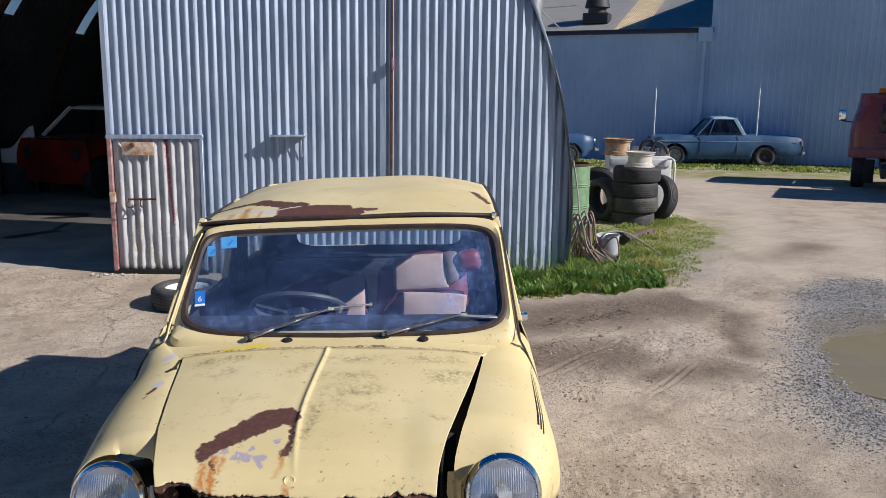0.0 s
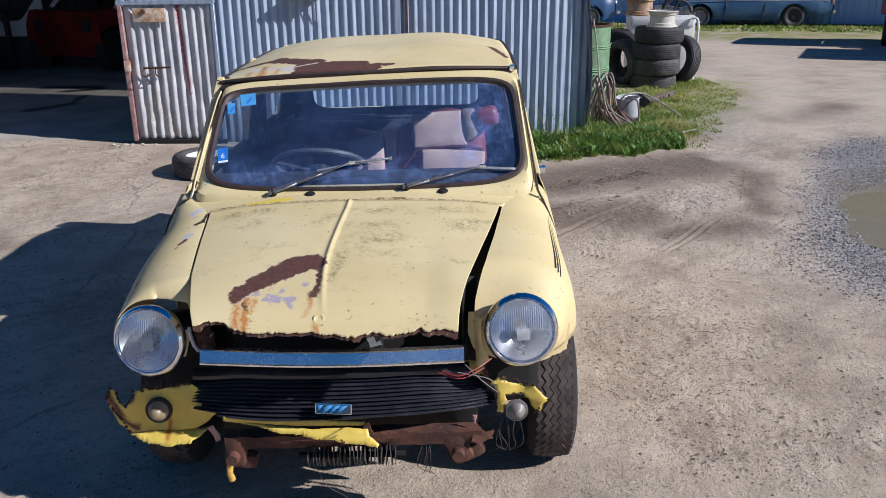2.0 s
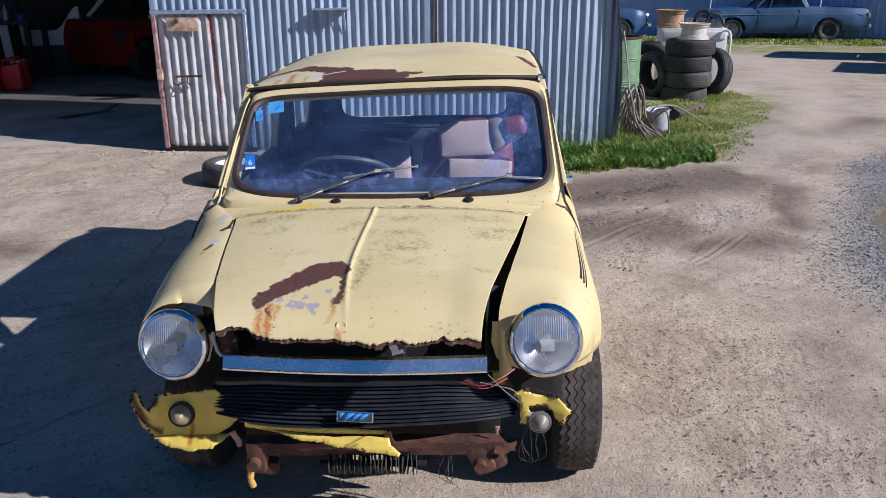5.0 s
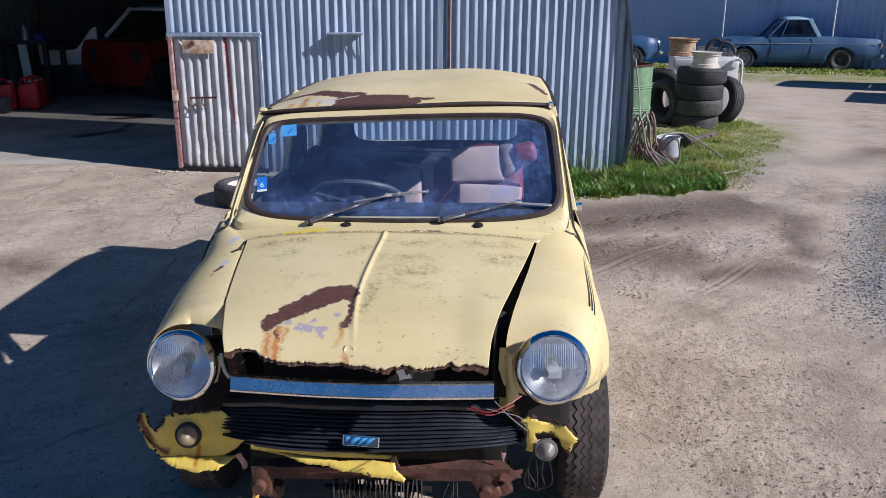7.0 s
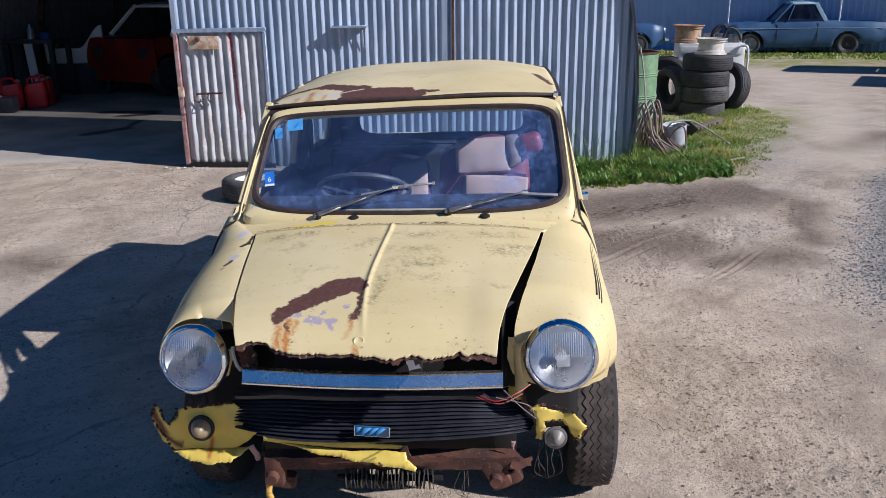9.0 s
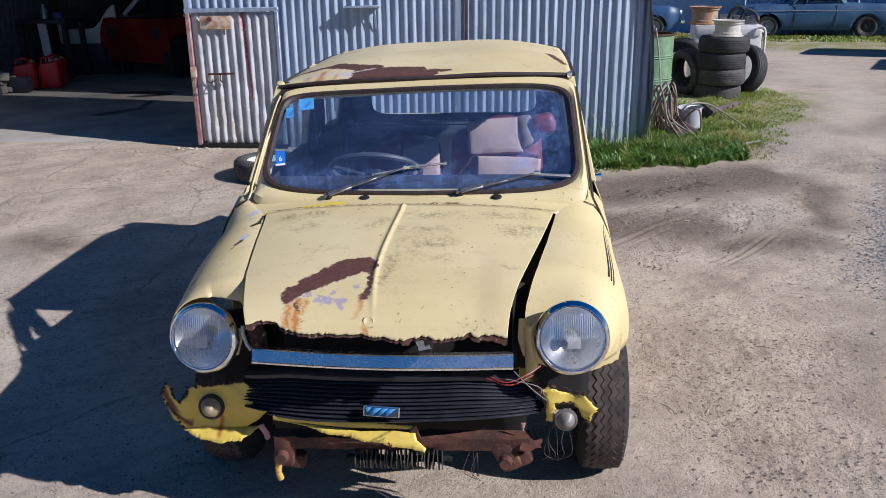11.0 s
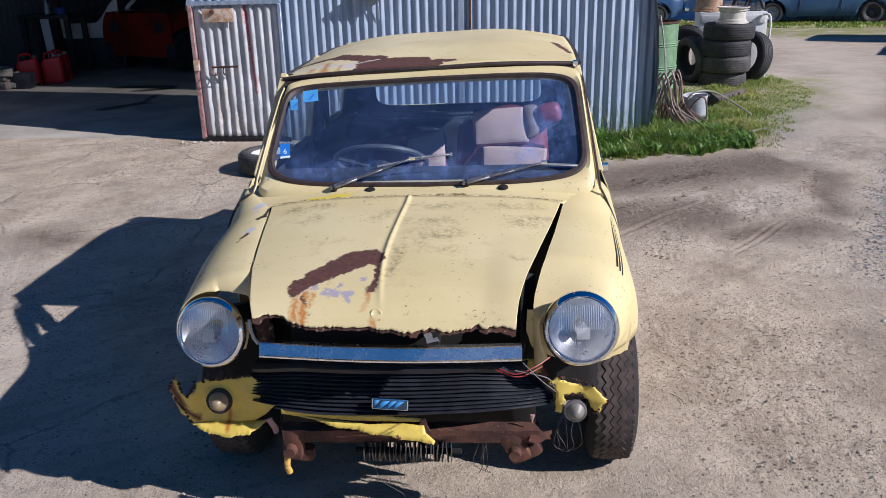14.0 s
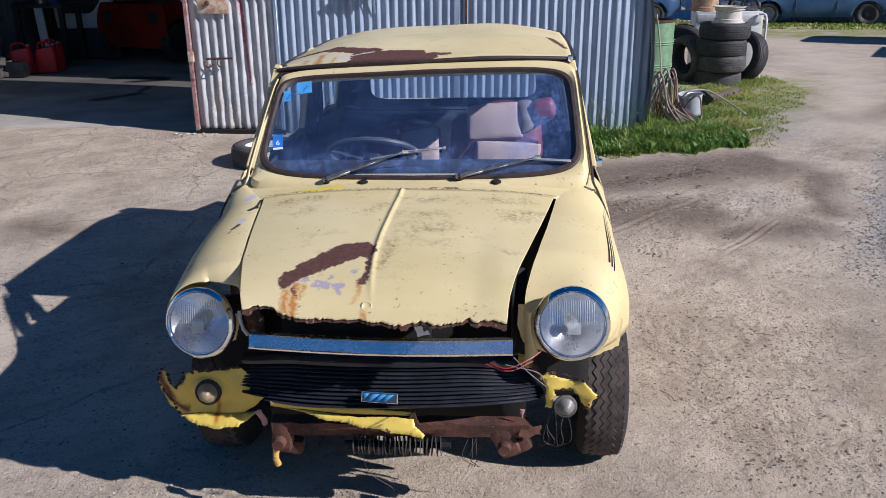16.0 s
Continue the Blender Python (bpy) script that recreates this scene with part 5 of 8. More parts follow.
for side in (-1, 1):
    for nm, y0, y1 in (("front_quarter", 0.88, 1.045), ("door", 1.05, 1.94), ("rear_quarter", 1.945, 3.03)):
        bm = bmesh.new()

        def f(u, v):
            y = y0 + (y1 - y0) * v
            top = curve_at(BELT, y)
            z = 0.19 + ((0.64 if nm == "front_quarter" else top) - 0.19) * u
            if nm == "rear_quarter":
                d = ((y - 2.60) ** 2 + (z - 0.24) ** 2) ** 0.5
                if d < 0.275:
                    return None
            if nm == "front_quarter" and y < 0.90 and z < 0.3:
                return None
            return Vector((side * side_x(y, z) + 0.002, y, z))

        grid(bm, 22, 30, f)
        panel = solid(part(nm, bm, YELLOW, car), 0.004, -1.0 if side > 0 else 1.0)
        if nm != "front_quarter":
            bm = bmesh.new()
            grid(bm, 8, 20, lambda u, v: (lambda y: Vector((side * (side_x(y, 0.75) - 0.05 - 0.02 * u), y, 0.20 + 0.69 * u)))(y0 + (y1 - y0 - 0.1) * v))
            part("lining", bm, INTERIOR, panel)
        if nm == "door":
            bm = bmesh.new()
            box(bm, (0.03, 0.12, 0.018), (side * 0.715, 1.84, 0.80), 0.006)
            part("door_handle", bm, CHROME, panel)
            # window frame and glass
            for a, b in (((1.12, 0.905), (1.38, 1.290 - DROOP[side])), ((1.94, 0.905), (1.92, 1.290 - 0.7 * DROOP[side]))):
                bm = bmesh.new()
                beam(bm, (side * 0.653, a[0], a[1]), (side * 0.577, b[0], b[1]), 0.035, 0.03, 0.004, (side, 0, 0))
                part("window_frame", bm, YELLOW, panel)
            bm = bmesh.new()
            grid(bm, 1, 1, lambda u, v: Vector((side * (0.650 - 0.072 * u), (1.12 + 0.26 * u) * (1 - v) + 1.93 * v, 0.905 + (0.387 - DROOP[side]) * u)))
            pane = part("window_glass", bm, WINDOW, panel)
            pane.visible_shadow = False
    bm = bmesh.new()
    beam(bm, (side * 0.653, 1.985, 0.90), (side * 0.575, 1.965, 1.294 - 0.7 * DROOP[side]), 0.05, 0.04, 0.006, (side, 0, 0))
    pl = part("pillar", bm, YELLOW, car)
    bm = bmesh.new()
    beam(bm, (side * 0.615, 1.965, 0.88), (side * 0.540, 1.945, 1.294 - 0.7 * DROOP[side]), 0.085, 0.03, 0.006, (side, 0, 0))
    part("lining", bm, INTERIOR, pl)
    bm = bmesh.new()
    beam(bm, (side * 0.628, 1.135, 0.90), (side * 0.552, 1.395, 1.284 - DROOP[side]), 0.045, 0.02, 0.004, (side, 0, 0))
    part("lining", bm, INTERIOR, pl)
    bm = bmesh.new()
    grid(bm, 6, 6, lambda u, v: Vector((side * (0.640 - 0.075 * u - 0.06 * v), 2.64 + 0.16 * v - 0.08 * u * v - 0.06 * u, 0.90 + 0.38 * u)))
    rp = solid(part("rear_pillar", bm, YELLOW, car), 0.012)
    bm = bmesh.new()
    grid(bm, 6, 6, lambda u, v: Vector((side * (0.615 - 0.075 * u - 0.06 * v), 2.625 + 0.16 * v - 0.08 * u * v - 0.06 * u, 0.88 + 0.39 * u)))
    part("lining", bm, INTERIOR, rp)
    bm = bmesh.new()
    grid(bm, 1, 1, lambda u, v: Vector((side * (0.648 - 0.075 * u), 2.0 + (0.64 - 0.06 * u) * v, 0.905 + 0.37 * u)))
    pane = part("quarter_window", bm, WINDOW, car)
    pane.visible_shadow = False
    # outer body seam from the gutter down the pillar to the wing
    bm = bmesh.new()
    path = [screen_place(side * (0.615 - 0.039 * k / 8 + 0.003), -0.06 + 1.03 * k / 8, -0.004) for k in range(8, -1, -1)]
    tail = [Vector((side * 0.650, 0.885, 0.875)), Vector((side * 0.684, 0.84, 0.79)), Vector((side * 0.704, 0.825, 0.66))]
    tube(bm, spline(path + tail, 4), 0.0035, 6)
    part("body_seam", bm, YELLOW, car)
    bm = bmesh.new()
    tube(bm, spline([p + Vector((side * 0.004, -0.008, -0.002)) for p in path + tail], 4), 0.0036, 6)
    part("seam_seal", bm, SEAL, car)
bm = bmesh.new()
grid(bm, 10, 20, lambda u, v: Vector(((2 * v - 1) * (0.60 + 0.03 * math.sin(math.pi * u)), 3.035 - 0.10 * u * u - 0.03 * (2 * v - 1) ** 2, 0.28 + 0.58 * u)))
solid(part("boot_panel", bm, YELLOW, car), 0.004)
bm = bmesh.new()
rear_rings = [(0.54, 0.60, -0.10, 1.01, 12.0), (0.455, 0.485, 0.10, 0.95, 9.0)]
lining_rings = [(0.54, 0.60, -0.10, 1.01, 12.0), (0.445, 0.470, 0.135, 0.93, 8.0)]


def rear_place(x, s):
    return Vector((x + 0.02, 2.86 - 0.28 * s - 0.05 * (x / 0.6) ** 2, 0.86 + 0.42 * s))


grid(bm, 1, WS_N, lambda u, v: rear_place(*ring_xy(*rear_rings[round(u)], round(v * WS_N))), True)
rf = solid(part("rear_frame", bm, YELLOW, car), 0.008)
bm = bmesh.new()
grid(bm, 1, WS_N, lambda u, v: rear_place(*ring_xy(*lining_rings[round(u)], round(v * WS_N))) + Vector((0, -0.03, -0.012)), True)
part("lining", bm, INTERIOR, rf)
bm = bmesh.new()
grid(bm, 1, 1, lambda u, v: rear_place((2 * v - 1) * (0.475 - 0.035 * u), 0.10 + 0.85 * u))
pane = part("rear_window", bm, WINDOW, car)
pane.visible_shadow = False
bm = bmesh.new()
box(bm, (0.05, 0.035, 0.030), (0.672, 1.20, 0.905), 0.008)
part("window_catch", bm, CHROME, car)
bm = bmesh.new()
grid(bm, 4, 8, lambda u, v: Vector(((2 * v - 1) * 0.60, 2.60 + 0.28 * u, 0.875 - 0.02 * u)))
part("parcel_shelf", bm, INTERIOR, car)
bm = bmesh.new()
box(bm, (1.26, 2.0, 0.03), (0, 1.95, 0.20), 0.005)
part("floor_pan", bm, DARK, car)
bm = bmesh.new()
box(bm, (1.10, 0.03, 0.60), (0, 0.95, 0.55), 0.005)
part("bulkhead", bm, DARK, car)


# the low front parts hang set back under the nose


def low(name, bm, material, label=""):
    ob = part(name, bm, material, car, label)
    ob.matrix_basis = PUSH
    return ob


# wheels
ROADTYRE = plain("dusty_road_tyre", (0.078, 0.060, 0.052), 0.85, 0.0, 0.5, 26, 0.3)
GROOVE = plain("grimy_tyre_groove", (0.022, 0.018, 0.017), 0.9, 0.0, 0.4, 26, 0.2)


def wheel(name, at, r=0.268, w=0.150, rim_r=0.135, tread=True):
    """Axle along x, outer face to +x."""
    hub = thing(name, "", "", at)
    hub.parent = car
    bm = bmesh.new()
    h = w / 2
    prof = [(rim_r, -h * 0.8), (rim_r + 0.03, -h), (r - 0.045, -h * 1.06), (r - 0.014, -h * 0.93), (r, -h * 0.78), (r + 0.002, 0.0), (r, h * 0.78), (r - 0.014, h * 0.93), (r - 0.045, h * 1.06), (rim_r + 0.03, h), (rim_r, h * 0.8)]
    lathe(bm, prof, 72, pose(0, 0, 0, 0, 90, 0))
    tyre = part("tyre", bm, GROOVE, hub, "worn black tyre with zigzag tread")
    if tread:
        # zigzag ribs standing proud of the carcass
        bm = bmesh.new()
        for rib in range(5):
            x0 = (rib - 2) * w * 0.158
            n = 180

            def f(u, v):
                k = round(v * n)
                a = 2 * math.pi * v
                zig = (0.0, 0.0065, 0.0, -0.0065)[k % 4]
                p = [(-0.0108, -0.002), (-0.0102, 0.006), (0.0102, 0.006), (0.0108, -0.002)][round(u * 3)]
                rr = r - 0.001 + p[1] - 0.004 * abs((rib - 2) / 2) ** 3
                return Vector((x0 + p[0] + zig, rr * math.cos(a), rr * math.sin(a)))

            grid(bm, 3, n, f, True)
        part("tread", bm, ROADTYRE, tyre)
    bm = bmesh.new()
    lathe(bm, [(0.0, h * 0.45), (0.03, h * 0.5), (0.05, h * 0.35), (0.10, h * 0.35), (0.115, h * 0.7), (rim_r, h * 0.82), (rim_r + 0.006, h * 0.86), (rim_r - 0.004, h * 0.6), (rim_r - 0.012, 0), (rim_r - 0.004, -h * 0.6), (rim_r + 0.004, -h * 0.85)], 40, pose(0, 0, 0, 0, 90, 0))
    part("rim", bm, plain("dirty_wheel_steel", (0.30, 0.29, 0.27), 0.5, 0.4), hub)
    return hub


for wx, wy in ((0.655, 0.700), (-0.640, 0.700), (0.62, 2.60), (-0.62, 2.60)):
    wheel("wheel", pose(wx, wy, 0.262, 0, 0, 0 if wx > 0 else 180))

# engine bay seen through the torn front; panels near black, its shade put into their colour
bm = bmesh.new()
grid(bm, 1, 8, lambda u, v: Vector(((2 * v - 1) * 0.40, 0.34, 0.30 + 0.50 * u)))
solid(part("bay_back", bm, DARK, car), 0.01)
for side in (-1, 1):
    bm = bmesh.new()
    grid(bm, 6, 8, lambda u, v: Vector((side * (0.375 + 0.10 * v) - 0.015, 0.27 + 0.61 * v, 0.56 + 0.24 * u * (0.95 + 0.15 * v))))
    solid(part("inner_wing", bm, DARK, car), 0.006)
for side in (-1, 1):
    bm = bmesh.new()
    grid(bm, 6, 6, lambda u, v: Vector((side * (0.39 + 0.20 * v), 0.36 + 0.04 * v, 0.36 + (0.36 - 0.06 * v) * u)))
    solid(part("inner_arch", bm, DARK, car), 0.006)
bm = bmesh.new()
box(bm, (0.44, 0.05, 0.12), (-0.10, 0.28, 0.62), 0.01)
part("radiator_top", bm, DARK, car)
bm = bmesh.new()
ragged(bm, [(0.098, 0.730), (0.116, 0.734), (0.124, 0.716), (0.134, 0.722), (0.140, 0.708), (0.106, 0.702)], lambda u, v: Vector((u, 0.075, v)), 0.004, 41)
part("label_scrap", bm, plain("torn_white_paper", (0.75, 0.74, 0.72), 0.9), car, "torn white paper scrap")
for outline, y, seed in (([(-0.345, 0.720), (-0.298, 0.720), (-0.300, 0.770), (-0.312, 0.790), (-0.330, 0.806), (-0.348, 0.795)], 0.040, 43), ([(0.262, 0.792), (0.342, 0.795), (0.338, 0.762), (0.322, 0.768), (0.305, 0.750), (0.290, 0.772), (0.270, 0.764)], 0.034, 44)):
    bm = bmesh.new()
    torn_sheet(bm, outline, lambda u, v: Vector((u, y + 0.01 * noise.noise(Vector((u * 40, v * 40, 1))), v)), 0.005, seed, 0.003, 0.008)
    solid(low("edge_remnant", bm, EATEN, "rust-eaten remains of the front panel"), 0.002)

# chrome grille bar
BRIGHT = plain("bright_grille_chrome", (0.95, 0.95, 0.95), 0.26, 0.97, 0.06, 9, 0.05)
bm = bmesh.new()
n = 40


def bar_shape(u, v):
    x = -0.330 + 0.686 * u
    y = 0.004 - 0.010 * math.sin(math.pi * u)
    z = 0.719 - 0.008 * u - 0.006 * math.sin(math.pi * u)
    c = [(0.018, 0.0190), (0.002, 0.0190), (-0.001, 0.0172), (-0.0130, -0.0105), (-0.0160, -0.0120), (-0.0155, -0.0165), (0.018, -0.017)]
    p = c[round(v * 7) % 7]
    return Vector((x, y + p[0], z + p[1]))


grid(bm, n, 7, bar_shape, True)
low("chrome_bar", bm, BRIGHT, "dull chrome strip across the nose").data.set_sharp_from_angle(angle=radians(12))
bm = bmesh.new()
tube(bm, [(-0.330, -0.004, 0.738), (-0.342, 0.0, 0.752), (-0.350, 0.004, 0.780), (-0.352, 0.012, 0.80)], 0.005, 6)
low("wire_stay", bm, ALLOY)

# black plastic grille, hanging a little low and skewed
grille = thing("grille", "", "")
grille.parent = car
grille.matrix_basis = PUSH @ pose(0, 0, 0.013)
GSLATS = 10
SLAT_L = [(0.0, -0.275), (0.10, -0.385), (0.22, -0.350), (0.40, -0.402), (0.72, -0.402), (1.0, -0.372)]
SLAT_R = [(0.0, 0.428), (0.15, 0.440), (0.35, 0.430), (0.6, 0.412), (0.8, 0.392), (1.0, 0.366)]


def grille_z(x, s):
    return 0.530 + 0.108 * s - 0.030 * smooth(0.2, 0.43, abs(x)) * s + 0.004 * (1 - s) * math.sin(9 * x)


def grille_y(x, s):
    return -0.022 + 0.075 * (abs(x) / 0.43) ** 2.6 + 0.03 * s


for k in range(GSLATS):
    s = (k + 0.3) / GSLATS
    x0, x1 = curve_at(SLAT_L, s), curve_at(SLAT_R, s)
    bm = bmesh.new()

    def f(u, v):
        x = x0 + (x1 - x0) * u
        end = min(1.0, 14 * u + 0.35, 14 * (1 - u) + 0.35)
        p = [(0.0, -0.0050), (-0.010, -0.0030), (-0.0125, 0.000), (-0.009, 0.0030), (0.012, 0.0042)][round(v * 5) % 5]
        sag = 0.0025 * noise.noise(Vector((x * 6, k * 1.7, 2)))
        return Vector((x, grille_y(x, s) + p[0], grille_z(x, s) + sag + p[1] * end))

    grid(bm, 40, 5, f, True)
    part("slat", bm, BLACK_PLASTIC, grille)
bm = bmesh.new()


def top_rail(u, v):
    x = -0.372 + 0.742 * u
    p = [(0.0, -0.010), (-0.018, -0.008), (-0.022, 0.004), (-0.010, 0.012), (0.015, 0.013)][round(v * 5) % 5]
    return Vector((x, grille_y(x, 1.0) + p[0], 0.649 - 0.026 * smooth(0.2, 0.42, abs(x)) + p[1]))


grid(bm, 40, 5, top_rail, True)
part("top_rail", bm, BLACK_PLASTIC, grille)
# sheet behind the slats, shade painted in by its near-black colour
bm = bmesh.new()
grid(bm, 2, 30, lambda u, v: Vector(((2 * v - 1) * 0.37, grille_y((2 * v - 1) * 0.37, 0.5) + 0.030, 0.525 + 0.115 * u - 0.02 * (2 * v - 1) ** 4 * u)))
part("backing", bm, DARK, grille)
for sx in (-0.28, -0.14, 0.0, 0.14, 0.28):
    bm = bmesh.new()
    tube(bm, [(sx, grille_y(sx, 0.1) + 0.012, grille_z(sx, 0.0)), (sx, grille_y(sx, 0.9) + 0.012, grille_z(sx, 1.0))], 0.005, 6)
    part("stay", bm, BLACK_PLASTIC, grille)

# badge: a thin silver frame round a blue field cut by slanting dark lines
bm = bmesh.new()
bt = pose(0.0135, -0.042, 0.570, -10, 3.2)
box(bm, (0.096, 0.006, 0.030), (0, 0.003, 0), 0.003, bt)
badge = part("badge", bm, CHROME, grille, "small silver badge with a slanted blue field")
bm = bmesh.new()
box(bm, (0.090, 0.004, 0.0245), (0, -0.0015, 0), 0.001, bt)
part("field", bm, plain("dark_badge_field", (0.030, 0.055, 0.085), 0.4), badge)
ENAMEL = plain("blue_badge_enamel", (0.030, 0.20, 0.46), 0.75, 0, 0.1)
for a0, a1, b0, b1 in ((-0.0435, -0.0435, -0.0435, -0.026), (-0.0425, -0.024, -0.017, 0.0015), (-0.021, -0.006, 0.0045, 0.0195), (-0.003, 0.013, 0.0225, 0.0385)):
    bm = bmesh.new()
    bm.faces.new([bm.verts.new(bt @ Vector((a, -0.0042, b))) for a, b in dict.fromkeys(((a0, -0.0112), (a1, -0.0112), (b1, 0.0112), (b0, 0.0112)))])
    solid(part("blue_bar", bm, ENAMEL, badge), 0.001)

# torn front panels
PINK = plain("pink_primer_scrap", (0.42, 0.24, 0.22), 0.8)
def front_y(x, z):
    return 0.034 + 0.16 * max(0.0, (abs(x) - 0.42)) ** 1.4 + 0.05 * abs(z - 0.56) * 2


def dented(u, v, seed=0.0):
    """Front sheet with its dents, pressed in round the lamp and curling back at its outer horn."""
    d = front_y(u, v) + 0.010 * noise.noise(Vector((u * 9, v * 9, seed))) + 0.004 * noise.noise(Vector((u * 26, v * 26, seed)))
    r = math.hypot(u + 0.473, v - 0.546)
    d += 0.010 * math.exp(-((r - 0.05) / 0.018) ** 2)
    d += 0.35 * max(0.0, -0.565 - u)
    return Vector((u, d, v))


bm = bmesh.new()
torn_sheet(bm, [(-0.377, 0.621), (-0.416, 0.616), (-0.446, 0.609), (-0.464, 0.614), (-0.482, 0.604), (-0.507, 0.606), (-0.527, 0.600), (-0.538, 0.593), (-0.544, 0.570), (-0.561, 0.561), (-0.570, 0.545), (-0.579, 0.548), (-0.591, 0.559), (-0.599, 0.589),
                (-0.613, 0.596), (-0.618, 0.584), (-0.632, 0.561), (-0.629, 0.536), (-0.618, 0.512), (-0.609, 0.483), (-0.591, 0.475), (-0.570, 0.464, 0.001), (-0.390, 0.476, 0.001), (-0.351, 0.501, 0.002), (-0.302, 0.548, 0.001), (-0.340, 0.590, 0.001)], dented, 0.0065, 51, 0.003)
panel = solid(low("front_panel", bm, TORN, "torn rust-edged yellow lamp panel"), 0.0018)
bm = bmesh.new()
torn_sheet(bm, [(-0.570, 0.466, 0.001), (-0.390, 0.4755, 0.001), (-0.352, 0.478, 0.004), (-0.369, 0.463, 0.006), (-0.392, 0.450, 0.006), (-0.423, 0.449, 0.005), (-0.452, 0.442, 0.005), (-0.496, 0.446, 0.005), (-0.527, 0.450, 0.004)],
           lambda u, v: Vector((u, dented(u, 0.470).y - (0.476 - v) * 1.2, v + 0.003)), 0.003, 52, 0.003)
lip = solid(part("lip", bm, TORN, panel, "bright yellow folded lip"), 0.0018)
# rust crust that edges the torn panels
random.seed(77)


def crust(parent, edges, place):
    bm = bmesh.new()
    for a, b in edges:
        for k in range(int(math.hypot(b[0] - a[0], b[1] - a[1]) / 0.004)):
            if random.random() < 0.35:
                continue
            t = random.random()
            at = place(a[0] + (b[0] - a[0]) * t + random.uniform(-0.002, 0.002), a[1] + (b[1] - a[1]) * t) + Vector((0, -0.001, 0))
            box(bm, (random.uniform(0.004, 0.011), 0.003, random.uniform(0.003, 0.008)), (0, 0, 0), 0, Matrix.Translation(at) @ pose(0, 0, 0, random.uniform(-30, 30), random.uniform(0, 90), random.uniform(-30, 30)))
    tagged(part("rust_crust", bm, EATEN, parent, "dark rust crust along the torn edge"), kind="stuff")


crust(panel, (((-0.377, 0.624), (-0.538, 0.597)), ((-0.544, 0.585), (-0.575, 0.545)), ((-0.597, 0.590), (-0.582, 0.548)), ((-0.612, 0.600), (-0.634, 0.556)), ((-0.634, 0.552), (-0.570, 0.460)), ((-0.540, 0.600), (-0.548, 0.570))), dented)


def remnant(u, v):
    return Vector((u, front_y(u, v) + 0.006 * noise.noise(Vector((u * 22, v * 22, 4))) + (0.035 * smooth(0.60, 0.65, v) if u < 0.43 else 0.0) - 0.02 * smooth(0.50, 0.58, u), v))


bm = bmesh.new()
torn_sheet(bm, [(0.350, 0.648), (0.384, 0.655), (0.411, 0.641), (0.425, 0.612), (0.452, 0.621), (0.480, 0.607), (0.514, 0.596), (0.542, 0.599), (0.556, 0.582), (0.581, 0.560), (0.564, 0.543), (0.561, 0.528), (0.548, 0.519), (0.537, 0.536), (0.529, 0.558), (0.515, 0.573), (0.466, 0.572), (0.464, 0.545),
                (0.460, 0.516), (0.443, 0.517), (0.444, 0.575), (0.439, 0.597), (0.405, 0.622), (0.365, 0.632)], remnant, 0.006, 57, 0.003, 0.008)
scrap = solid(low("front_panel", bm, TORN, "torn yellow lamp panel remnant"), 0.0018)
crust(scrap, (((0.350, 0.650), (0.411, 0.641)), ((0.411, 0.641), (0.425, 0.612)), ((0.452, 0.622), (0.545, 0.600)), ((0.581, 0.560), (0.548, 0.519)), ((0.466, 0.572), (0.515, 0.574)), ((0.440, 0.60), (0.365, 0.630))), remnant)
bm = bmesh.new()
torn_sheet(bm, [(-0.290, 0.532, 0.001), (-0.224, 0.526, 0.001), (-0.154, 0.519, 0.001), (-0.051, 0.510, 0.001), (0.038, 0.512, 0.001), (0.097, 0.509, 0.002), (0.101, 0.494, 0.003), (0.128, 0.475, 0.002), (0.123, 0.467, 0.002), (0.074, 0.476, 0.003), (0.038, 0.478, 0.004), (0.004, 0.486, 0.004), (-0.050, 0.489, 0.004), (-0.085, 0.498, 0.003), (-0.139, 0.501, 0.003), (-0.196, 0.518, 0.002), (-0.252, 0.526, 0.001)],
           lambda u, v: Vector((u, -0.012 - (0.52 - v) * 0.7 + 0.003 * noise.noise(Vector((u * 20, v * 20, 1))), v)), 0.003, 61, 0.003)
solid(low("valance", bm, TORN, "torn yellow valance strip"), 0.0018)
bm = bmesh.new()
torn_sheet(bm, [(-0.29, 0.545, 0.002), (0.09, 0.522, 0.002), (0.09, 0.511, 0.001), (-0.10, 0.514, 0.001), (-0.29, 0.532, 0.001)], lambda u, v: Vector((u, -0.008, v)), 0.002, 62)
solid(low("valance_top", bm, TORN), 0.0018)
bm = bmesh.new()
torn_sheet(bm, [(-0.345, 0.500), (-0.325, 0.508), (-0.312, 0.470), (-0.315, 0.455), (-0.327, 0.449), (-0.332, 0.475)], lambda u, v: Vector((u, 0.02 - 0.2 * (v - 0.48), v)), 0.003, 65, 0.003, 0.008)
solid(low("bracket_scrap", bm, PINK), 0.002)
bm = bmesh.new()
torn_sheet(bm, [(0.376, 0.523), (0.388, 0.522), (0.384, 0.500), (0.379, 0.492)], lambda u, v: Vector((u, 0.02, v)), 0.002, 66, 0.003, 0.006)
solid(low("bracket_scrap", bm, PINK), 0.002)

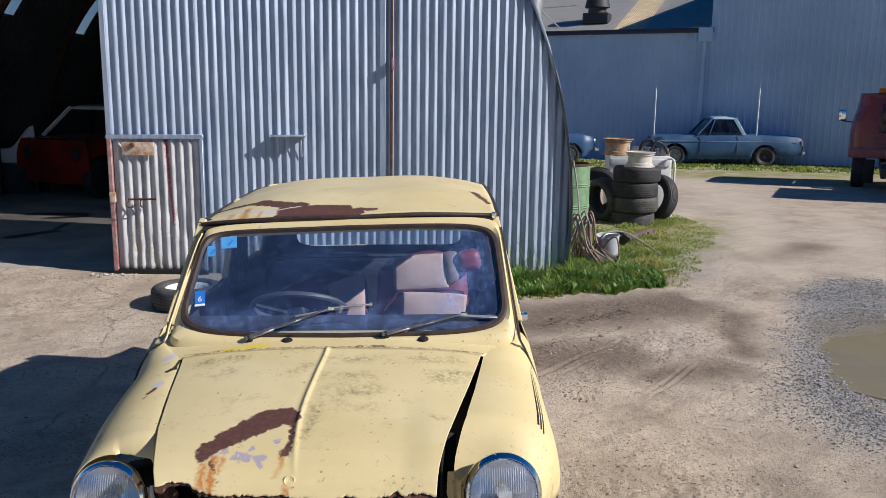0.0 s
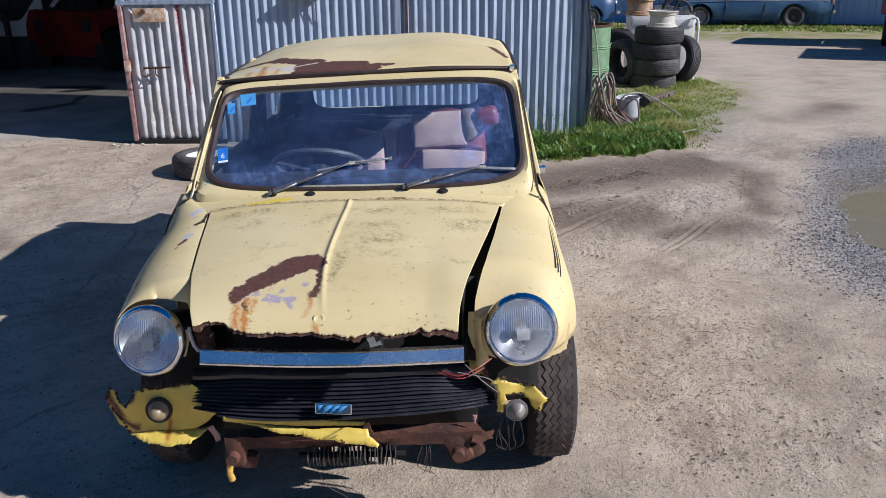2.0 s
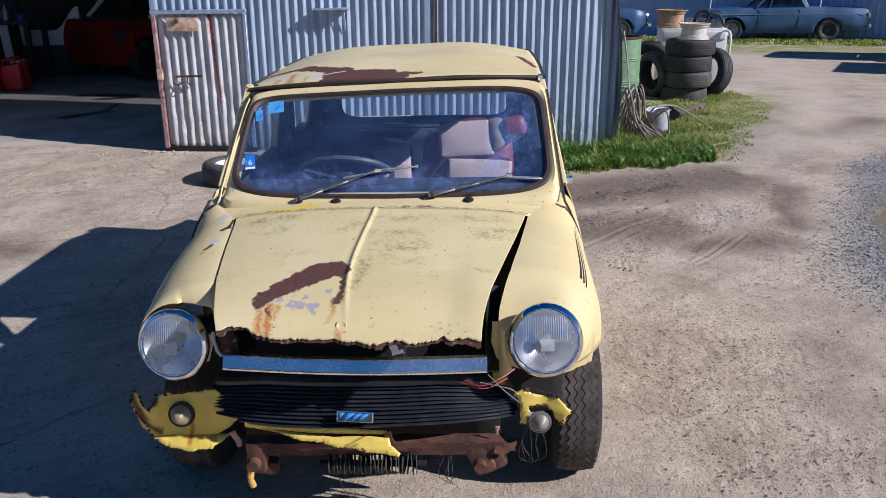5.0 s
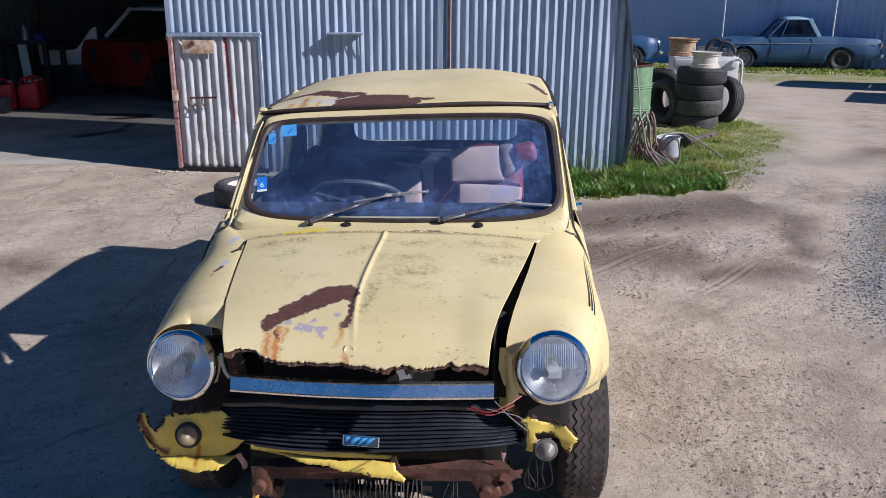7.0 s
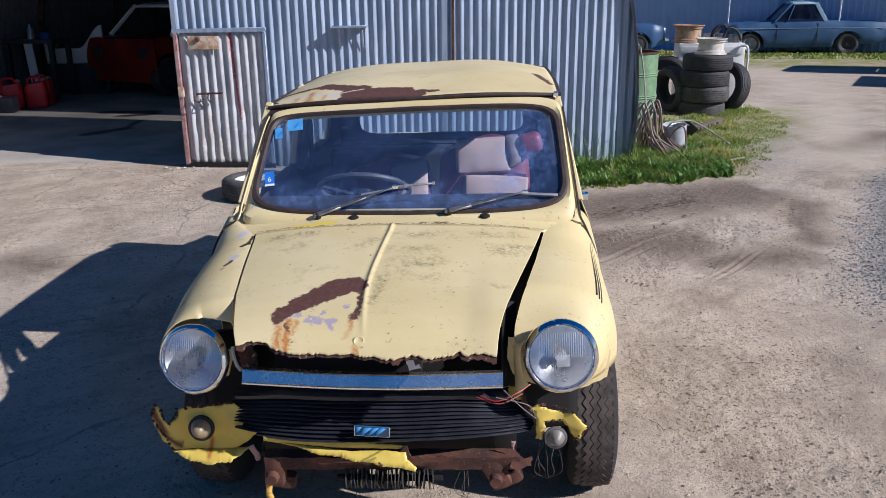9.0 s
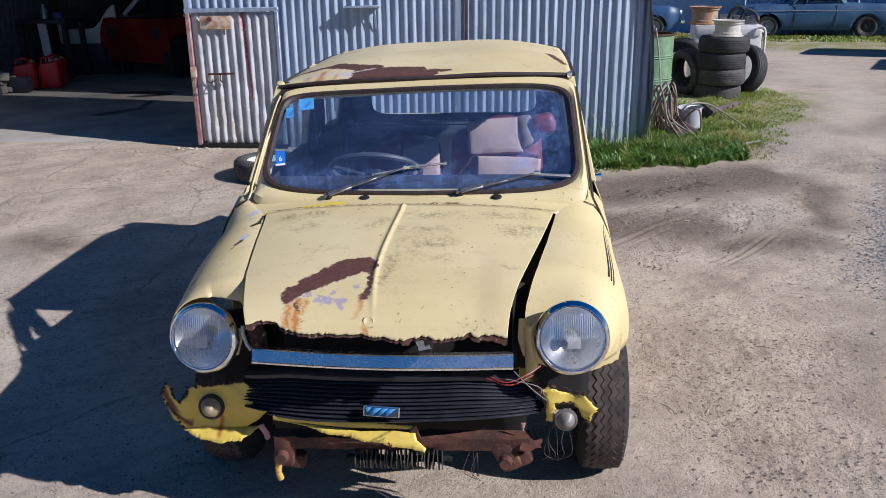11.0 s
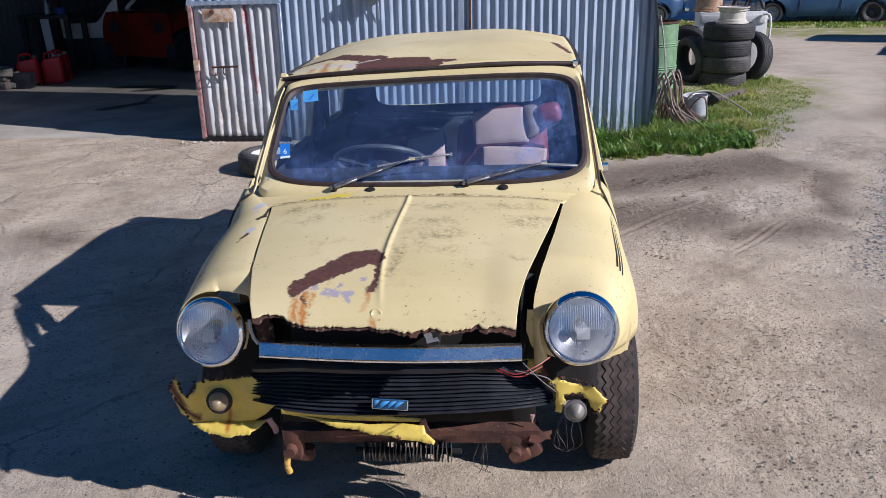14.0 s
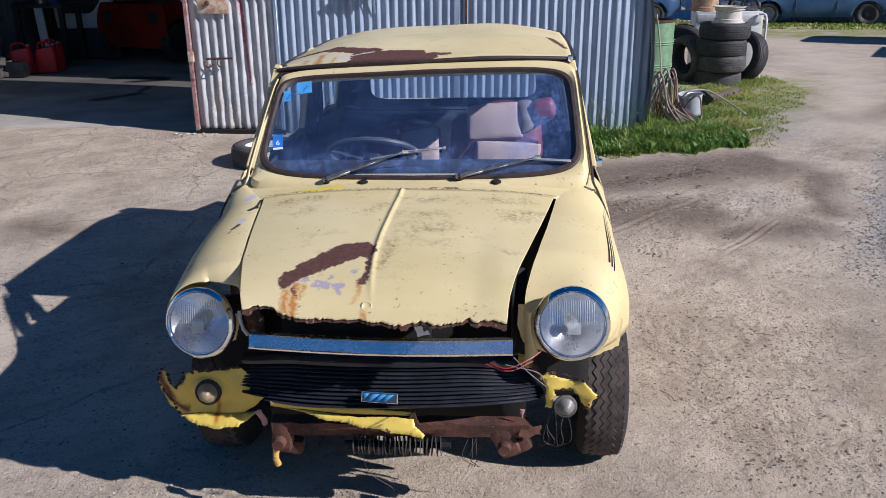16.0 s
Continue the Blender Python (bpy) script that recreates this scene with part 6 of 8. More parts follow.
# side lamps
WIPER_GREY = plain("dull_lamp_bezel", (0.22, 0.20, 0.19), 0.5, 0.6, 0.4, 30)
for side, x, z, tint in ((-1, -0.473, 0.546, (0.46, 0.36, 0.22)), (1, 0.495, 0.531, (0.34, 0.32, 0.29))):
    m = Matrix.Translation((x, front_y(x, z) - (0.002 if side < 0 else 0.014), z)) @ pose(0, 0, 0, 90 - 8) @ Matrix.Scale(1.0 if side < 0 else 0.84, 4)
    bm = bmesh.new()
    lathe(bm, [(0.026, 0.0), (0.036, 0.0), (0.036, 0.009), (0.030, 0.011), (0.026, 0.009)], 28, m)
    lamp = low("side_lamp", bm, BLACK_RUBBER if side < 0 else WIPER_GREY, "small round side lamp with cloudy lens")
    bm = bmesh.new()
    prof = [(0.0, 0.042), (0.008, 0.041), (0.013, 0.037)]
    for k in range(6):
        prof += [(0.0135 + k * 0.0024, 0.036 - k * 0.0045), (0.0162 + k * 0.0024, 0.0335 - k * 0.0045)]
    prof += [(0.0290, 0.006)]
    lathe(bm, prof, 28, m)
    s = Shader("cloudy_lens_plastic")
    nz = s.noise(60, 4)
    part("lens", bm, s.done(s.mix(nz, tuple(c * 0.6 for c in tint), tint), 0.45, 0.0, s.bump(nz, 0.2, 0.002), Transmission_Weight=0.35), lamp)

# rusty cross member, tow eyes, finned cooler, spring scraps
bm = bmesh.new()


def cross(u, v):
    x = -0.30 + 0.70 * u
    p = [(0.0, -0.026), (-0.024, -0.020), (-0.026, 0.018), (0.0, 0.026), (0.02, 0.0)][round(v * 5) % 5]
    wob = 0.004 * noise.noise(Vector((u * 20, v * 5, 0)))
    return Vector((x, 0.045 + p[0] * 1.3 + wob, 0.450 + 0.008 * u + p[1] + wob))


grid(bm, 50, 5, cross, True)
low("cross_member", bm, RUST, "rusty front cross member")
for x, tilt in ((-0.275, 8), (0.335, -28)):
    bm = bmesh.new()
    box(bm, (0.058, 0.04, 0.095), (0, 0, 0), 0.014, pose(x, 0.03, 0.42, 0, tilt, 0))
    lathe(bm, [(0.0, 0.02), (0.016, 0.02), (0.02, 0.0)], 10, pose(x, -0.006, 0.42, 90))
    box(bm, (0.075, 0.04, 0.045), (0.02, 0.02, -0.04), 0.016, pose(x, 0.03, 0.42, 0, tilt, 0))
    low("tow_bracket", bm, RUST, "rusty towing bracket")
bm = bmesh.new()
tube(bm, spline([(-0.285, -0.01, 0.40), (-0.287, -0.015, 0.375), (-0.282, -0.014, 0.352)], 4), 0.009, 8)
low("yellow_hook", bm, plain("yellow_plastic", (0.60, 0.36, 0.08), 0.6))
bm = bmesh.new()
ragged(bm, [(0.372, 0.450), (0.40, 0.446), (0.430, 0.454), (0.432, 0.477), (0.404, 0.474), (0.378, 0.472)], lambda u, v: Vector((u, 0.01 + (v - 0.46) * 0.6, v)), 0.008, 71, 0.012)
low("torn_bracket", bm, RUST)
bm = bmesh.new()
ragged(bm, [(0.075, 0.505), (0.10, 0.53), (0.11, 0.49), (0.23, 0.497), (0.20, 0.48), (0.09, 0.472)], lambda u, v: Vector((u, -0.012, v)), 0.005, 72, 0.006)
low("torn_bracket", bm, RUST, "torn rusty flange")
cooler = thing("finned_cooler", "", "", PUSH)
cooler.parent = car
fin_bm = bmesh.new()
lathe(fin_bm, [(0.008, -0.0012), (0.030, -0.0012), (0.030, 0.0012), (0.008, 0.0012)], 20, pose(0, 0, 0, 0, 90, 0))
fin_me = bpy.data.meshes.new("fin")
fin_bm.to_mesh(fin_me)
fin_bm.free()
fin_me.materials.append(plain("grey_aged_fins", (0.095, 0.088, 0.080), 0.6, 0.4))
for k in range(22):
    fin = new("fin", fin_me)
    fin.parent = cooler
    fin.matrix_basis = pose(-0.072 + k * 0.0112, 0.015 + 0.002 * (k % 2), 0.408, 0, 5 * math.sin(k * 2.1), 6 * math.sin(k * 1.3))
bm = bmesh.new()
tube(bm, [(-0.10, 0.015, 0.408), (0.19, 0.015, 0.408)], 0.009, 8)
part("tube", bm, DARK, cooler)
WIRE = plain("old_wire", (0.075, 0.060, 0.050), 0.7)
random.seed(4)
strands = []
for k in range(6):
    x = 0.48 + random.uniform(-0.03, 0.03)
    strands.append([(x, 0.05, 0.50), (x + random.uniform(-0.02, 0.02), 0.03, 0.46), (x + random.uniform(-0.03, 0.02), 0.03, 0.42), (x + random.uniform(-0.04, 0.02), 0.04, 0.395)])
for k in range(4):
    x = 0.235 + random.uniform(-0.02, 0.03)
    strands.append([(x, 0.02, 0.43), (x + random.uniform(-0.02, 0.02), 0.0, 0.38), (x + random.uniform(-0.02, 0.03), 0.01, 0.345)])
strands.append([(-0.055, 0.01, 0.38), (-0.03, 0.0, 0.32), (0.03, 0.01, 0.26), (-0.03, 0.03, 0.18), (-0.08, 0.04, 0.10)])
for pts in strands:
    bm = bmesh.new()
    tube(bm, spline(pts, 5), 0.0008, 4)
    low("loose_wire", bm, WIRE, "loose hanging wire")
bm = bmesh.new()
tube(bm, spline([(0.30, -0.01, 0.672), (0.345, -0.025, 0.664), (0.40, 0.0, 0.678), (0.43, 0.03, 0.685)], 5), 0.0018, 5)
tube(bm, spline([(0.29, -0.01, 0.668), (0.35, -0.022, 0.655), (0.41, 0.01, 0.668)], 5), 0.0018, 5)
part("red_wires", bm, plain("red_wire", (0.35, 0.03, 0.03), 0.5), car, "red electric wires")
bm = bmesh.new()
tube(bm, spline([(0.36, -0.012, 0.69), (0.40, -0.03, 0.655), (0.445, 0.0, 0.60)], 6), 0.0014, 5)
tube(bm, spline([(0.34, -0.02, 0.672), (0.42, -0.02, 0.652), (0.44, 0.01, 0.61)], 6), 0.0014, 5)
part("grey_wires", bm, plain("grey_wire", (0.20, 0.18, 0.17), 0.6), car)

# wipers
WIPER = plain("worn_dark_wiper_metal", (0.24, 0.24, 0.26), 0.4, 0.7, 0.4, 30)
for base, clip, tip, heel in (((-0.317, -0.036), (-0.042, 0.214), (0.101, 0.254), (-0.167, 0.158)), ((0.154, -0.003), (0.428, 0.134), (0.552, 0.101), (0.25, 0.075))):
    a, k, t, h = screen_place(*base, 0.022), screen_place(*clip, 0.020), screen_place(*tip, 0.012), screen_place(*heel, 0.011)
    bm = bmesh.new()
    lathe(bm, [(0.012, -0.026), (0.012, -0.006), (0.009, 0.004), (0.0, 0.006)], 16, Matrix.Translation(a) @ pose(0, 0, 0, 40))
    wiper = part("wiper", bm, DARK, car, "bare metal wiper arm")
    way = (k - a).normalized()
    bm = bmesh.new()
    beam(bm, a - way * 0.014, a.lerp(k, 0.30), 0.017, 0.010, 0.003, (0, -0.64, 0.77))
    beam(bm, a.lerp(k, 0.28), a.lerp(k, 0.62), 0.011, 0.007, 0.002, (0, -0.64, 0.77))
    beam(bm, a.lerp(k, 0.60), k, 0.007, 0.005, 0.001, (0, -0.64, 0.77))
    part("arm", bm, WIPER, wiper, "dull grey tapered arm")
    bm = bmesh.new()
    pts = [h.lerp(k, 0.5) - (k - h) * 0.5, h.lerp(k, 0.5) - Vector((0, 0, 0.003)), k - Vector((0, -0.004, 0.006)), k.lerp(t, 0.5) - Vector((0, -0.002, 0.003)), t]
    tube(bm, pts, 0.0036, 6)
    part("blade", bm, BLACK_RUBBER if base[0] > 0 else ALLOY, wiper)
    bm = bmesh.new()
    if base[0] < 0:
        beam(bm, k, t, 0.006, 0.005, 0.001, (0, -0.64, 0.77))
        for q in (0.25, 0.6, 0.97):
            box(bm, (0.010, 0.008, 0.011), k.lerp(t, q), 0.002)
    else:
        beam(bm, k - way * 0.02, k.lerp(t, 0.95), 0.010, 0.006, 0.002, (0, -0.64, 0.77))
    part("blade_holder", bm, ALLOY, wiper)
    bm = bmesh.new()
    box(bm, (0.022, 0.012, 0.014), k, 0.003)
    part("clip", bm, CHROME, wiper)
for x, y in ((-0.166, 0.855), (0.300, 0.862)):
    bm = bmesh.new()
    lathe(bm, [(0.0, 0.004), (0.010, 0.004), (0.017, 0.001), (0.019, -0.004)], 20, pose(x, y, 0.9215, 8))
    part("washer_jet", bm, DARK, car, "dark blanked washer hole")

# stickers on the glass
STICK = plain("blue_sticker", (0.02, 0.17, 0.60), 0.5, 0, 0.15)
STICKPALE = plain("faded_blue_sticker", (0.07, 0.30, 0.60), 0.5, 0, 0.35)
STICKW = plain("white_print", (0.72, 0.76, 0.80), 0.6, 0, 0.1)
for sx, ss, w, h, label in ((-0.523, 0.298, 0.036, 0.060, "6"), (-0.460, 0.842, 0.058, 0.052, ""), (-0.520, 0.745, 0.028, 0.046, "")):
    m = Matrix.Translation(screen_place(sx, ss, 0.0025)) @ pose(0, 0, 0, 49.2 - 90 + 90, 0, 0) @ pose(0, 0, 0, 0, 0, 7)
    bm = bmesh.new()
    box(bm, (w, h, 0.001), (0, 0, 0), 0.0, m)
    st = part("sticker", bm, STICK if label else STICKPALE, car, "small blue and white registration sticker")
    if label:
        bm = bmesh.new()
        box(bm, (w, h * 0.14, 0.001), (0, -h * 0.45, 0.0008), 0.0, m)
        part("white_edge", bm, STICKW, st)
        cu = bpy.data.curves.new("digit", "FONT")
        cu.body, cu.size, cu.align_x, cu.align_y, cu.extrude = label, 0.030, "CENTER", "CENTER", 0.0003
        cu.materials.append(STICKW)
        d = new("digit", cu)
        d.parent = st
        d.matrix_basis = m @ pose(0, -0.004, 0.0012)
    else:
        bm = bmesh.new()
        box(bm, (0.006, h * 0.6, 0.001), (0.006, 0, 0.0008), 0.0, m @ pose(0, 0, 0, 0, 0, -38))
        part("dark_bar", bm, STICK, st)

# interior
bm = bmesh.new()
box(bm, (1.14, 0.16, 0.10), (0, 1.04, 0.895), 0.03)
box(bm, (0.36, 0.10, 0.14), (-0.05, 1.10, 0.86), 0.02)
part("dashboard", bm, INTERIOR, car, "dark padded dashboard")
bm = bmesh.new()
swm = pose(-0.205, 1.34, 0.905, -32)
pts = [swm @ Vector((0.185 * math.cos(a * math.pi / 24), 0.185 * math.sin(a * math.pi / 24), 0)) for a in range(49)]
tube(bm, pts, 0.012, 8)
steer = part("steering_wheel", bm, plain("worn_wheel_plastic", (0.075, 0.080, 0.095), 0.5), car, "thin black steering wheel")
bm = bmesh.new()
for a in (200, 340, 90):
    tube(bm, [swm @ Vector((0, 0, -0.03)), swm @ Vector((0.19 * math.cos(radians(a)), 0.19 * math.sin(radians(a)), 0))], 0.009, 6)
lathe(bm, [(0.0, 0.0), (0.04, -0.005), (0.045, -0.03)], 20, swm)
tube(bm, [swm @ Vector((0, 0, -0.02)), (-0.25, 1.0, 0.66)], 0.02, 10)
part("spokes", bm, BLACK_PLASTIC, steer)


SEAT_Y = 1.82


def seat_face(x, z, out=0.0):
    """On the leaning, crowned front of a seat back."""
    return Vector((x, SEAT_Y + 0.26 * (z - 0.95) - out, z))


def seat(name, left, right, top, slump):
    """A slumped bucket seat: cushion, rounded leaning back."""
    st = thing(name, "", "")
    st.parent = car
    mid, hw = (left + right) / 2, (right - left) / 2
    bm = bmesh.new()
    box(bm, (2 * hw, 0.48, 0.15), (mid, SEAT_Y - 0.17, 0.50), 0.05, None, 4)
    part("cushion", bm, VINYL, st)
    bm = bmesh.new()

    def f(u, v):
        a = 2 * math.pi * v
        w = hw * (1 - 0.10 * u ** 3)
        z = 0.50 + (top - 0.50) * u
        c = math.copysign(abs(math.cos(a)) ** 0.45, math.cos(a)) * w
        d = math.copysign(abs(math.sin(a)) ** 0.6, math.sin(a)) * 0.075
        end = 1 if u < 0.9 else math.sqrt(max(0.0, 1 - ((u - 0.9) / 0.1) ** 2)) * 0.55 + 0.45
        z -= slump * (c / hw) ** 2 * u * 0.5 + slump * (c / hw - 1) * -0.35 * u
        p = seat_face(mid + c * end, z)
        p.y += 0.075 + d * end - 0.015 * (1 - (c / hw) ** 2)
        return p

    grid(bm, 26, 40, f, True)
    bm.faces.new([v for v in bm.verts][-40:])
    return st, part("backrest", bm, VINYL, st, "maroon vinyl seat back")


def seat_cloth(parent, corners, material, name="pad", label="ribbed pinkish grey cloth panel", out=0.026):
    """A cloth panel sewn on a seat back, its four corners given as (x, z) anticlockwise from the foot."""
    a, b, c, d = [Vector((q[0], q[1])) for q in corners]
    bm = bmesh.new()

    def f(u, v):
        q = a.lerp(b, v).lerp(d.lerp(c, v), u)
        puff = math.sin(math.pi * u) ** 0.5 * math.sin(math.pi * v) ** 0.5
        return seat_face(q.x, q.y, out + 0.018 * puff + 0.004 * noise.noise(Vector((q.x * 14, q.y * 14, 2))))

    grid(bm, 16, 20, f)
    solid(part(name, bm, material, parent, label), 0.012)


PALEVINYL = plain("pale_worn_piping", (0.24, 0.185, 0.165), 0.6, 0, 0.3, 14)
ps, pb = seat("seat", 0.060, 0.50, 1.045, 0.05)
seat_cloth(pb, [(0.159, 0.876), (0.401, 0.887), (0.377, 1.034), (0.155, 1.018)], CORD)
seat_cloth(pb, [(0.189, 0.745), (0.464, 0.745), (0.482, 0.857), (0.194, 0.870)], CORD, out=0.050)
seat_cloth(pb, [(0.396, 0.897), (0.442, 0.925), (0.432, 1.041), (0.380, 1.037)], PALEVINYL, "piping", "pale worn edge of the seat cover")
bm = bmesh.new()
tube(bm, spline([seat_face(0.108, 0.794, 0.05), seat_face(0.149, 0.842, 0.05), seat_face(0.179, 0.873, 0.05), seat_face(0.281, 0.881, 0.05), seat_face(0.381, 0.883, 0.05), seat_face(0.472, 0.867, 0.05)], 6), 0.007, 8)
part("roll", bm, plain("dark_maroon_seam", (0.085, 0.022, 0.030), 0.5), pb, "maroon rolled seam")
bm = bmesh.new()
box(bm, (0.115, 0.10, 0.095), (0, 0, 0), 0.042, Matrix.Translation(seat_face(0.492, 1.005, 0.02)) @ pose(0, 0, 0, 0, -12, 0), 5)
part("bolster", bm, VINYL, pb)
ds, db = seat("seat", -0.42, 0.035, 0.985, 0.10)
seat_cloth(db, [(-0.090, 0.745), (0.015, 0.745), (0.012, 0.946), (-0.150, 0.900)], CORD)
bm = bmesh.new()
box(bm, (1.16, 0.42, 0.16), (0, 2.25, 0.50), 0.05, None, 4)
box(bm, (1.16, 0.14, 0.42), (0, 2.50, 0.67), 0.05, None, 4)
part("rear_seat", bm, INTERIOR, car, "dark rear bench seat")
for x, y, z in ((-0.505, 1.97, 1.12),):
    bm = bmesh.new()
    tube(bm, spline([(-0.56, 1.96, 1.20), (-0.55, 1.93, 1.05), (-0.56, 1.92, 0.88)], 5), 0.012, 6)
    part("seat_belt", bm, BLACK_RUBBER, car)
bm = bmesh.new()
grid(bm, 6, 20, lambda u, v: roof_shape(0.04 + 0.92 * u, 0.03 + 0.94 * v) + Vector((0, 0, -0.022)))
part("headlining", bm, INTERIOR, car)


# ---- loose things beside the shed ----
def put_down(ob, x, y, turn=0.0, lift=0.0):
    ob.matrix_basis = pose(x, y, ground_z(x, y) + lift, 0, 0, turn)
    return ob


def tyre_mesh(bm, r, w, rim_r, m=None, tread=6):
    h = w / 2
    prof = [(rim_r, -h * 0.72), (rim_r + 0.012, -h * 0.92), (r - 0.075, -h * 1.04), (r - 0.040, -h * 1.0), (r - 0.022, -h * 0.90)]
    for k in range(tread):
        a, b = -0.82 + 1.64 * k / tread, -0.82 + 1.64 * (k + 0.82) / tread
        ca, cb = r - 0.020 * abs(a) ** 3, r - 0.020 * abs(b) ** 3
        prof += [(ca - 0.006, h * (a - 0.004)), (ca, h * (a + 0.01)), (cb, h * b), (cb - 0.006, h * (b + 0.01))]
    prof += [(r - 0.022, h * 0.90), (r - 0.040, h * 1.0), (r - 0.075, h * 1.04), (rim_r + 0.012, h * 0.92), (rim_r, h * 0.72), (rim_r + 0.035, h * 0.5), (rim_r + 0.035, -h * 0.5), (rim_r, -h * 0.72)]
    return lathe(bm, prof, 56, m)


def rubber_material(name, base, dust):
    s = Shader(name)
    n, f = s.noise(9, 5), s.noise(60, 4)
    col = s.mix(s.step(n, 0.40, 0.70), base, tuple(b * 1.7 for b in base))
    col = s.mix(s.math("MULTIPLY", s.step(f, 0.48, 0.7), dust), col, (0.16, 0.14, 0.12))
    return s.done(col, 0.72, 0.0, s.bump(f, 0.2, 0.003))


TYRE = rubber_material("weathered_tyre_rubber", (0.022, 0.022, 0.025), 0.25)
TYRE_GREY = rubber_material("dusty_grey_tyre_rubber", (0.045, 0.043, 0.042), 0.7)
WHITE = plain("grubby_white_enamel", (0.72, 0.72, 0.70), 0.35, 0, 0.12, 5)

for k, (dx, dy, r, w, mt) in enumerate(((0.0, 0.06, 0.32, 0.19, TYRE_GREY), (0.02, 0.0, 0.325, 0.20, TYRE_GREY), (0.0, 0.01, 0.335, 0.20, TYRE), (0.025, 0.0, 0.335, 0.20, TYRE))):
    bm = bmesh.new()
    tyre_mesh(bm, r, w, 0.19)
    t = mesh_ob("tyre", bm, mt)
    t.data.transform(Matrix.Diagonal((0.93, 0.93, 1.0, 1.0)))
    put_down(t, 2.98 + dx, 8.95 + dy, 30 * k, -0.03 + 0.10 + k * 0.199)
    tagged(t, "weathered black car tyre lying flat in a stack", "tyre", "stacked tyres")


def steel_rim(name, r, w, mt, label, x, y, z, turn=0):
    bm = bmesh.new()
    lathe(bm, [(r, 0.0), (r + 0.012, 0.004), (r + 0.010, 0.016), (r - 0.010, 0.020), (r - 0.012, 0.045), (r - 0.030, 0.055), (r - 0.032, w - 0.06), (r - 0.012, w - 0.045), (r - 0.010, w - 0.018), (r + 0.010, w - 0.014), (r + 0.012, w - 0.003), (r, w), (r - 0.014, w - 0.012), (r - 0.045, w - 0.05), (r - 0.05, w * 0.5), (0.10, w * 0.45), (0.05, w * 0.62), (0.0, w * 0.62)], 40)
    ob = mesh_ob(name, bm, mt)
    ob.matrix_basis = pose(x, y, z, 0, 0, turn)
    return tagged(ob, label, "wheel rim", "bare steel rims")


RIMSTEEL = rust_material("rusty_painted_rim", (0.50, 0.45, 0.38), (0.58, 0.56, 0.52), (0.36, 0.18, 0.06), 0.5)
RIMRUST = rust_material("brown_rusted_rim", (0.30, 0.14, 0.06), (0.45, 0.33, 0.22), (0.52, 0.48, 0.43), 0.6)
top_z = ground_z(3.0, 8.95) + 0.07 + 0.199 * 3 + 0.10
steel_rim("wheel_rim", 0.185, 0.20, RIMSTEEL, "bare silver wheel rim with rust on the tyre stack", 3.01, 8.86, top_z)

# white machine with a motor on top, behind the tyres
mach = thing("white_machine", "white enamel washing machine body with motor parts on top", "appliance")
put_down(mach, 3.20, 9.75, -6)
bm = bmesh.new()
box(bm, (0.86, 0.60, 0.86), (0, 0, 0.46), 0.03)
part("cabinet", bm, WHITE, mach)
bm = bmesh.new()
box(bm, (0.80, 0.02, 0.10), (0, -0.305, 0.80), 0.006)
part("control_panel", bm, WHITE, mach)
bm = bmesh.new()
tube(bm, spline([(0.36, -0.33, 0.86), (0.45, -0.36, 0.82), (0.455, -0.36, 0.45), (0.44, -0.36, 0.05)], 6), 0.016, 8)
part("hose", bm, WHITE, mach, "white drain hose")
bm = bmesh.new()
random.seed(8)
for k in range(9):
    a = Vector((random.uniform(-0.05, 0.34), random.uniform(-0.22, 0.1), 0.90 + random.uniform(0, 0.08)))
    box(bm, (random.uniform(0.07, 0.15), random.uniform(0.06, 0.14), random.uniform(0.05, 0.15)), a, 0.012, pose(0, 0, 0, 0, 0, 0))
motor = part("motor", bm, plain("oily_motor_metal", (0.28, 0.28, 0.29), 0.4, 0.7, 0.5, 20), mach, "oily motor parts")
bm = bmesh.new()
for pts in (((-0.02, -0.2, 0.90), (0.02, -0.22, 1.06), (0.14, -0.22, 1.12), (0.22, -0.2, 1.0)), ((0.12, -0.24, 0.92), (0.20, -0.26, 1.08), (0.32, -0.22, 1.04), (0.38, -0.2, 0.92)), ((0.05, -0.25, 0.90), (0.0, -0.28, 1.0), (0.10, -0.26, 1.08))):
    tube(bm, spline(pts, 6), 0.016, 7)
part("cables", bm, BLACK_RUBBER, mach)
steel_rim("wheel_rim", 0.20, 0.23, RIMRUST, "brown rusted wheel rim standing on the white machine", 2.90, 9.70, ground_z(3.2, 9.75) + 0.89, 20)

# standing tyres
for x, y, tilt, turn, r, w, mt in ((2.63, 9.20, 8, -66, 0.30, 0.20, TYRE_GREY), (2.62, 9.60, 4, -25, 0.36, 0.19, TYRE), (3.38, 9.30, -10, -58, 0.325, 0.19, TYRE)):
    bm = bmesh.new()
    tyre_mesh(bm, r, w, 0.19)
    t = mesh_ob("tyre", bm, mt)
    t.matrix_basis = pose(x, y, ground_z(x, y) + r * 0.985, 90 + tilt, 0, turn)
    tagged(t, "old tyre standing on edge in the grass", "tyre", "standing tyres")

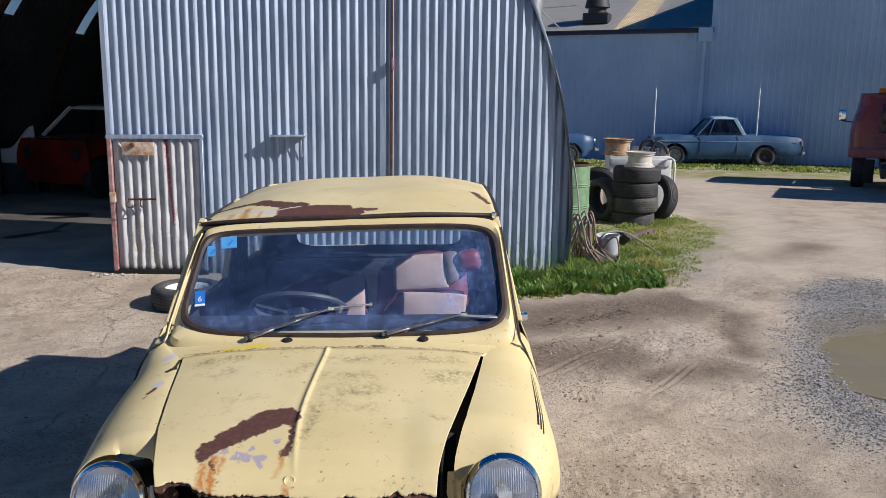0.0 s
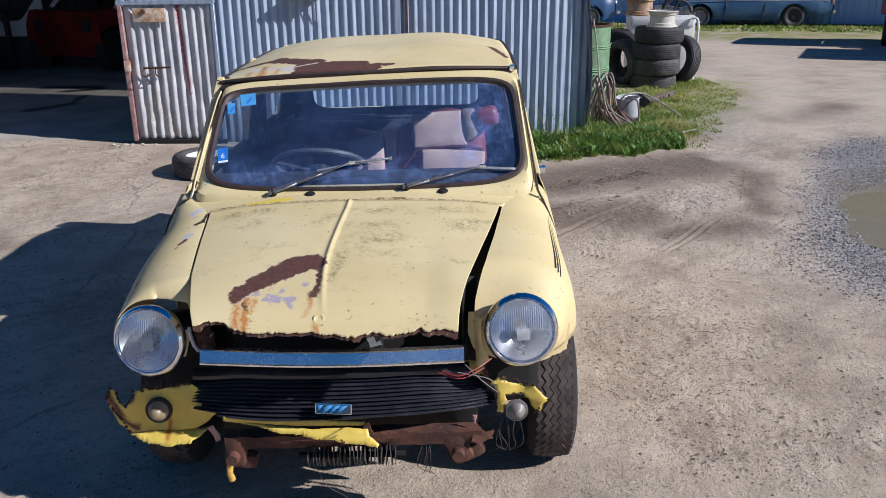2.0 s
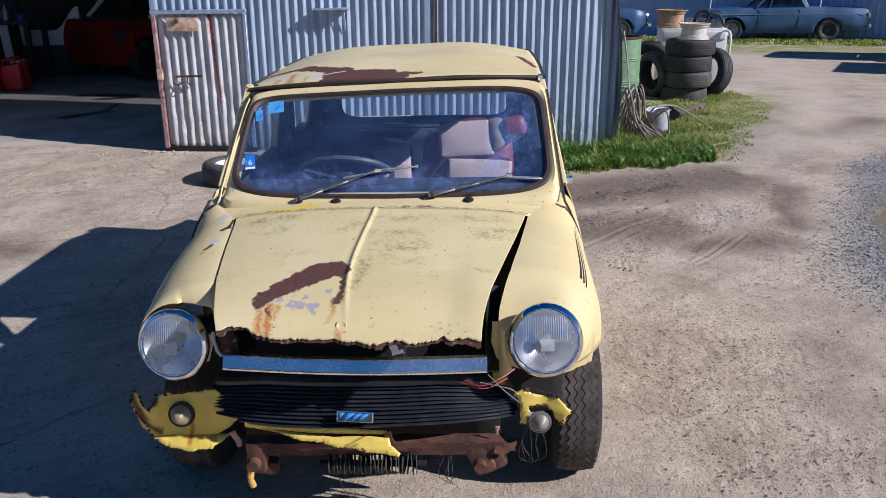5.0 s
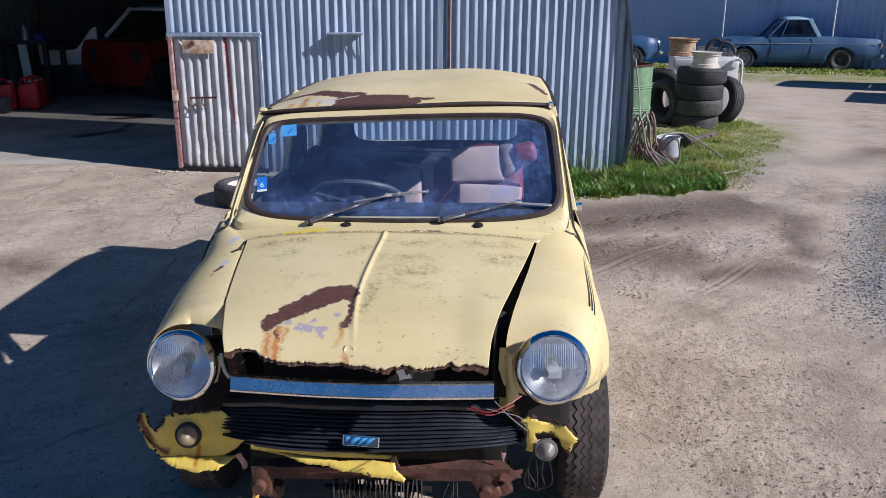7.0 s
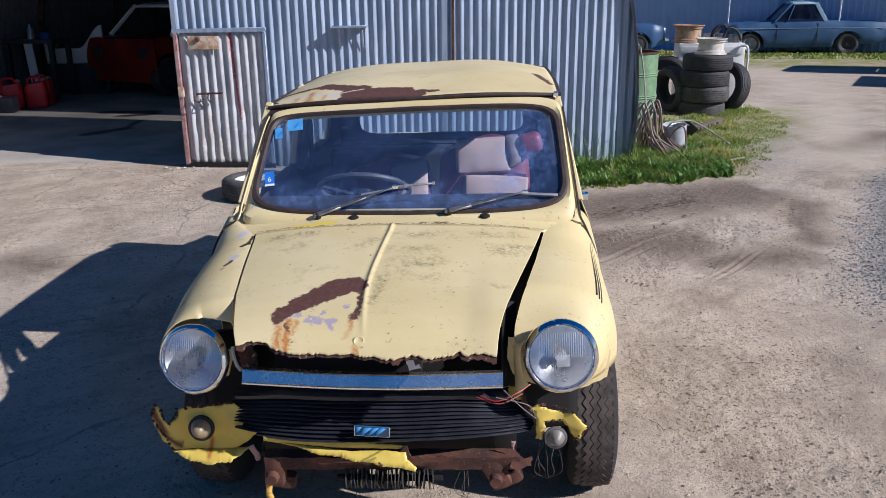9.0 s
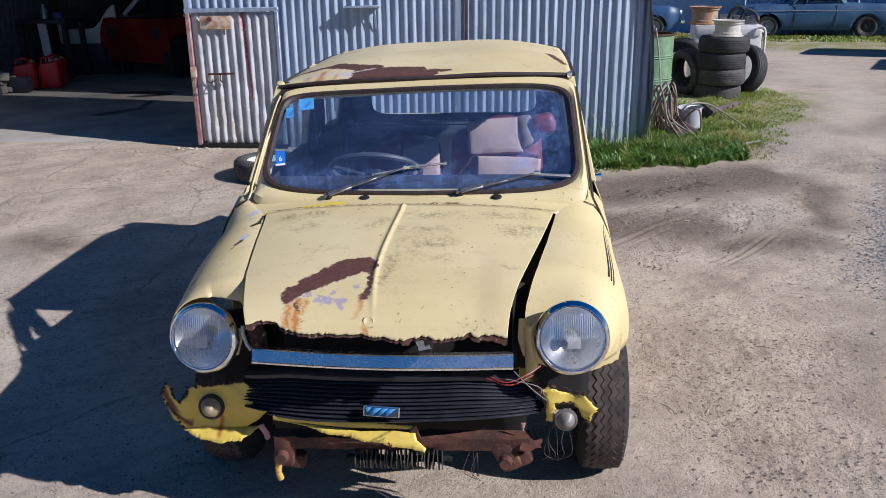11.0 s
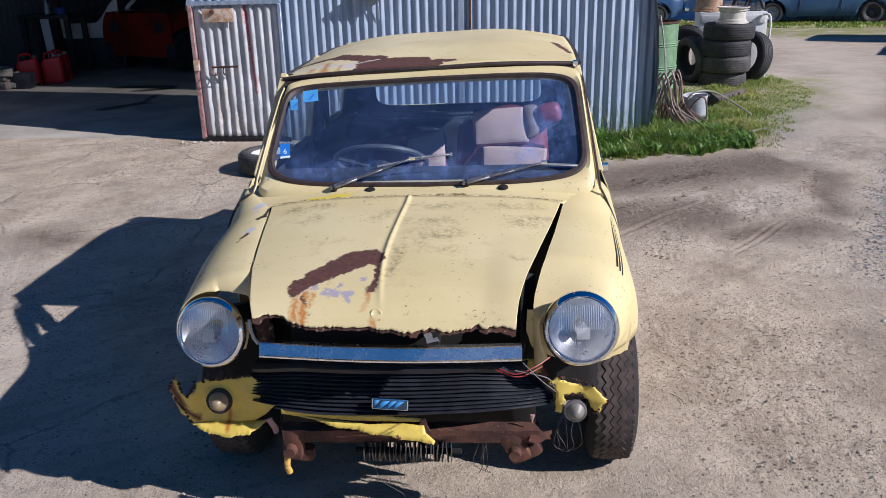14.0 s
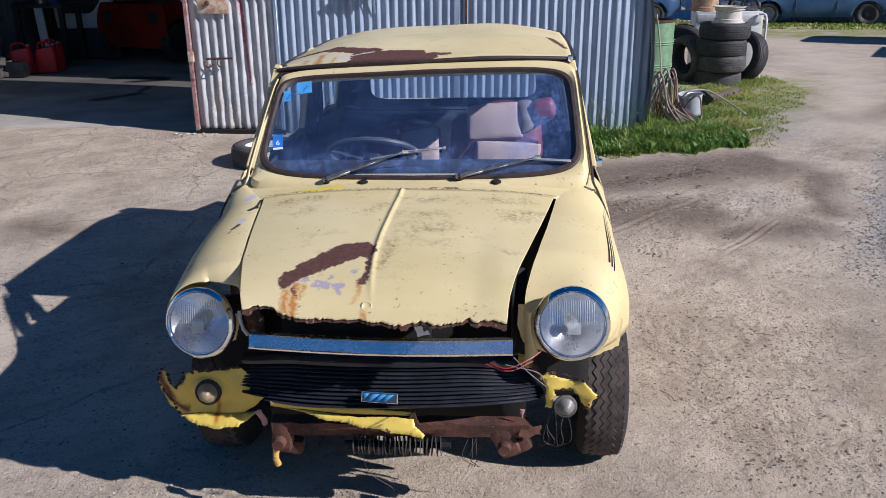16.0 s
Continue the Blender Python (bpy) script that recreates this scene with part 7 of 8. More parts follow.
# the tyre lying by the car, with its pale rim
bm = bmesh.new()
tyre_mesh(bm, 0.275, 0.165, 0.165)
lt = tagged(mesh_ob("spare_wheel", bm, TYRE_GREY), "worn small tyre with white rim lying on the gravel", "wheel")
lt.matrix_basis = pose(-1.60, 4.36, ground_z(-1.6, 4.36) + 0.080, 0, 0, 20)
bm = bmesh.new()
lathe(bm, [(0.0, 0.03), (0.05, 0.03), (0.07, 0.01), (0.12, 0.0), (0.135, 0.04), (0.160, 0.062), (0.172, 0.064), (0.166, 0.05)], 36)
part("rim", bm, WHITE, lt, "white painted rim")

# green drum with a rusty open top
DRUMGREEN = plain("faded_green_drum_paint", (0.17, 0.29, 0.16), 0.6, 0, 0.3, 6)
drum = thing("drum", "faded green steel drum with rusty open rim", "drum")
put_down(drum, 2.02, 8.55)
bm = bmesh.new()
prof = [(0.0, 0.02), (0.27, 0.02), (0.285, 0.0), (0.285, 0.02), (0.28, 0.04)]
for z in (0.26, 0.285, 0.53, 0.555):
    prof += [(0.28, z), (0.290, z + 0.010), (0.28, z + 0.020)]
prof += [(0.28, 0.80), (0.29, 0.81), (0.29, 0.82), (0.275, 0.82), (0.272, 0.10), (0.0, 0.10)]
lathe(bm, prof, 48)
part("shell", bm, DRUMGREEN, drum)
bm = bmesh.new()
lathe(bm, [(0.272, 0.805), (0.294, 0.805), (0.294, 0.825), (0.270, 0.825), (0.268, 0.72)], 48)
part("rim", bm, RUST, drum, "rusty rolled rim")

# bucket, hoses, scrap
bucket = thing("bucket", "pale grey bucket tipped in the grass among hoses", "bucket")
bucket.matrix_basis = pose(2.08, 6.22, ground_z(2.08, 6.2), 4, -6, 20)
bm = bmesh.new()
lathe(bm, [(0.0, 0.01), (0.100, 0.01), (0.104, 0.0), (0.112, 0.25), (0.118, 0.255), (0.116, 0.268), (0.108, 0.262), (0.098, 0.02), (0.0, 0.02)], 32)
part("shell", bm, plain("pale_grey_plastic", (0.42, 0.44, 0.47), 0.5, 0, 0.2, 9), bucket)
bm = bmesh.new()
tube(bm, [(0.115 * math.cos(a), 0.115 * math.sin(a) * 0.5 - 0.07, 0.25 + 0.03 * math.sin(a)) for a in [k * math.pi / 12 for k in range(13)]], 0.004, 6)
part("handle", bm, ALLOY, bucket)
HOSE = plain("faded_pinkish_hose", (0.24, 0.165, 0.14), 0.6, 0, 0.35, 10)
HOSE2 = plain("grey_garden_hose", (0.30, 0.29, 0.25), 0.6, 0, 0.3, 10)
random.seed(21)
hz = ground_z(1.8, 6.2)
for k in range(16):
    bm = bmesh.new()
    x, y = 1.66 + random.uniform(-0.05, 0.14), 6.10 + random.uniform(-0.15, 0.12)
    top = random.uniform(0.26, 0.52)
    pts = [(x + random.uniform(-0.03, 0.03), y, hz + 0.05), (x - 0.02, y + 0.02, hz + top * 0.55), (x + 0.06, y + 0.04, hz + top), (x + 0.10, y, hz + top * 0.9), (x + 0.12 + random.uniform(0, 0.05), y - 0.04, hz + top * 0.4), (x + 0.2 + random.uniform(0, 0.2), y - 0.25, hz + 0.03), (x + 0.05, y - 0.42, hz + 0.03)]
    tube(bm, spline(pts, 7), 0.0078 if k % 3 else 0.010, 7)
    tagged(mesh_ob("hose", bm, HOSE if k % 4 else HOSE2), "faded hose coiled in a heap beside the shed", "hose", "heap of hoses")
for pts, mt in ((((1.70, 6.3, 1.0), (1.74, 6.25, 0.75), (1.76, 6.15, 0.45), (1.75, 6.0, 0.2), (1.9, 5.75, 0.03), (2.15, 5.6, 0.03), (2.25, 5.8, 0.03)), HOSE2),
                (((1.9, 6.2, 0.05), (2.0, 6.1, 0.28), (2.2, 6.15, 0.30), (2.4, 6.1, 0.2), (2.55, 6.0, 0.1)), HOSE2),
                (((1.8, 5.9, 0.03), (2.0, 5.6, 0.03), (2.3, 5.5, 0.03), (2.6, 5.65, 0.04)), HOSE2),
                (((1.95, 6.15, 0.02), (2.02, 6.02, 0.22), (2.1, 5.98, 0.27), (2.14, 6.0, 0.1), (2.12, 5.95, 0.02)), HOSE)):
    bm = bmesh.new()
    tube(bm, spline([(a, b, c + hz) for a, b, c in pts], 8), 0.0085, 7)
    tagged(mesh_ob("hose", bm, mt), "grey garden hose trailing over the grass", "hose", "heap of hoses")
bm = bmesh.new()
ragged(bm, [(-0.26, -0.04), (0.24, -0.05), (0.26, 0.03), (-0.2, 0.05)], lambda u, v: Vector((u, v, 0.0)), 0.01, 81, 0.03)
plank = tagged(mesh_ob("timber_offcut", bm, plain("grey_rotten_timber", (0.20, 0.16, 0.13), 0.9, 0, 0.4, 8)), "grey weathered timber offcut lying in the grass", "plank")
plank.matrix_basis = pose(2.62, 7.35, ground_z(2.6, 7.3) + 0.10, 6, -12, 18)
bm = bmesh.new()
box(bm, (0.16, 0.02, 0.16), (0, 0, 0), 0.003)
sc = tagged(mesh_ob("metal_scrap", bm, DARKVENT), "bent dark sheet metal scrap in the grass", "scrap")
sc.matrix_basis = pose(2.36, 6.95, ground_z(2.3, 6.9) + 0.10, 20, 38, 0)
bm = bmesh.new()
box(bm, (0.14, 0.10, 0.05), (0, 0, 0.02), 0.01)
sc = tagged(mesh_ob("white_scrap", bm, WHITE), "small white plastic scrap in the grass", "scrap")
sc.matrix_basis = pose(2.40, 6.55, ground_z(2.4, 6.5), 8, 15, 30)
for k in range(7):
    bm = bmesh.new()
    tube(bm, spline([(1.70 + 0.03 * k, 6.02, hz + 0.02), (1.71 + 0.03 * k, 6.0, hz + 0.12 + 0.02 * (k % 3)), (1.72 + 0.035 * k, 5.98, hz + 0.22 + 0.02 * (k % 2))], 4), 0.008, 6)
    tagged(mesh_ob("rusty_rod", bm, RUST), "short rusty rod leaning among the hoses", "rod", "rusty rods")
bm = bmesh.new()
lathe(bm, [(0.105, 0.0), (0.105, 3.2), (0.0, 3.2)], 24)
flue = tagged(mesh_ob("flue_pipe", bm, ALLOY), "shiny round galvanised flue pipe behind the shed roof", "pipe")
flue.matrix_basis = pose(1.33, 7.6, 2.1, 0, 6, 0)


# ---- grass ----
def grass_material():
    s = Shader("grass_blades")
    g = s.t.nodes.new("ShaderNodeNewGeometry")
    n = s.noise(0.9, 4)
    col = s.mix(g.outputs["Random Per Island"], (0.075, 0.165, 0.022), (0.30, 0.42, 0.065))
    col = s.mix(s.math("MULTIPLY", s.step(n, 0.46, 0.66), 0.8), col, (0.42, 0.40, 0.11))
    w = s.node("ShaderNodeTexWhiteNoise")
    w.noise_dimensions = "1D"
    s.t.links.new(g.outputs["Random Per Island"], w.inputs["W"])
    col = s.mix(s.math("MULTIPLY", s.math("GREATER_THAN", w.outputs["Value"], 0.80), 0.8), col, (0.42, 0.34, 0.17))
    s.done(col, 0.5, 0.0)
    tr = s.node("ShaderNodeBsdfTranslucent")
    s.put(tr.inputs[0], col)
    mx = s.node("ShaderNodeMixShader", Fac=0.35)
    s.t.links.new(s.p.outputs[0], mx.inputs[1])
    s.t.links.new(tr.outputs[0], mx.inputs[2])
    s.t.links.new(mx.outputs[0], s.out.inputs["Surface"])
    return s.m


GRASS = grass_material()


def leaf_material():
    s = Shader("weed_leaves")
    g = s.t.nodes.new("ShaderNodeNewGeometry")
    col = s.mix(g.outputs["Random Per Island"], (0.055, 0.135, 0.020), (0.19, 0.33, 0.055))
    tr = s.node("ShaderNodeBsdfTranslucent")
    s.put(tr.inputs[0], col)
    s.done(col, 0.45, 0.0)
    mx = s.node("ShaderNodeMixShader", Fac=0.35)
    s.t.links.new(s.p.outputs[0], mx.inputs[1])
    s.t.links.new(tr.outputs[0], mx.inputs[2])
    s.t.links.new(mx.outputs[0], s.out.inputs["Surface"])
    return s.m



def blades(name, count, spot, seed, label, mt=None):
    rng = random.Random(seed)
    vs, fs = [], []
    while count > 0:
        got = spot(rng)
        if got is None:
            continue
        x, y, h, w = got
        count -= 1
        z = ground_z(x, y) - 0.005
        a, lean = rng.uniform(0, 6.28), rng.uniform(0.2, 1.3) * h
        px, py = math.cos(a + 1.57) * w, math.sin(a + 1.57) * w
        lx, ly = math.cos(a) * lean, math.sin(a) * lean
        i = len(vs)
        vs += [(x - px, y - py, z), (x + px, y + py, z), (x + lx * 0.35 + px * 0.9, y + ly * 0.35 + py * 0.9, z + h * 0.55), (x + lx * 0.35 - px * 0.9, y + ly * 0.35 - py * 0.9, z + h * 0.55), (x + lx, y + ly, z + h * 0.9)]
        fs += [(i, i + 1, i + 2, i + 3), (i + 3, i + 2, i + 4)]
    me = bpy.data.meshes.new(name)
    me.from_pydata(vs, [], fs)
    me.materials.append(mt or GRASS)
    me.shade_smooth()
    return tagged(new(name, me), label, "grass", kind="stuff")


def verge_edge(x):
    """How far towards the camera the green verge reaches."""
    return 4.62 + 0.30 * smooth(1.1, 2.3, x) + 0.16 * noise.noise(Vector((x * 3, 0, 5))) + 0.08 * noise.noise(Vector((x * 13, 0, 8))) + 0.5 * smooth(2.25, 2.6, x) + 1.0 * smooth(2.55, 2.85, x) + 2.4 * smooth(2.8, 3.5, x)


def verge(rng):
    x, y = rng.uniform(0.62, 3.75), rng.uniform(4.45, 9.6)
    e = verge_edge(x)
    if y < e or (x < 1.5 and y > 5.36):
        return None
    k = noise.noise(Vector((x * 2.2, y * 2.2, 7)))
    fade = smooth(e - 0.05, e + (0.40 if x < 1.9 else 1.1), y + 0.35 * k)
    thin = smooth(5.9, 7.2, y) + smooth(2.3, 2.8, x)
    if rng.random() > (0.75 + k * 1.1 - 0.42 * min(thin, 1.3)) * (0.15 + 0.85 * fade):
        return None
    near = smooth(e, e + 0.25, y)
    wall = smooth(5.0, 5.3, y) * (1 if x < 1.6 else 0.2)
    h = (0.018 + 0.036 * near + 0.045 * wall) * rng.uniform(0.6, 1.6) * (1 + 0.5 * k)
    if x > 2.4 or y > 6.6:
        h *= 0.75
    return x, y, h, rng.uniform(0.002, 0.005) * (1.6 if x < 1.6 else 1.0)


blades("grass", 46000, verge, 3, "green grass and weeds along the shed wall")


def moss_spot(rng):
    x, y = rng.uniform(2.3, 3.9), rng.uniform(5.0, 10.0)
    e = 2.62 + 0.40 * max(0.0, y - 5.2)
    k = noise.noise(Vector((x * 3, y * 3, 4))) + 0.5 * noise.noise(Vector((x * 9, y * 9, 2)))
    if x > e + 0.2 * k or k < rng.uniform(-0.5, 0.7) or y < verge_edge(min(x, 2.4)) - 0.1:
        return None
    return x, y, rng.uniform(0.008, 0.028), rng.uniform(0.002, 0.005)


blades("grass", 15000, moss_spot, 23, "thin yellow-green moss and grass creeping into gravel")


def weed_spot(rng):
    x, y = rng.uniform(0.70, 2.35), rng.uniform(4.70, 6.2)
    if y < verge_edge(x) + 0.02 or (x < 1.55 and y > 5.34) or noise.noise(Vector((x * 5, y * 5, 2))) < rng.uniform(-0.4, 0.35):
        return None
    k = 1 + 0.8 * noise.noise(Vector((x * 4, y * 4, 11)))
    return x, y, rng.uniform(0.03, 0.10) * k, rng.uniform(0.005, 0.012)


blades("weeds", 9000, weed_spot, 13, "lush broad-leaved weeds in the verge", leaf_material())


def far_strip(rng):
    t = rng.random()
    x = 3.5 + 11 * t
    y = 22.9 - 0.20 * (x - 7.3) + rng.uniform(-2.0, 0.7) * (1 if rng.random() < 0.5 else 0.45)
    if noise.noise(Vector((x * 1.2, y * 1.2, 1))) < rng.uniform(-0.6, 0.3):
        return None
    return x, y, rng.uniform(0.03, 0.11), rng.uniform(0.012, 0.025)


blades("grass", 9000, far_strip, 5, "short yellow-green grass below the building")


def tall_stalks(rng):
    return rng.uniform(0.9, 1.65), rng.uniform(5.15, 5.33), rng.uniform(0.25, 0.55), 0.0022


blades("grass_stalks", 50, tall_stalks, 9, "dry tall grass stalks against the iron")


# ---- loose stones ----
def stones(name, count, spot, seed, mt, label):
    rng = random.Random(seed)
    base = [(0, 0, 1), (0.9, 0, 0.25), (0.25, 0.85, 0.3), (-0.75, 0.5, 0.2), (-0.7, -0.55, 0.3), (0.3, -0.9, 0.2), (0, 0, -0.6)]
    tri = [(0, 1, 2), (0, 2, 3), (0, 3, 4), (0, 4, 5), (0, 5, 1), (6, 2, 1), (6, 3, 2), (6, 4, 3), (6, 5, 4), (6, 1, 5)]
    vs, fs = [], []
    while count > 0:
        got = spot(rng)
        if got is None:
            continue
        x, y, r = got
        count -= 1
        a = rng.uniform(0, 6.28)
        c, s = math.cos(a), math.sin(a)
        sx, sy, sz = r * rng.uniform(0.7, 1.3), r * rng.uniform(0.6, 1.1), r * rng.uniform(0.35, 0.65)
        z = ground_z(x, y) + sz * 0.25
        i = len(vs)
        for bx, by, bz in base:
            bx, by, bz = bx * sx * rng.uniform(0.8, 1.2), by * sy * rng.uniform(0.8, 1.2), bz * sz
            vs.append((x + c * bx - s * by, y + s * bx + c * by, z + bz))
        fs += [(i + p, i + q, i + w) for p, q, w in tri]
    me = bpy.data.meshes.new(name)
    me.from_pydata(vs, [], fs)
    me.materials.append(mt)
    return tagged(new(name, me), label, "stones", kind="stuff")


def stone_material(name, a, b):
    s = Shader(name)
    g = s.t.nodes.new("ShaderNodeNewGeometry")
    return s.done(s.mix(g.outputs["Random Per Island"], a, b), 0.9, 0.0, s.bump(s.noise(200, 3), 0.3, 0.002))


def yard_spot(rng):
    x, y = rng.uniform(-3.4, 3.2), rng.uniform(-0.1, 5.2)
    if crumbly(x, y) * 0.85 + 0.10 < rng.random():
        return None
    return x, y, 0.0016 + 0.0034 * rng.random() ** 2 + 0.007 * rng.random() ** 12


def bank_spot(rng):
    x, y = rng.uniform(2.2, 4.9), rng.uniform(1.8, 5.6)
    d = x - stone_edge(y) - 0.15 * noise.noise(Vector((x * 3, y * 3, 1)))
    if puddle_d(x, y) < 0.84 or smooth(-0.1, 0.45, d) * smooth(1.7, 2.4, y) * smooth(5.6, 4.9, y) < rng.random():
        return None
    return x, y, 0.0035 + 0.0090 * rng.random() ** 2


def lane_spot(rng):
    x, y = rng.gauss(2.55, 0.32), rng.uniform(2.2, 7.8)
    return x + 0.14 * (y - 3), y, 0.002 + 0.005 * rng.random() ** 2


stones("pebbles", 80000, yard_spot, 2, stone_material("small_brown_stones", (0.15, 0.12, 0.095), (0.50, 0.425, 0.34)), "loose brown grit and small stones on the yard")
stones("crushed_stone", 32000, bank_spot, 6, stone_material("grey_crushed_stone", (0.11, 0.108, 0.107), (0.42, 0.41, 0.395)), "grey crushed stone round the puddle")
stones("crushed_stone", 5000, lane_spot, 7, stone_material("pale_crushed_stone", (0.20, 0.19, 0.175), (0.50, 0.47, 0.42)), "grey crushed stone along the lane")
def clod_spot(rng):
    x0, y0, x1, y1, w, deep, gap = rng.choice([q for q in TRACKS if q[6] and q[0] > 0.9 and q[1] > 2.6])
    ln = math.hypot(x1 - x0, y1 - y0)
    ux, uy = (x1 - x0) / ln, (y1 - y0) / ln
    a = (rng.randrange(int(ln / (0.7 * gap))) + 0.5) * 0.7 * gap + rng.gauss(0, 0.003)
    d = w * rng.choice((-0.9, -0.5, 0.5, 0.9)) + rng.gauss(0, 0.004)
    x, y = x0 + ux * a - uy * d, y0 + uy * a + ux * d
    if noise.noise(Vector((x * 5, y * 5, 4))) < -0.25:
        return None
    return x, y, rng.uniform(0.005, 0.009)


def damp_spot(rng):
    x, y = rng.uniform(0.95, 2.3), rng.uniform(2.7, 4.6)
    if noise.noise(Vector((x * 3, y * 3, 14))) < rng.uniform(-0.1, 0.5):
        return None
    return x, y, 0.002 + 0.006 * rng.random() ** 3


CLOD = stone_material("damp_earth_clods", (0.105, 0.078, 0.057), (0.27, 0.21, 0.155))
stones("earth_clods", 420, clod_spot, 41, CLOD, "damp earth clods pressed in rows by tyre treads")
stones("earth_clods", 1800, damp_spot, 42, CLOD, "loose damp earth crumbs beside the verge")
CHALK = stone_material("pale_rubble", (0.38, 0.33, 0.275), (0.55, 0.49, 0.42))
for x, y, r in ((2.07, 1.80, 0.016), (1.93, 1.62, 0.010)):
    stones("stone", 1, lambda rng: (x, y, r), int(x * 100), CHALK, "single pale stone on the gravel")
stones("rubble", 26, lambda rng: (rng.gauss(-2.52, 0.13), rng.gauss(5.22, 0.04), rng.uniform(0.006, 0.028)), 12, CHALK, "broken pale concrete rubble at the shed corner")
stones("rubble", 420, lambda rng: (rng.uniform(-4.6, -2.3), rng.gauss(5.16 - 0.02, 0.09), 0.003 + 0.012 * rng.random() ** 3), 15, CHALK, "crumbled pale concrete along the shed threshold")
TWIG = plain("dry_twig", (0.10, 0.075, 0.05), 0.9)
random.seed(31)
for k in range(9):
    x, y = (random.uniform(0.8, 2.2), random.uniform(0.8, 2.6)) if k < 4 else (random.uniform(-3.4, -2.2), random.uniform(2.6, 4.8))
    bm = bmesh.new()
    a = random.uniform(0, 6.28)
    ln = random.uniform(0.03, 0.09)
    pts = [(x + math.cos(a + 0.5 * q) * ln * q, y + math.sin(a + 0.5 * q) * ln * q, ground_z(x, y) + 0.006 + 0.004 * (q % 2)) for q in (0, 0.4, 0.8, 1.2)]
    tube(bm, spline(pts, 4), 0.0011, 5)
    tagged(mesh_ob("twig", bm, TWIG), "thin dry twig lying on the gravel", "twig", "twigs")

# ---- vehicles in the distance and in the shed ----
def shell(bm, length, top, bottom, half, arches, nx=90, nz=12, arch_r=0.36, tuck=0.10):
    """A car's lower body, nose at x 0: sides with wheel arches, bonnet and tail, closed on top."""
    for side in (-1, 1):
        def f(u, v):
            x = length * v
            zt, zb = top(x), bottom(x)
            z = zb + (zt - zb) * u
            for ax in arches:
                if (x - ax) ** 2 + (z - 0.30) ** 2 < arch_r ** 2:
                    z = min(zt, 0.30 + math.sqrt(max(0.0, arch_r ** 2 - (x - ax) ** 2)))
            bulge = 1 - tuck * abs(2 * u - 0.9) ** 2.5
            return Vector((x, side * half(x) * bulge, z))

        grid(bm, nz, nx, f)
    grid(bm, 8, nx, lambda u, v: Vector((length * v, (2 * u - 1) * half(length * v) * (1 - tuck * 1.27), top(length * v) + 0.02 * (1 - (2 * u - 1) ** 2))))
    for x in (0.0, length):
        grid(bm, 6, 10, lambda u, v: Vector((x + (0.03 if x else -0.03) * math.sin(math.pi * u), (2 * v - 1) * half(x) * (1 - tuck * abs(2 * u - 0.9) ** 2.5), bottom(x) + (top(x) - bottom(x)) * u)))
    return bm


def simple_wheel(car_ob, x, y, r, cap):
    w = thing("wheel", "", "", pose(x, y, r, 90 if y < 0 else -90, 0, 0))
    w.parent = car_ob
    bm = bmesh.new()
    tyre_mesh(bm, r, 0.16, r * 0.60, None, 4)
    part("tyre", bm, TYRE, w)
    bm = bmesh.new()
    lathe(bm, [(0.0, 0.05), (0.05, 0.05), (0.07, 0.035), (r * 0.45, 0.03), (r * 0.56, 0.06), (r * 0.62, 0.062), (r * 0.58, 0.0), (r * 0.58, -0.06)], 28)
    part("rim", bm, cap, w)


def car_paint(name, a, b, rough=0.35, coat=0.3):
    s = Shader(name)
    n, f = s.noise(1.6, 5), s.noise(25, 4)
    col = s.mix(s.step(n, 0.35, 0.68), a, b)
    return s.done(col, s.math("MULTIPLY_ADD", n, 0.25, rough - 0.1), 0.0, s.bump(f, 0.04, 0.003), Coat_Weight=coat)


BLUE = car_paint("faded_blue_car_paint", (0.016, 0.066, 0.165), (0.045, 0.120, 0.225), 0.5, 0.1)
PALEBLUE = car_paint("pale_blue_roof_paint", (0.30, 0.46, 0.56), (0.40, 0.55, 0.62), 0.4)
RIMGREY = plain("grey_hubcap", (0.30, 0.31, 0.33), 0.5, 0.5)
DARKGLASS = glass_material("dark_vehicle_glass", (0.30, 0.36, 0.42), 0.05)

ute = thing("utility_truck", "faded blue old utility with pale roof parked on grass", "car", pose(6.90, 23.22, -0.10, 0, 0, -8))
L = 4.25
u_top = lambda x: curve_at([(0.0, 0.78), (0.25, 0.84), (1.3, 0.90), (1.5, 0.92), (2.6, 0.94), (2.75, 0.92), (4.15, 0.88), (4.25, 0.84)], x)
u_bot = lambda x: curve_at([(0.0, 0.36), (0.3, 0.22), (1.0, 0.20), (3.1, 0.22), (3.6, 0.30), (4.25, 0.36)], x)
u_half = lambda x: 0.80 - 0.10 * smooth(0.35, 0.0, x) - 0.06 * smooth(3.8, 4.25, x)
bm = bmesh.new()
shell(bm, L, u_top, u_bot, u_half, (0.66, 3.22))
part("body", bm, BLUE, ute)


def pillar(ob, a, b, w, mt, name="pillar"):
    for side in (-1, 1):
        bm = bmesh.new()
        beam(bm, (a[0], side * a[1], a[2]), (b[0], side * b[1], b[2]), w, 0.05, 0.01, (0, side, 0))
        part(name, bm, mt, ob)


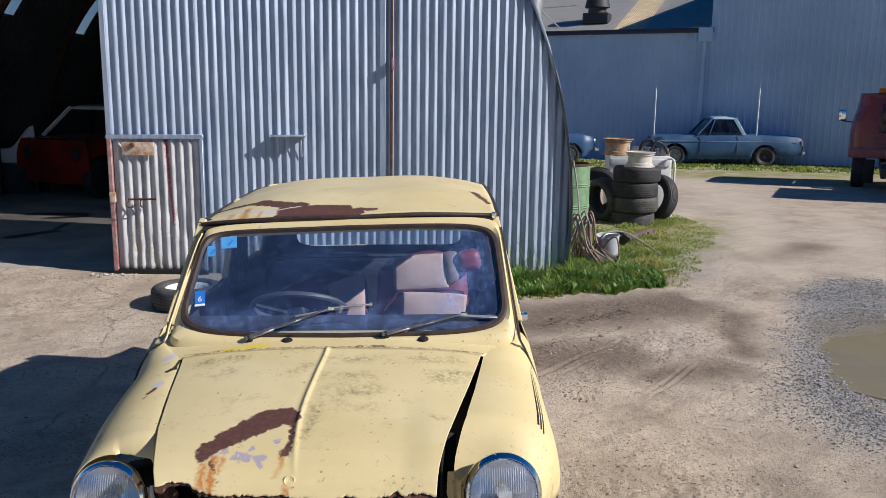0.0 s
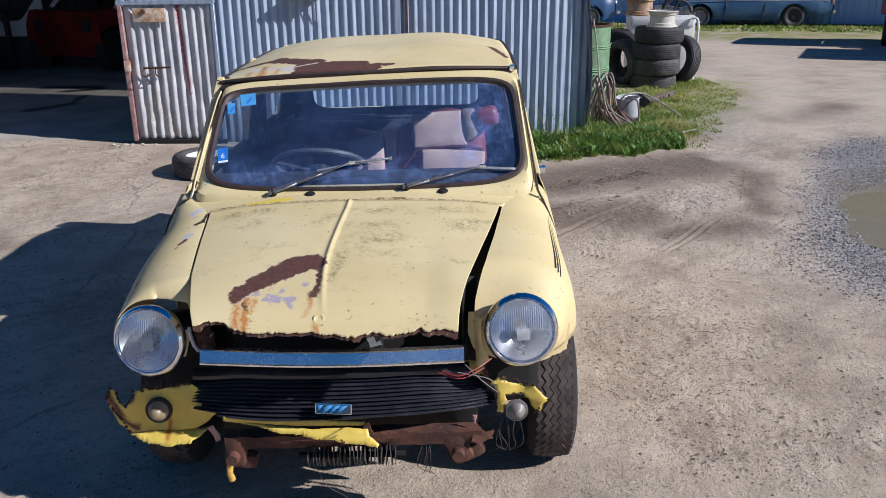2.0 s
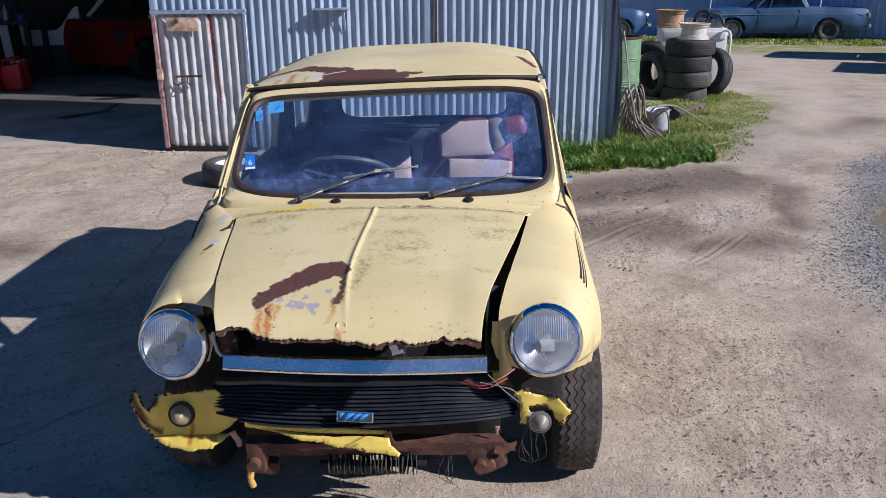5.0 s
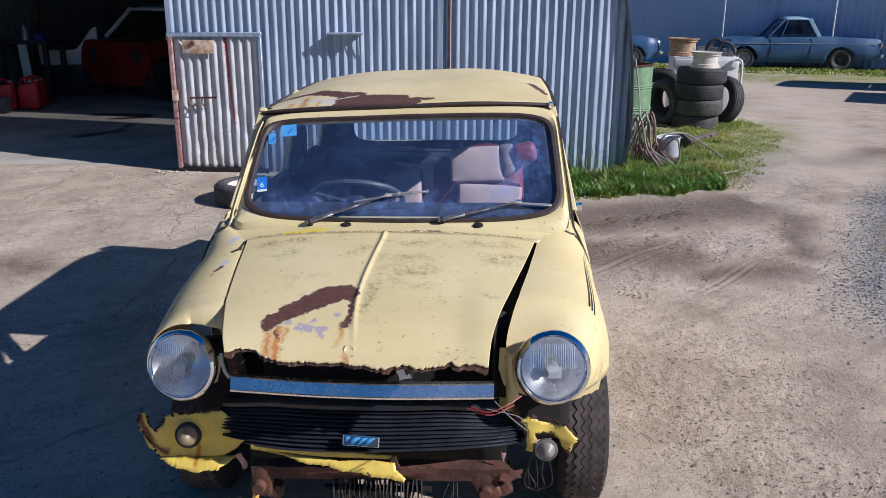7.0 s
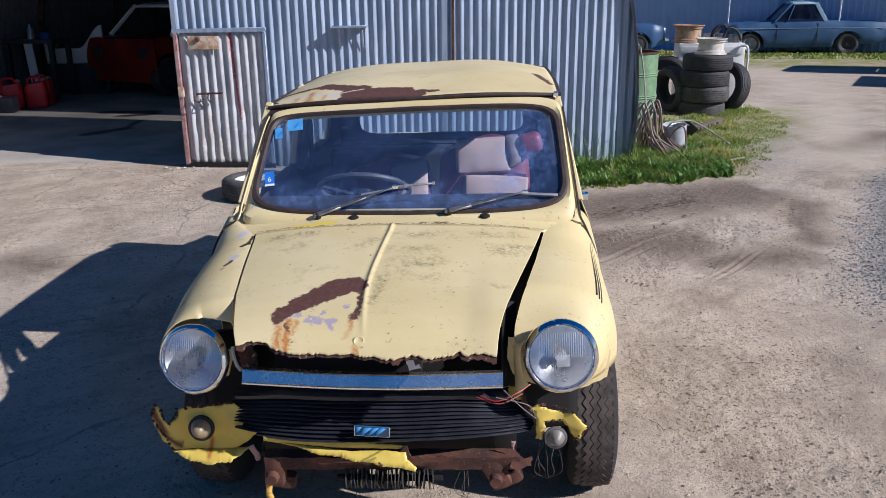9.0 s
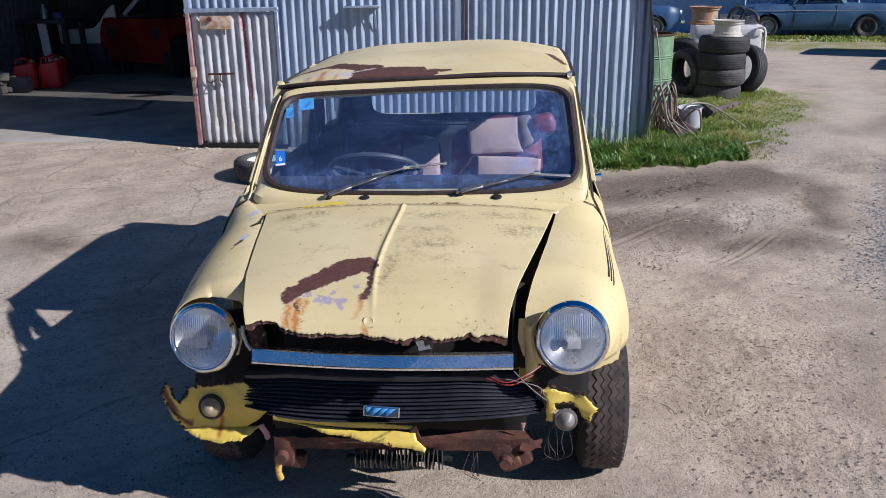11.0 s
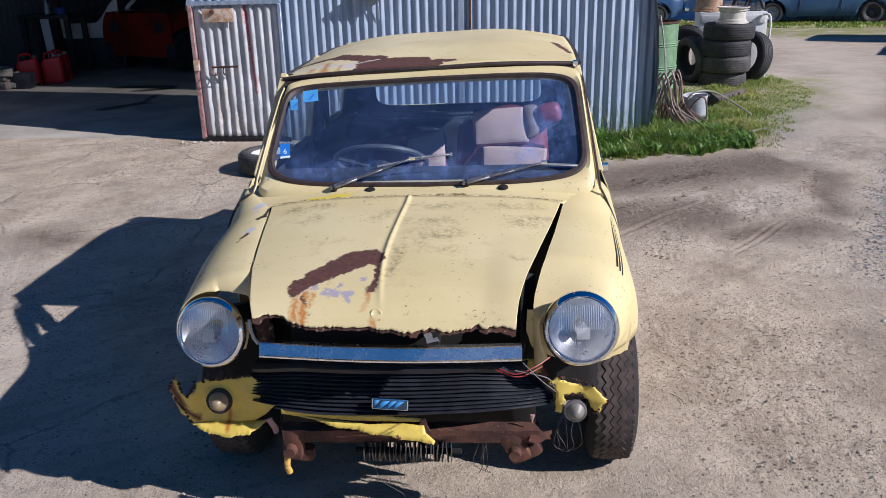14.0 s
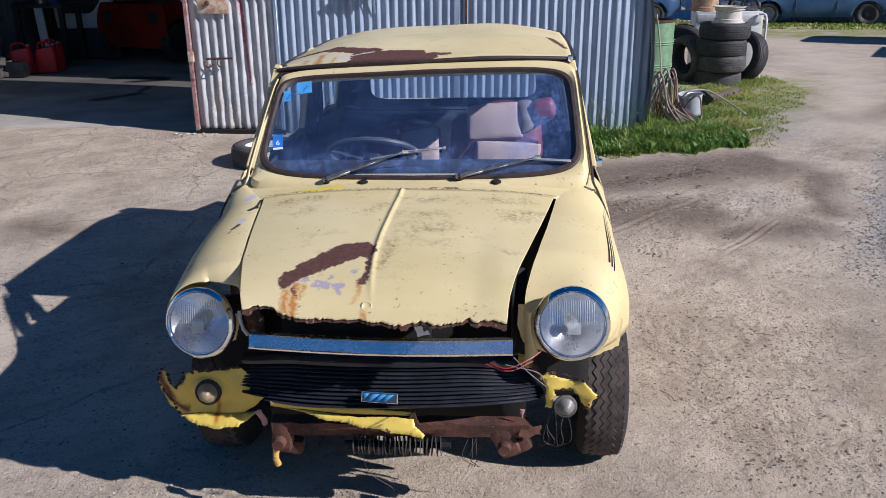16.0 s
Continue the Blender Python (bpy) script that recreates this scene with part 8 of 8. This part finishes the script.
pillar(ute, (1.28, 0.72, 0.90), (1.72, 0.58, 1.40), 0.05, BLUE)
pillar(ute, (2.62, 0.70, 0.92), (2.34, 0.58, 1.40), 0.10, PALEBLUE)
pillar(ute, (1.62, 0.72, 0.92), (1.78, 0.59, 1.38), 0.03, BLUE)
bm = bmesh.new()
grid(bm, 10, 10, lambda u, v: Vector((1.68 + 0.70 * u, (2 * v - 1) * 0.60, 1.39 + 0.05 * math.sin(math.pi * u) * (1 - (2 * v - 1) ** 4) + 0.02 * (1 - (2 * v - 1) ** 4))))
solid(part("roof", bm, PALEBLUE, ute, "pale blue roof"), 0.03)
for side in (-1, 1):
    bm = bmesh.new()
    grid(bm, 1, 1, lambda u, v: Vector(((1.34 + 0.40 * u) * (1 - v) + (2.58 - 0.22 * u) * v, side * (0.715 - 0.13 * u), 0.91 + 0.48 * u)))
    part("window", bm, DARKGLASS, ute)
    bm = bmesh.new()
    tube(bm, [(0.15, side * 0.80, 0.72), (4.15, side * 0.77, 0.74)], 0.008, 5)
    part("trim_strip", bm, ALLOY, ute)
    for sx in (1.36, 2.42):
        bm = bmesh.new()
        tube(bm, [(sx, side * 0.803, 0.30), (sx, side * 0.808, 0.60), (sx + 0.01, side * 0.75, 0.90)], 0.007, 4)
        part("door_gap", bm, DARKVENT, ute)
bm = bmesh.new()
grid(bm, 1, 1, lambda u, v: Vector((1.32 + 0.38 * u, (2 * v - 1) * (0.70 - 0.12 * u), 0.92 + 0.46 * u)))
part("windscreen", bm, DARKGLASS, ute)
bm = bmesh.new()
grid(bm, 1, 1, lambda u, v: Vector((2.60 - 0.22 * u, (2 * v - 1) * (0.68 - 0.11 * u), 0.94 + 0.44 * u)))
part("rear_window", bm, DARKGLASS, ute)
for x in (-0.06, 4.30):
    bm = bmesh.new()
    box(bm, (0.09, 1.5, 0.10), (x, 0, 0.42), 0.03)
    part("bumper", bm, ALLOY, ute, "dull chrome bumper")
for side in (-1, 1):
    bm = bmesh.new()
    box(bm, (0.06, 0.09, 0.16), (4.25, side * 0.70, 0.70), 0.015)
    part("tail_lamp", bm, plain("tail_lamp_plastic", (0.45, 0.30, 0.28), 0.3), ute)
for x in (0.66, 3.22):
    for side in (-1, 1):
        simple_wheel(ute, x, side * 0.70, 0.30, RIMGREY if x < 1 else DARKVENT)

# blue car whose front shows past the shed
blue = thing("blue_car", "dark blue old sedan with chrome bumper parked behind the shed", "car", pose(5.05, 23.0, -0.10, 0, 0, 176))
b_top = lambda x: curve_at([(0.0, 0.80), (0.3, 0.86), (1.2, 0.90), (3.4, 0.92), (4.2, 0.86)], x)
bm = bmesh.new()
shell(bm, 4.2, b_top, u_bot, u_half, (0.70, 3.20))
part("body", bm, car_paint("dark_blue_car_paint", (0.02, 0.06, 0.15), (0.04, 0.10, 0.22)), blue)
bm = bmesh.new()
for side in (-1, 1):
    grid(bm, 4, 6, lambda u, v: Vector((1.3 + 0.4 * u + (1.9 - 0.7 * u) * v, side * (0.70 - 0.12 * u), 0.90 + 0.48 * u)))
grid(bm, 4, 6, lambda u, v: Vector((1.70 + 1.2 * u, (2 * v - 1) * 0.58, 1.38 + 0.04 * math.sin(math.pi * u))))
part("cabin", bm, DARKGLASS, blue)
bm = bmesh.new()
box(bm, (0.12, 1.56, 0.11), (-0.10, 0, 0.46), 0.035)
part("bumper", bm, CHROME, blue, "chrome bumper")
for side in (-1, 1):
    bm = bmesh.new()
    lathe(bm, [(0.0, 0.05), (0.07, 0.04), (0.09, 0.0)], 20, pose(-0.02, side * 0.56, 0.70, 0, -90, 0))
    part("headlamp", bm, CHROME, blue)
for x in (0.70, 3.20):
    for side in (-1, 1):
        simple_wheel(blue, x, side * 0.70, 0.30, RIMGREY)

# red truck at the lane's far side
RED = car_paint("dark_red_truck_paint", (0.17, 0.006, 0.012), (0.25, 0.010, 0.018), 0.25, 0.5)
truck = thing("red_truck", "dark red tow truck with orange beacon and black chassis", "truck", pose(9.85, 15.75, -0.06, 0, 0, -28))


def cab(u, v):
    # u up, v round the four sides
    a = 2 * math.pi * v
    w, d = 1.05, 1.35
    taper = 1 - 0.13 * smooth(0.35, 1.0, u)
    c = math.copysign(abs(math.cos(a)) ** 0.35, math.cos(a)) * w * taper
    s = math.copysign(abs(math.sin(a)) ** 0.35, math.sin(a)) * d * (1 - 0.08 * u)
    return Vector((0.50 + c, 1.0 + s, 0.72 + 1.30 * u))


bm = bmesh.new()
grid(bm, 12, 48, cab, True)
part("cab", bm, RED, truck)
bm = bmesh.new()
grid(bm, 4, 48, lambda u, v: Vector((0.50, 1.0, 2.03)).lerp(cab(1, v) + Vector((0, 0, 0.02)), u), True)
part("cab_roof", bm, DARKVENT, truck)
bm = bmesh.new()
box(bm, (1.15, 0.03, 0.60), (0.62, -0.36, 1.52), 0.02, None)
part("rear_glass", bm, DARKGLASS, truck)
bm = bmesh.new()
box(bm, (2.05, 0.20, 0.20), (0.50, -0.32, 0.78), 0.03)
part("band", bm, plain("dull_pink_red_band", (0.34, 0.12, 0.12), 0.5), truck)
bm = bmesh.new()
box(bm, (0.62, 0.22, 0.13), (0.25, 0.2, 2.10), 0.03)
part("beacon", bm, plain("orange_beacon_plastic", (0.75, 0.24, 0.02), 0.35), truck, "orange roof beacon")
bm = bmesh.new()
box(bm, (0.9, 4.6, 0.20), (0.55, -0.2, 0.52), 0.02)
part("chassis", bm, DARKVENT, truck)
# unseen boxes beside the cab, added and sized for the shadow on the lane
bm = bmesh.new()
box(bm, (1.6, 2.6, 1.30), (2.2, -2.3, 1.52), 0.05)
box(bm, (1.4, 4.4, 0.24), (1.7, -1.4, 0.74), 0.02)
part("shadow_load_body", bm, RED, truck, "unseen dark red load body added to cast the truck's ground shadow")
for wy in (-2.9, -1.7):
    bm = bmesh.new()
    tyre_mesh(bm, 0.42, 0.26, 0.25, pose(2.0, wy, 0.42, 0, 90, 0))
    part("tyre", bm, TYRE, truck)
bm = bmesh.new()
box(bm, (1.55, 0.35, 0.16), (0.95, -0.75, 0.86), 0.02)
part("tray_edge", bm, plain("beige_dirty_tray", (0.40, 0.33, 0.26), 0.7), truck)
bm = bmesh.new()
tube(bm, [(-0.50, 0.2, 1.42), (-0.72, 0.15, 1.45)], 0.015, 6)
arm = part("mirror_arm", bm, DARKVENT, truck)
bm = bmesh.new()
box(bm, (0.15, 0.06, 0.24), (-0.72, 0.12, 1.57), 0.04)
part("mirror", bm, CHROME, arm, "bright side mirror")
bm = bmesh.new()
box(bm, (0.20, 0.02, 0.50), (-0.10, -0.62, 0.42), 0.005)
part("mud_flap", bm, BLACK_RUBBER, truck)
for x in (-0.30, 1.30):
    for y in (0.05, 2.0):
        w = thing("wheel", "", "", pose(x, y, 0.42, 0, 90, 0))
        w.parent = truck
        bm = bmesh.new()
        tyre_mesh(bm, 0.42, 0.26, 0.25)
        part("tyre", bm, TYRE, w)
        bm = bmesh.new()
        lathe(bm, [(0.0, 0.06), (0.1, 0.06), (0.24, 0.02), (0.25, 0.09), (0.26, -0.09)], 24)
        part("rim", bm, DARKVENT, w)

# red and white car inside the shed
inred = thing("red_car", "orange-red old sedan with white roof in the dark shed", "car", pose(-5.83, 10.17, 0.19, 0, 0, 64))
bm = bmesh.new()
shell(bm, 3.45, lambda x: b_top(x + 0.65), lambda x: u_bot(x + 0.65), lambda x: u_half(x + 0.65), (0.25, 2.55))
bmesh.ops.translate(bm, verts=bm.verts, vec=(0.65, 0, 0))
part("body", bm, car_paint("orange_red_car_paint", (0.15, 0.009, 0.007), (0.30, 0.020, 0.012)), inred)
WHITECAR = car_paint("white_roof_paint", (0.80, 0.80, 0.78), (0.86, 0.86, 0.84), 0.2)
pillar(inred, (1.05, 0.70, 0.90), (1.52, 0.58, 1.36), 0.06, WHITECAR)
pillar(inred, (3.2, 0.70, 0.92), (2.8, 0.58, 1.36), 0.10, WHITECAR)
bm = bmesh.new()
grid(bm, 8, 8, lambda u, v: Vector((1.50 + 1.35 * u, (2 * v - 1) * 0.60, 1.36 + 0.05 * math.sin(math.pi * u))))
solid(part("roof", bm, WHITECAR, inred, "white roof"), 0.04)
bm = bmesh.new()
tube(bm, [(1.62 + 0.05 * math.cos(a), -0.30 + 0.19 * math.cos(a), 0.95 + 0.19 * math.sin(a)) for a in [k * math.pi / 12 for k in range(25)]], 0.012, 6)
part("steering_wheel", bm, ALLOY, inred)
for side in (-1, 1):
    bm = bmesh.new()
    lathe(bm, [(0.0, 0.04), (0.08, 0.03), (0.10, 0.0)], 20, pose(0.63, side * 0.52, 0.66, 0, -90, 0))
    part("headlamp", bm, DARKVENT, inred)
for x in (0.90, 3.2):
    for side in (-1, 1):
        simple_wheel(inred, x, side * 0.70, 0.30, DARKVENT)

# white car panel standing inside
bm = bmesh.new()


def fender(u, v):
    x = 0.95 * v
    top = 0.24 + 0.36 * smooth(0.55, 1.0, v) + 0.10 * smooth(0.16, 0.0, v)
    low = 0.0 if v < 0.85 else 0.10 * (v - 0.85) / 0.15
    return Vector((x, 0.03 * math.sin(3 * v) - 0.05 * u, low + (top - low) * u))


grid(bm, 8, 30, fender)
fd = solid(mesh_ob("car_panel", bm, WHITECAR), 0.04)
fd.matrix_basis = pose(-7.0, 11.2, 0.66, 0, 0, 6)
tagged(fd, "white car wing panel on a dark stand in the shed", "car panel")
bm = bmesh.new()
box(bm, (1.0, 0.5, 0.47), (0.5, 0.1, 0.235), 0.02)
st = tagged(mesh_ob("work_stand", bm, DARKVENT), "low dark work stand under a white panel", "stand")
st.matrix_basis = pose(-7.0, 11.2, 0.185, 0, 0, 6)

# fuel cans, box and clutter by the door
CANRED = plain("red_fuel_can_plastic", (0.72, 0.012, 0.018), 0.4, 0, 0.15, 10)


def fuel_can(x, y, turn):
    can = thing("fuel_can", "red plastic fuel can on the shed floor", "fuel can", pose(x, y, 0.186, 0, 0, turn), "red fuel cans")
    bm = bmesh.new()

    def f(u, v):
        a = 2 * math.pi * v
        k = 1 - 0.10 * smooth(0.72, 1.0, u) - 0.05 * smooth(0.1, 0.0, u)
        return Vector((math.copysign(abs(math.cos(a)) ** 0.45, math.cos(a)) * 0.15 * k, math.copysign(abs(math.sin(a)) ** 0.45, math.sin(a)) * 0.10 * k, 0.34 * u + (0.04 * smooth(0.8, 1.0, u) * math.cos(a))))

    grid(bm, 16, 40, f, True)
    bm.faces.new(list(bm.verts)[-40:])
    bm.faces.new(list(bm.verts)[:40][::-1])
    part("body", bm, CANRED, can)
    bm = bmesh.new()
    tube(bm, spline([(-0.11, 0, 0.30), (-0.09, 0, 0.40), (0.02, 0, 0.42), (0.08, 0, 0.37)], 5), 0.016, 8)
    part("handle", bm, CANRED, can)
    bm = bmesh.new()
    lathe(bm, [(0.03, 0.0), (0.03, 0.04), (0.0, 0.045)], 16, pose(0.10, 0, 0.36, 0, 20, 0))
    part("cap", bm, plain("yellowed_cap", (0.45, 0.36, 0.22), 0.5), can)
    return can


for x, y, t in ((-6.52, 9.25, 25), (-6.26, 9.45, 15), (-6.34, 9.75, 8)):
    fuel_can(x, y, t)
bm = bmesh.new()
box(bm, (0.24, 0.20, 0.20), (0, 0, 0.10), 0.012)
bx = tagged(mesh_ob("battery_box", bm, BLACK_PLASTIC), "black battery box on the shed floor", "battery")
bx.matrix_basis = pose(-6.42, 8.95, 0.186, 0, 0, 8)
bm = bmesh.new()
box(bm, (0.13, 0.03, 0.86), (0, 0, 0.43), 0.004)
bd = tagged(mesh_ob("white_board", bm, WHITE), "white board leaning on the bench in the shed", "board")
bd.matrix_basis = pose(-6.75, 10.35, 0.186, -6, -7, 0)
bench = thing("workbench", "dark cluttered workbench inside the shed", "workbench", pose(-6.85, 10.7, 0.186, 0, 0, 0))
bm = bmesh.new()
box(bm, (0.80, 0.6, 0.06), (0, 0, 0.86), 0.01)
part("top", bm, DARKVENT, bench)
for x in (-0.35, 0.35):
    for y in (-0.25, 0.25):
        bm = bmesh.new()
        box(bm, (0.07, 0.07, 0.83), (x, y, 0.415), 0.006)
        part("leg", bm, DARKVENT, bench)
bm = bmesh.new()
lathe(bm, [(0.0, 0.0), (0.05, 0.0), (0.05, 0.14), (0.02, 0.18), (0.02, 0.22), (0.0, 0.22)], 16)
bt = tagged(mesh_ob("bottle", bm, ALLOY), "grey bottle standing on the workbench", "bottle")
bt.matrix_basis = pose(-6.85, 10.55, 1.076)
bm = bmesh.new()
lathe(bm, [(0.0, 0.0), (0.07, 0.0), (0.085, 0.10), (0.08, 0.10), (0.066, 0.01), (0.0, 0.01)], 20)
tb = tagged(mesh_ob("tub", bm, plain("blue_tub_plastic", (0.03, 0.06, 0.25), 0.5)), "small blue tub on the workbench", "tub")
tb.matrix_basis = pose(-6.60, 10.5, 1.076)
random.seed(17)
for k in range(6):
    bm = bmesh.new()
    tyre = random.random() < 0.4
    box(bm, (random.uniform(0.08, 0.22), random.uniform(0.08, 0.2), random.uniform(0.05, 0.12)), (0, 0, 0.05), 0.015)
    jk = tagged(mesh_ob("engine_part", bm, plain("dusty_engine_metal", (0.30, 0.27, 0.24), 0.6, 0.5, 0.4, 15)), "dusty engine part lying by the shed door", "engine part", "engine parts")
    jk.matrix_basis = pose(-6.62 + random.uniform(-0.12, 0.06), 8.80 + random.uniform(-0.1, 0.2), 0.186 + 0.09 * (k % 3), 0, random.uniform(-15, 15), random.uniform(0, 90))
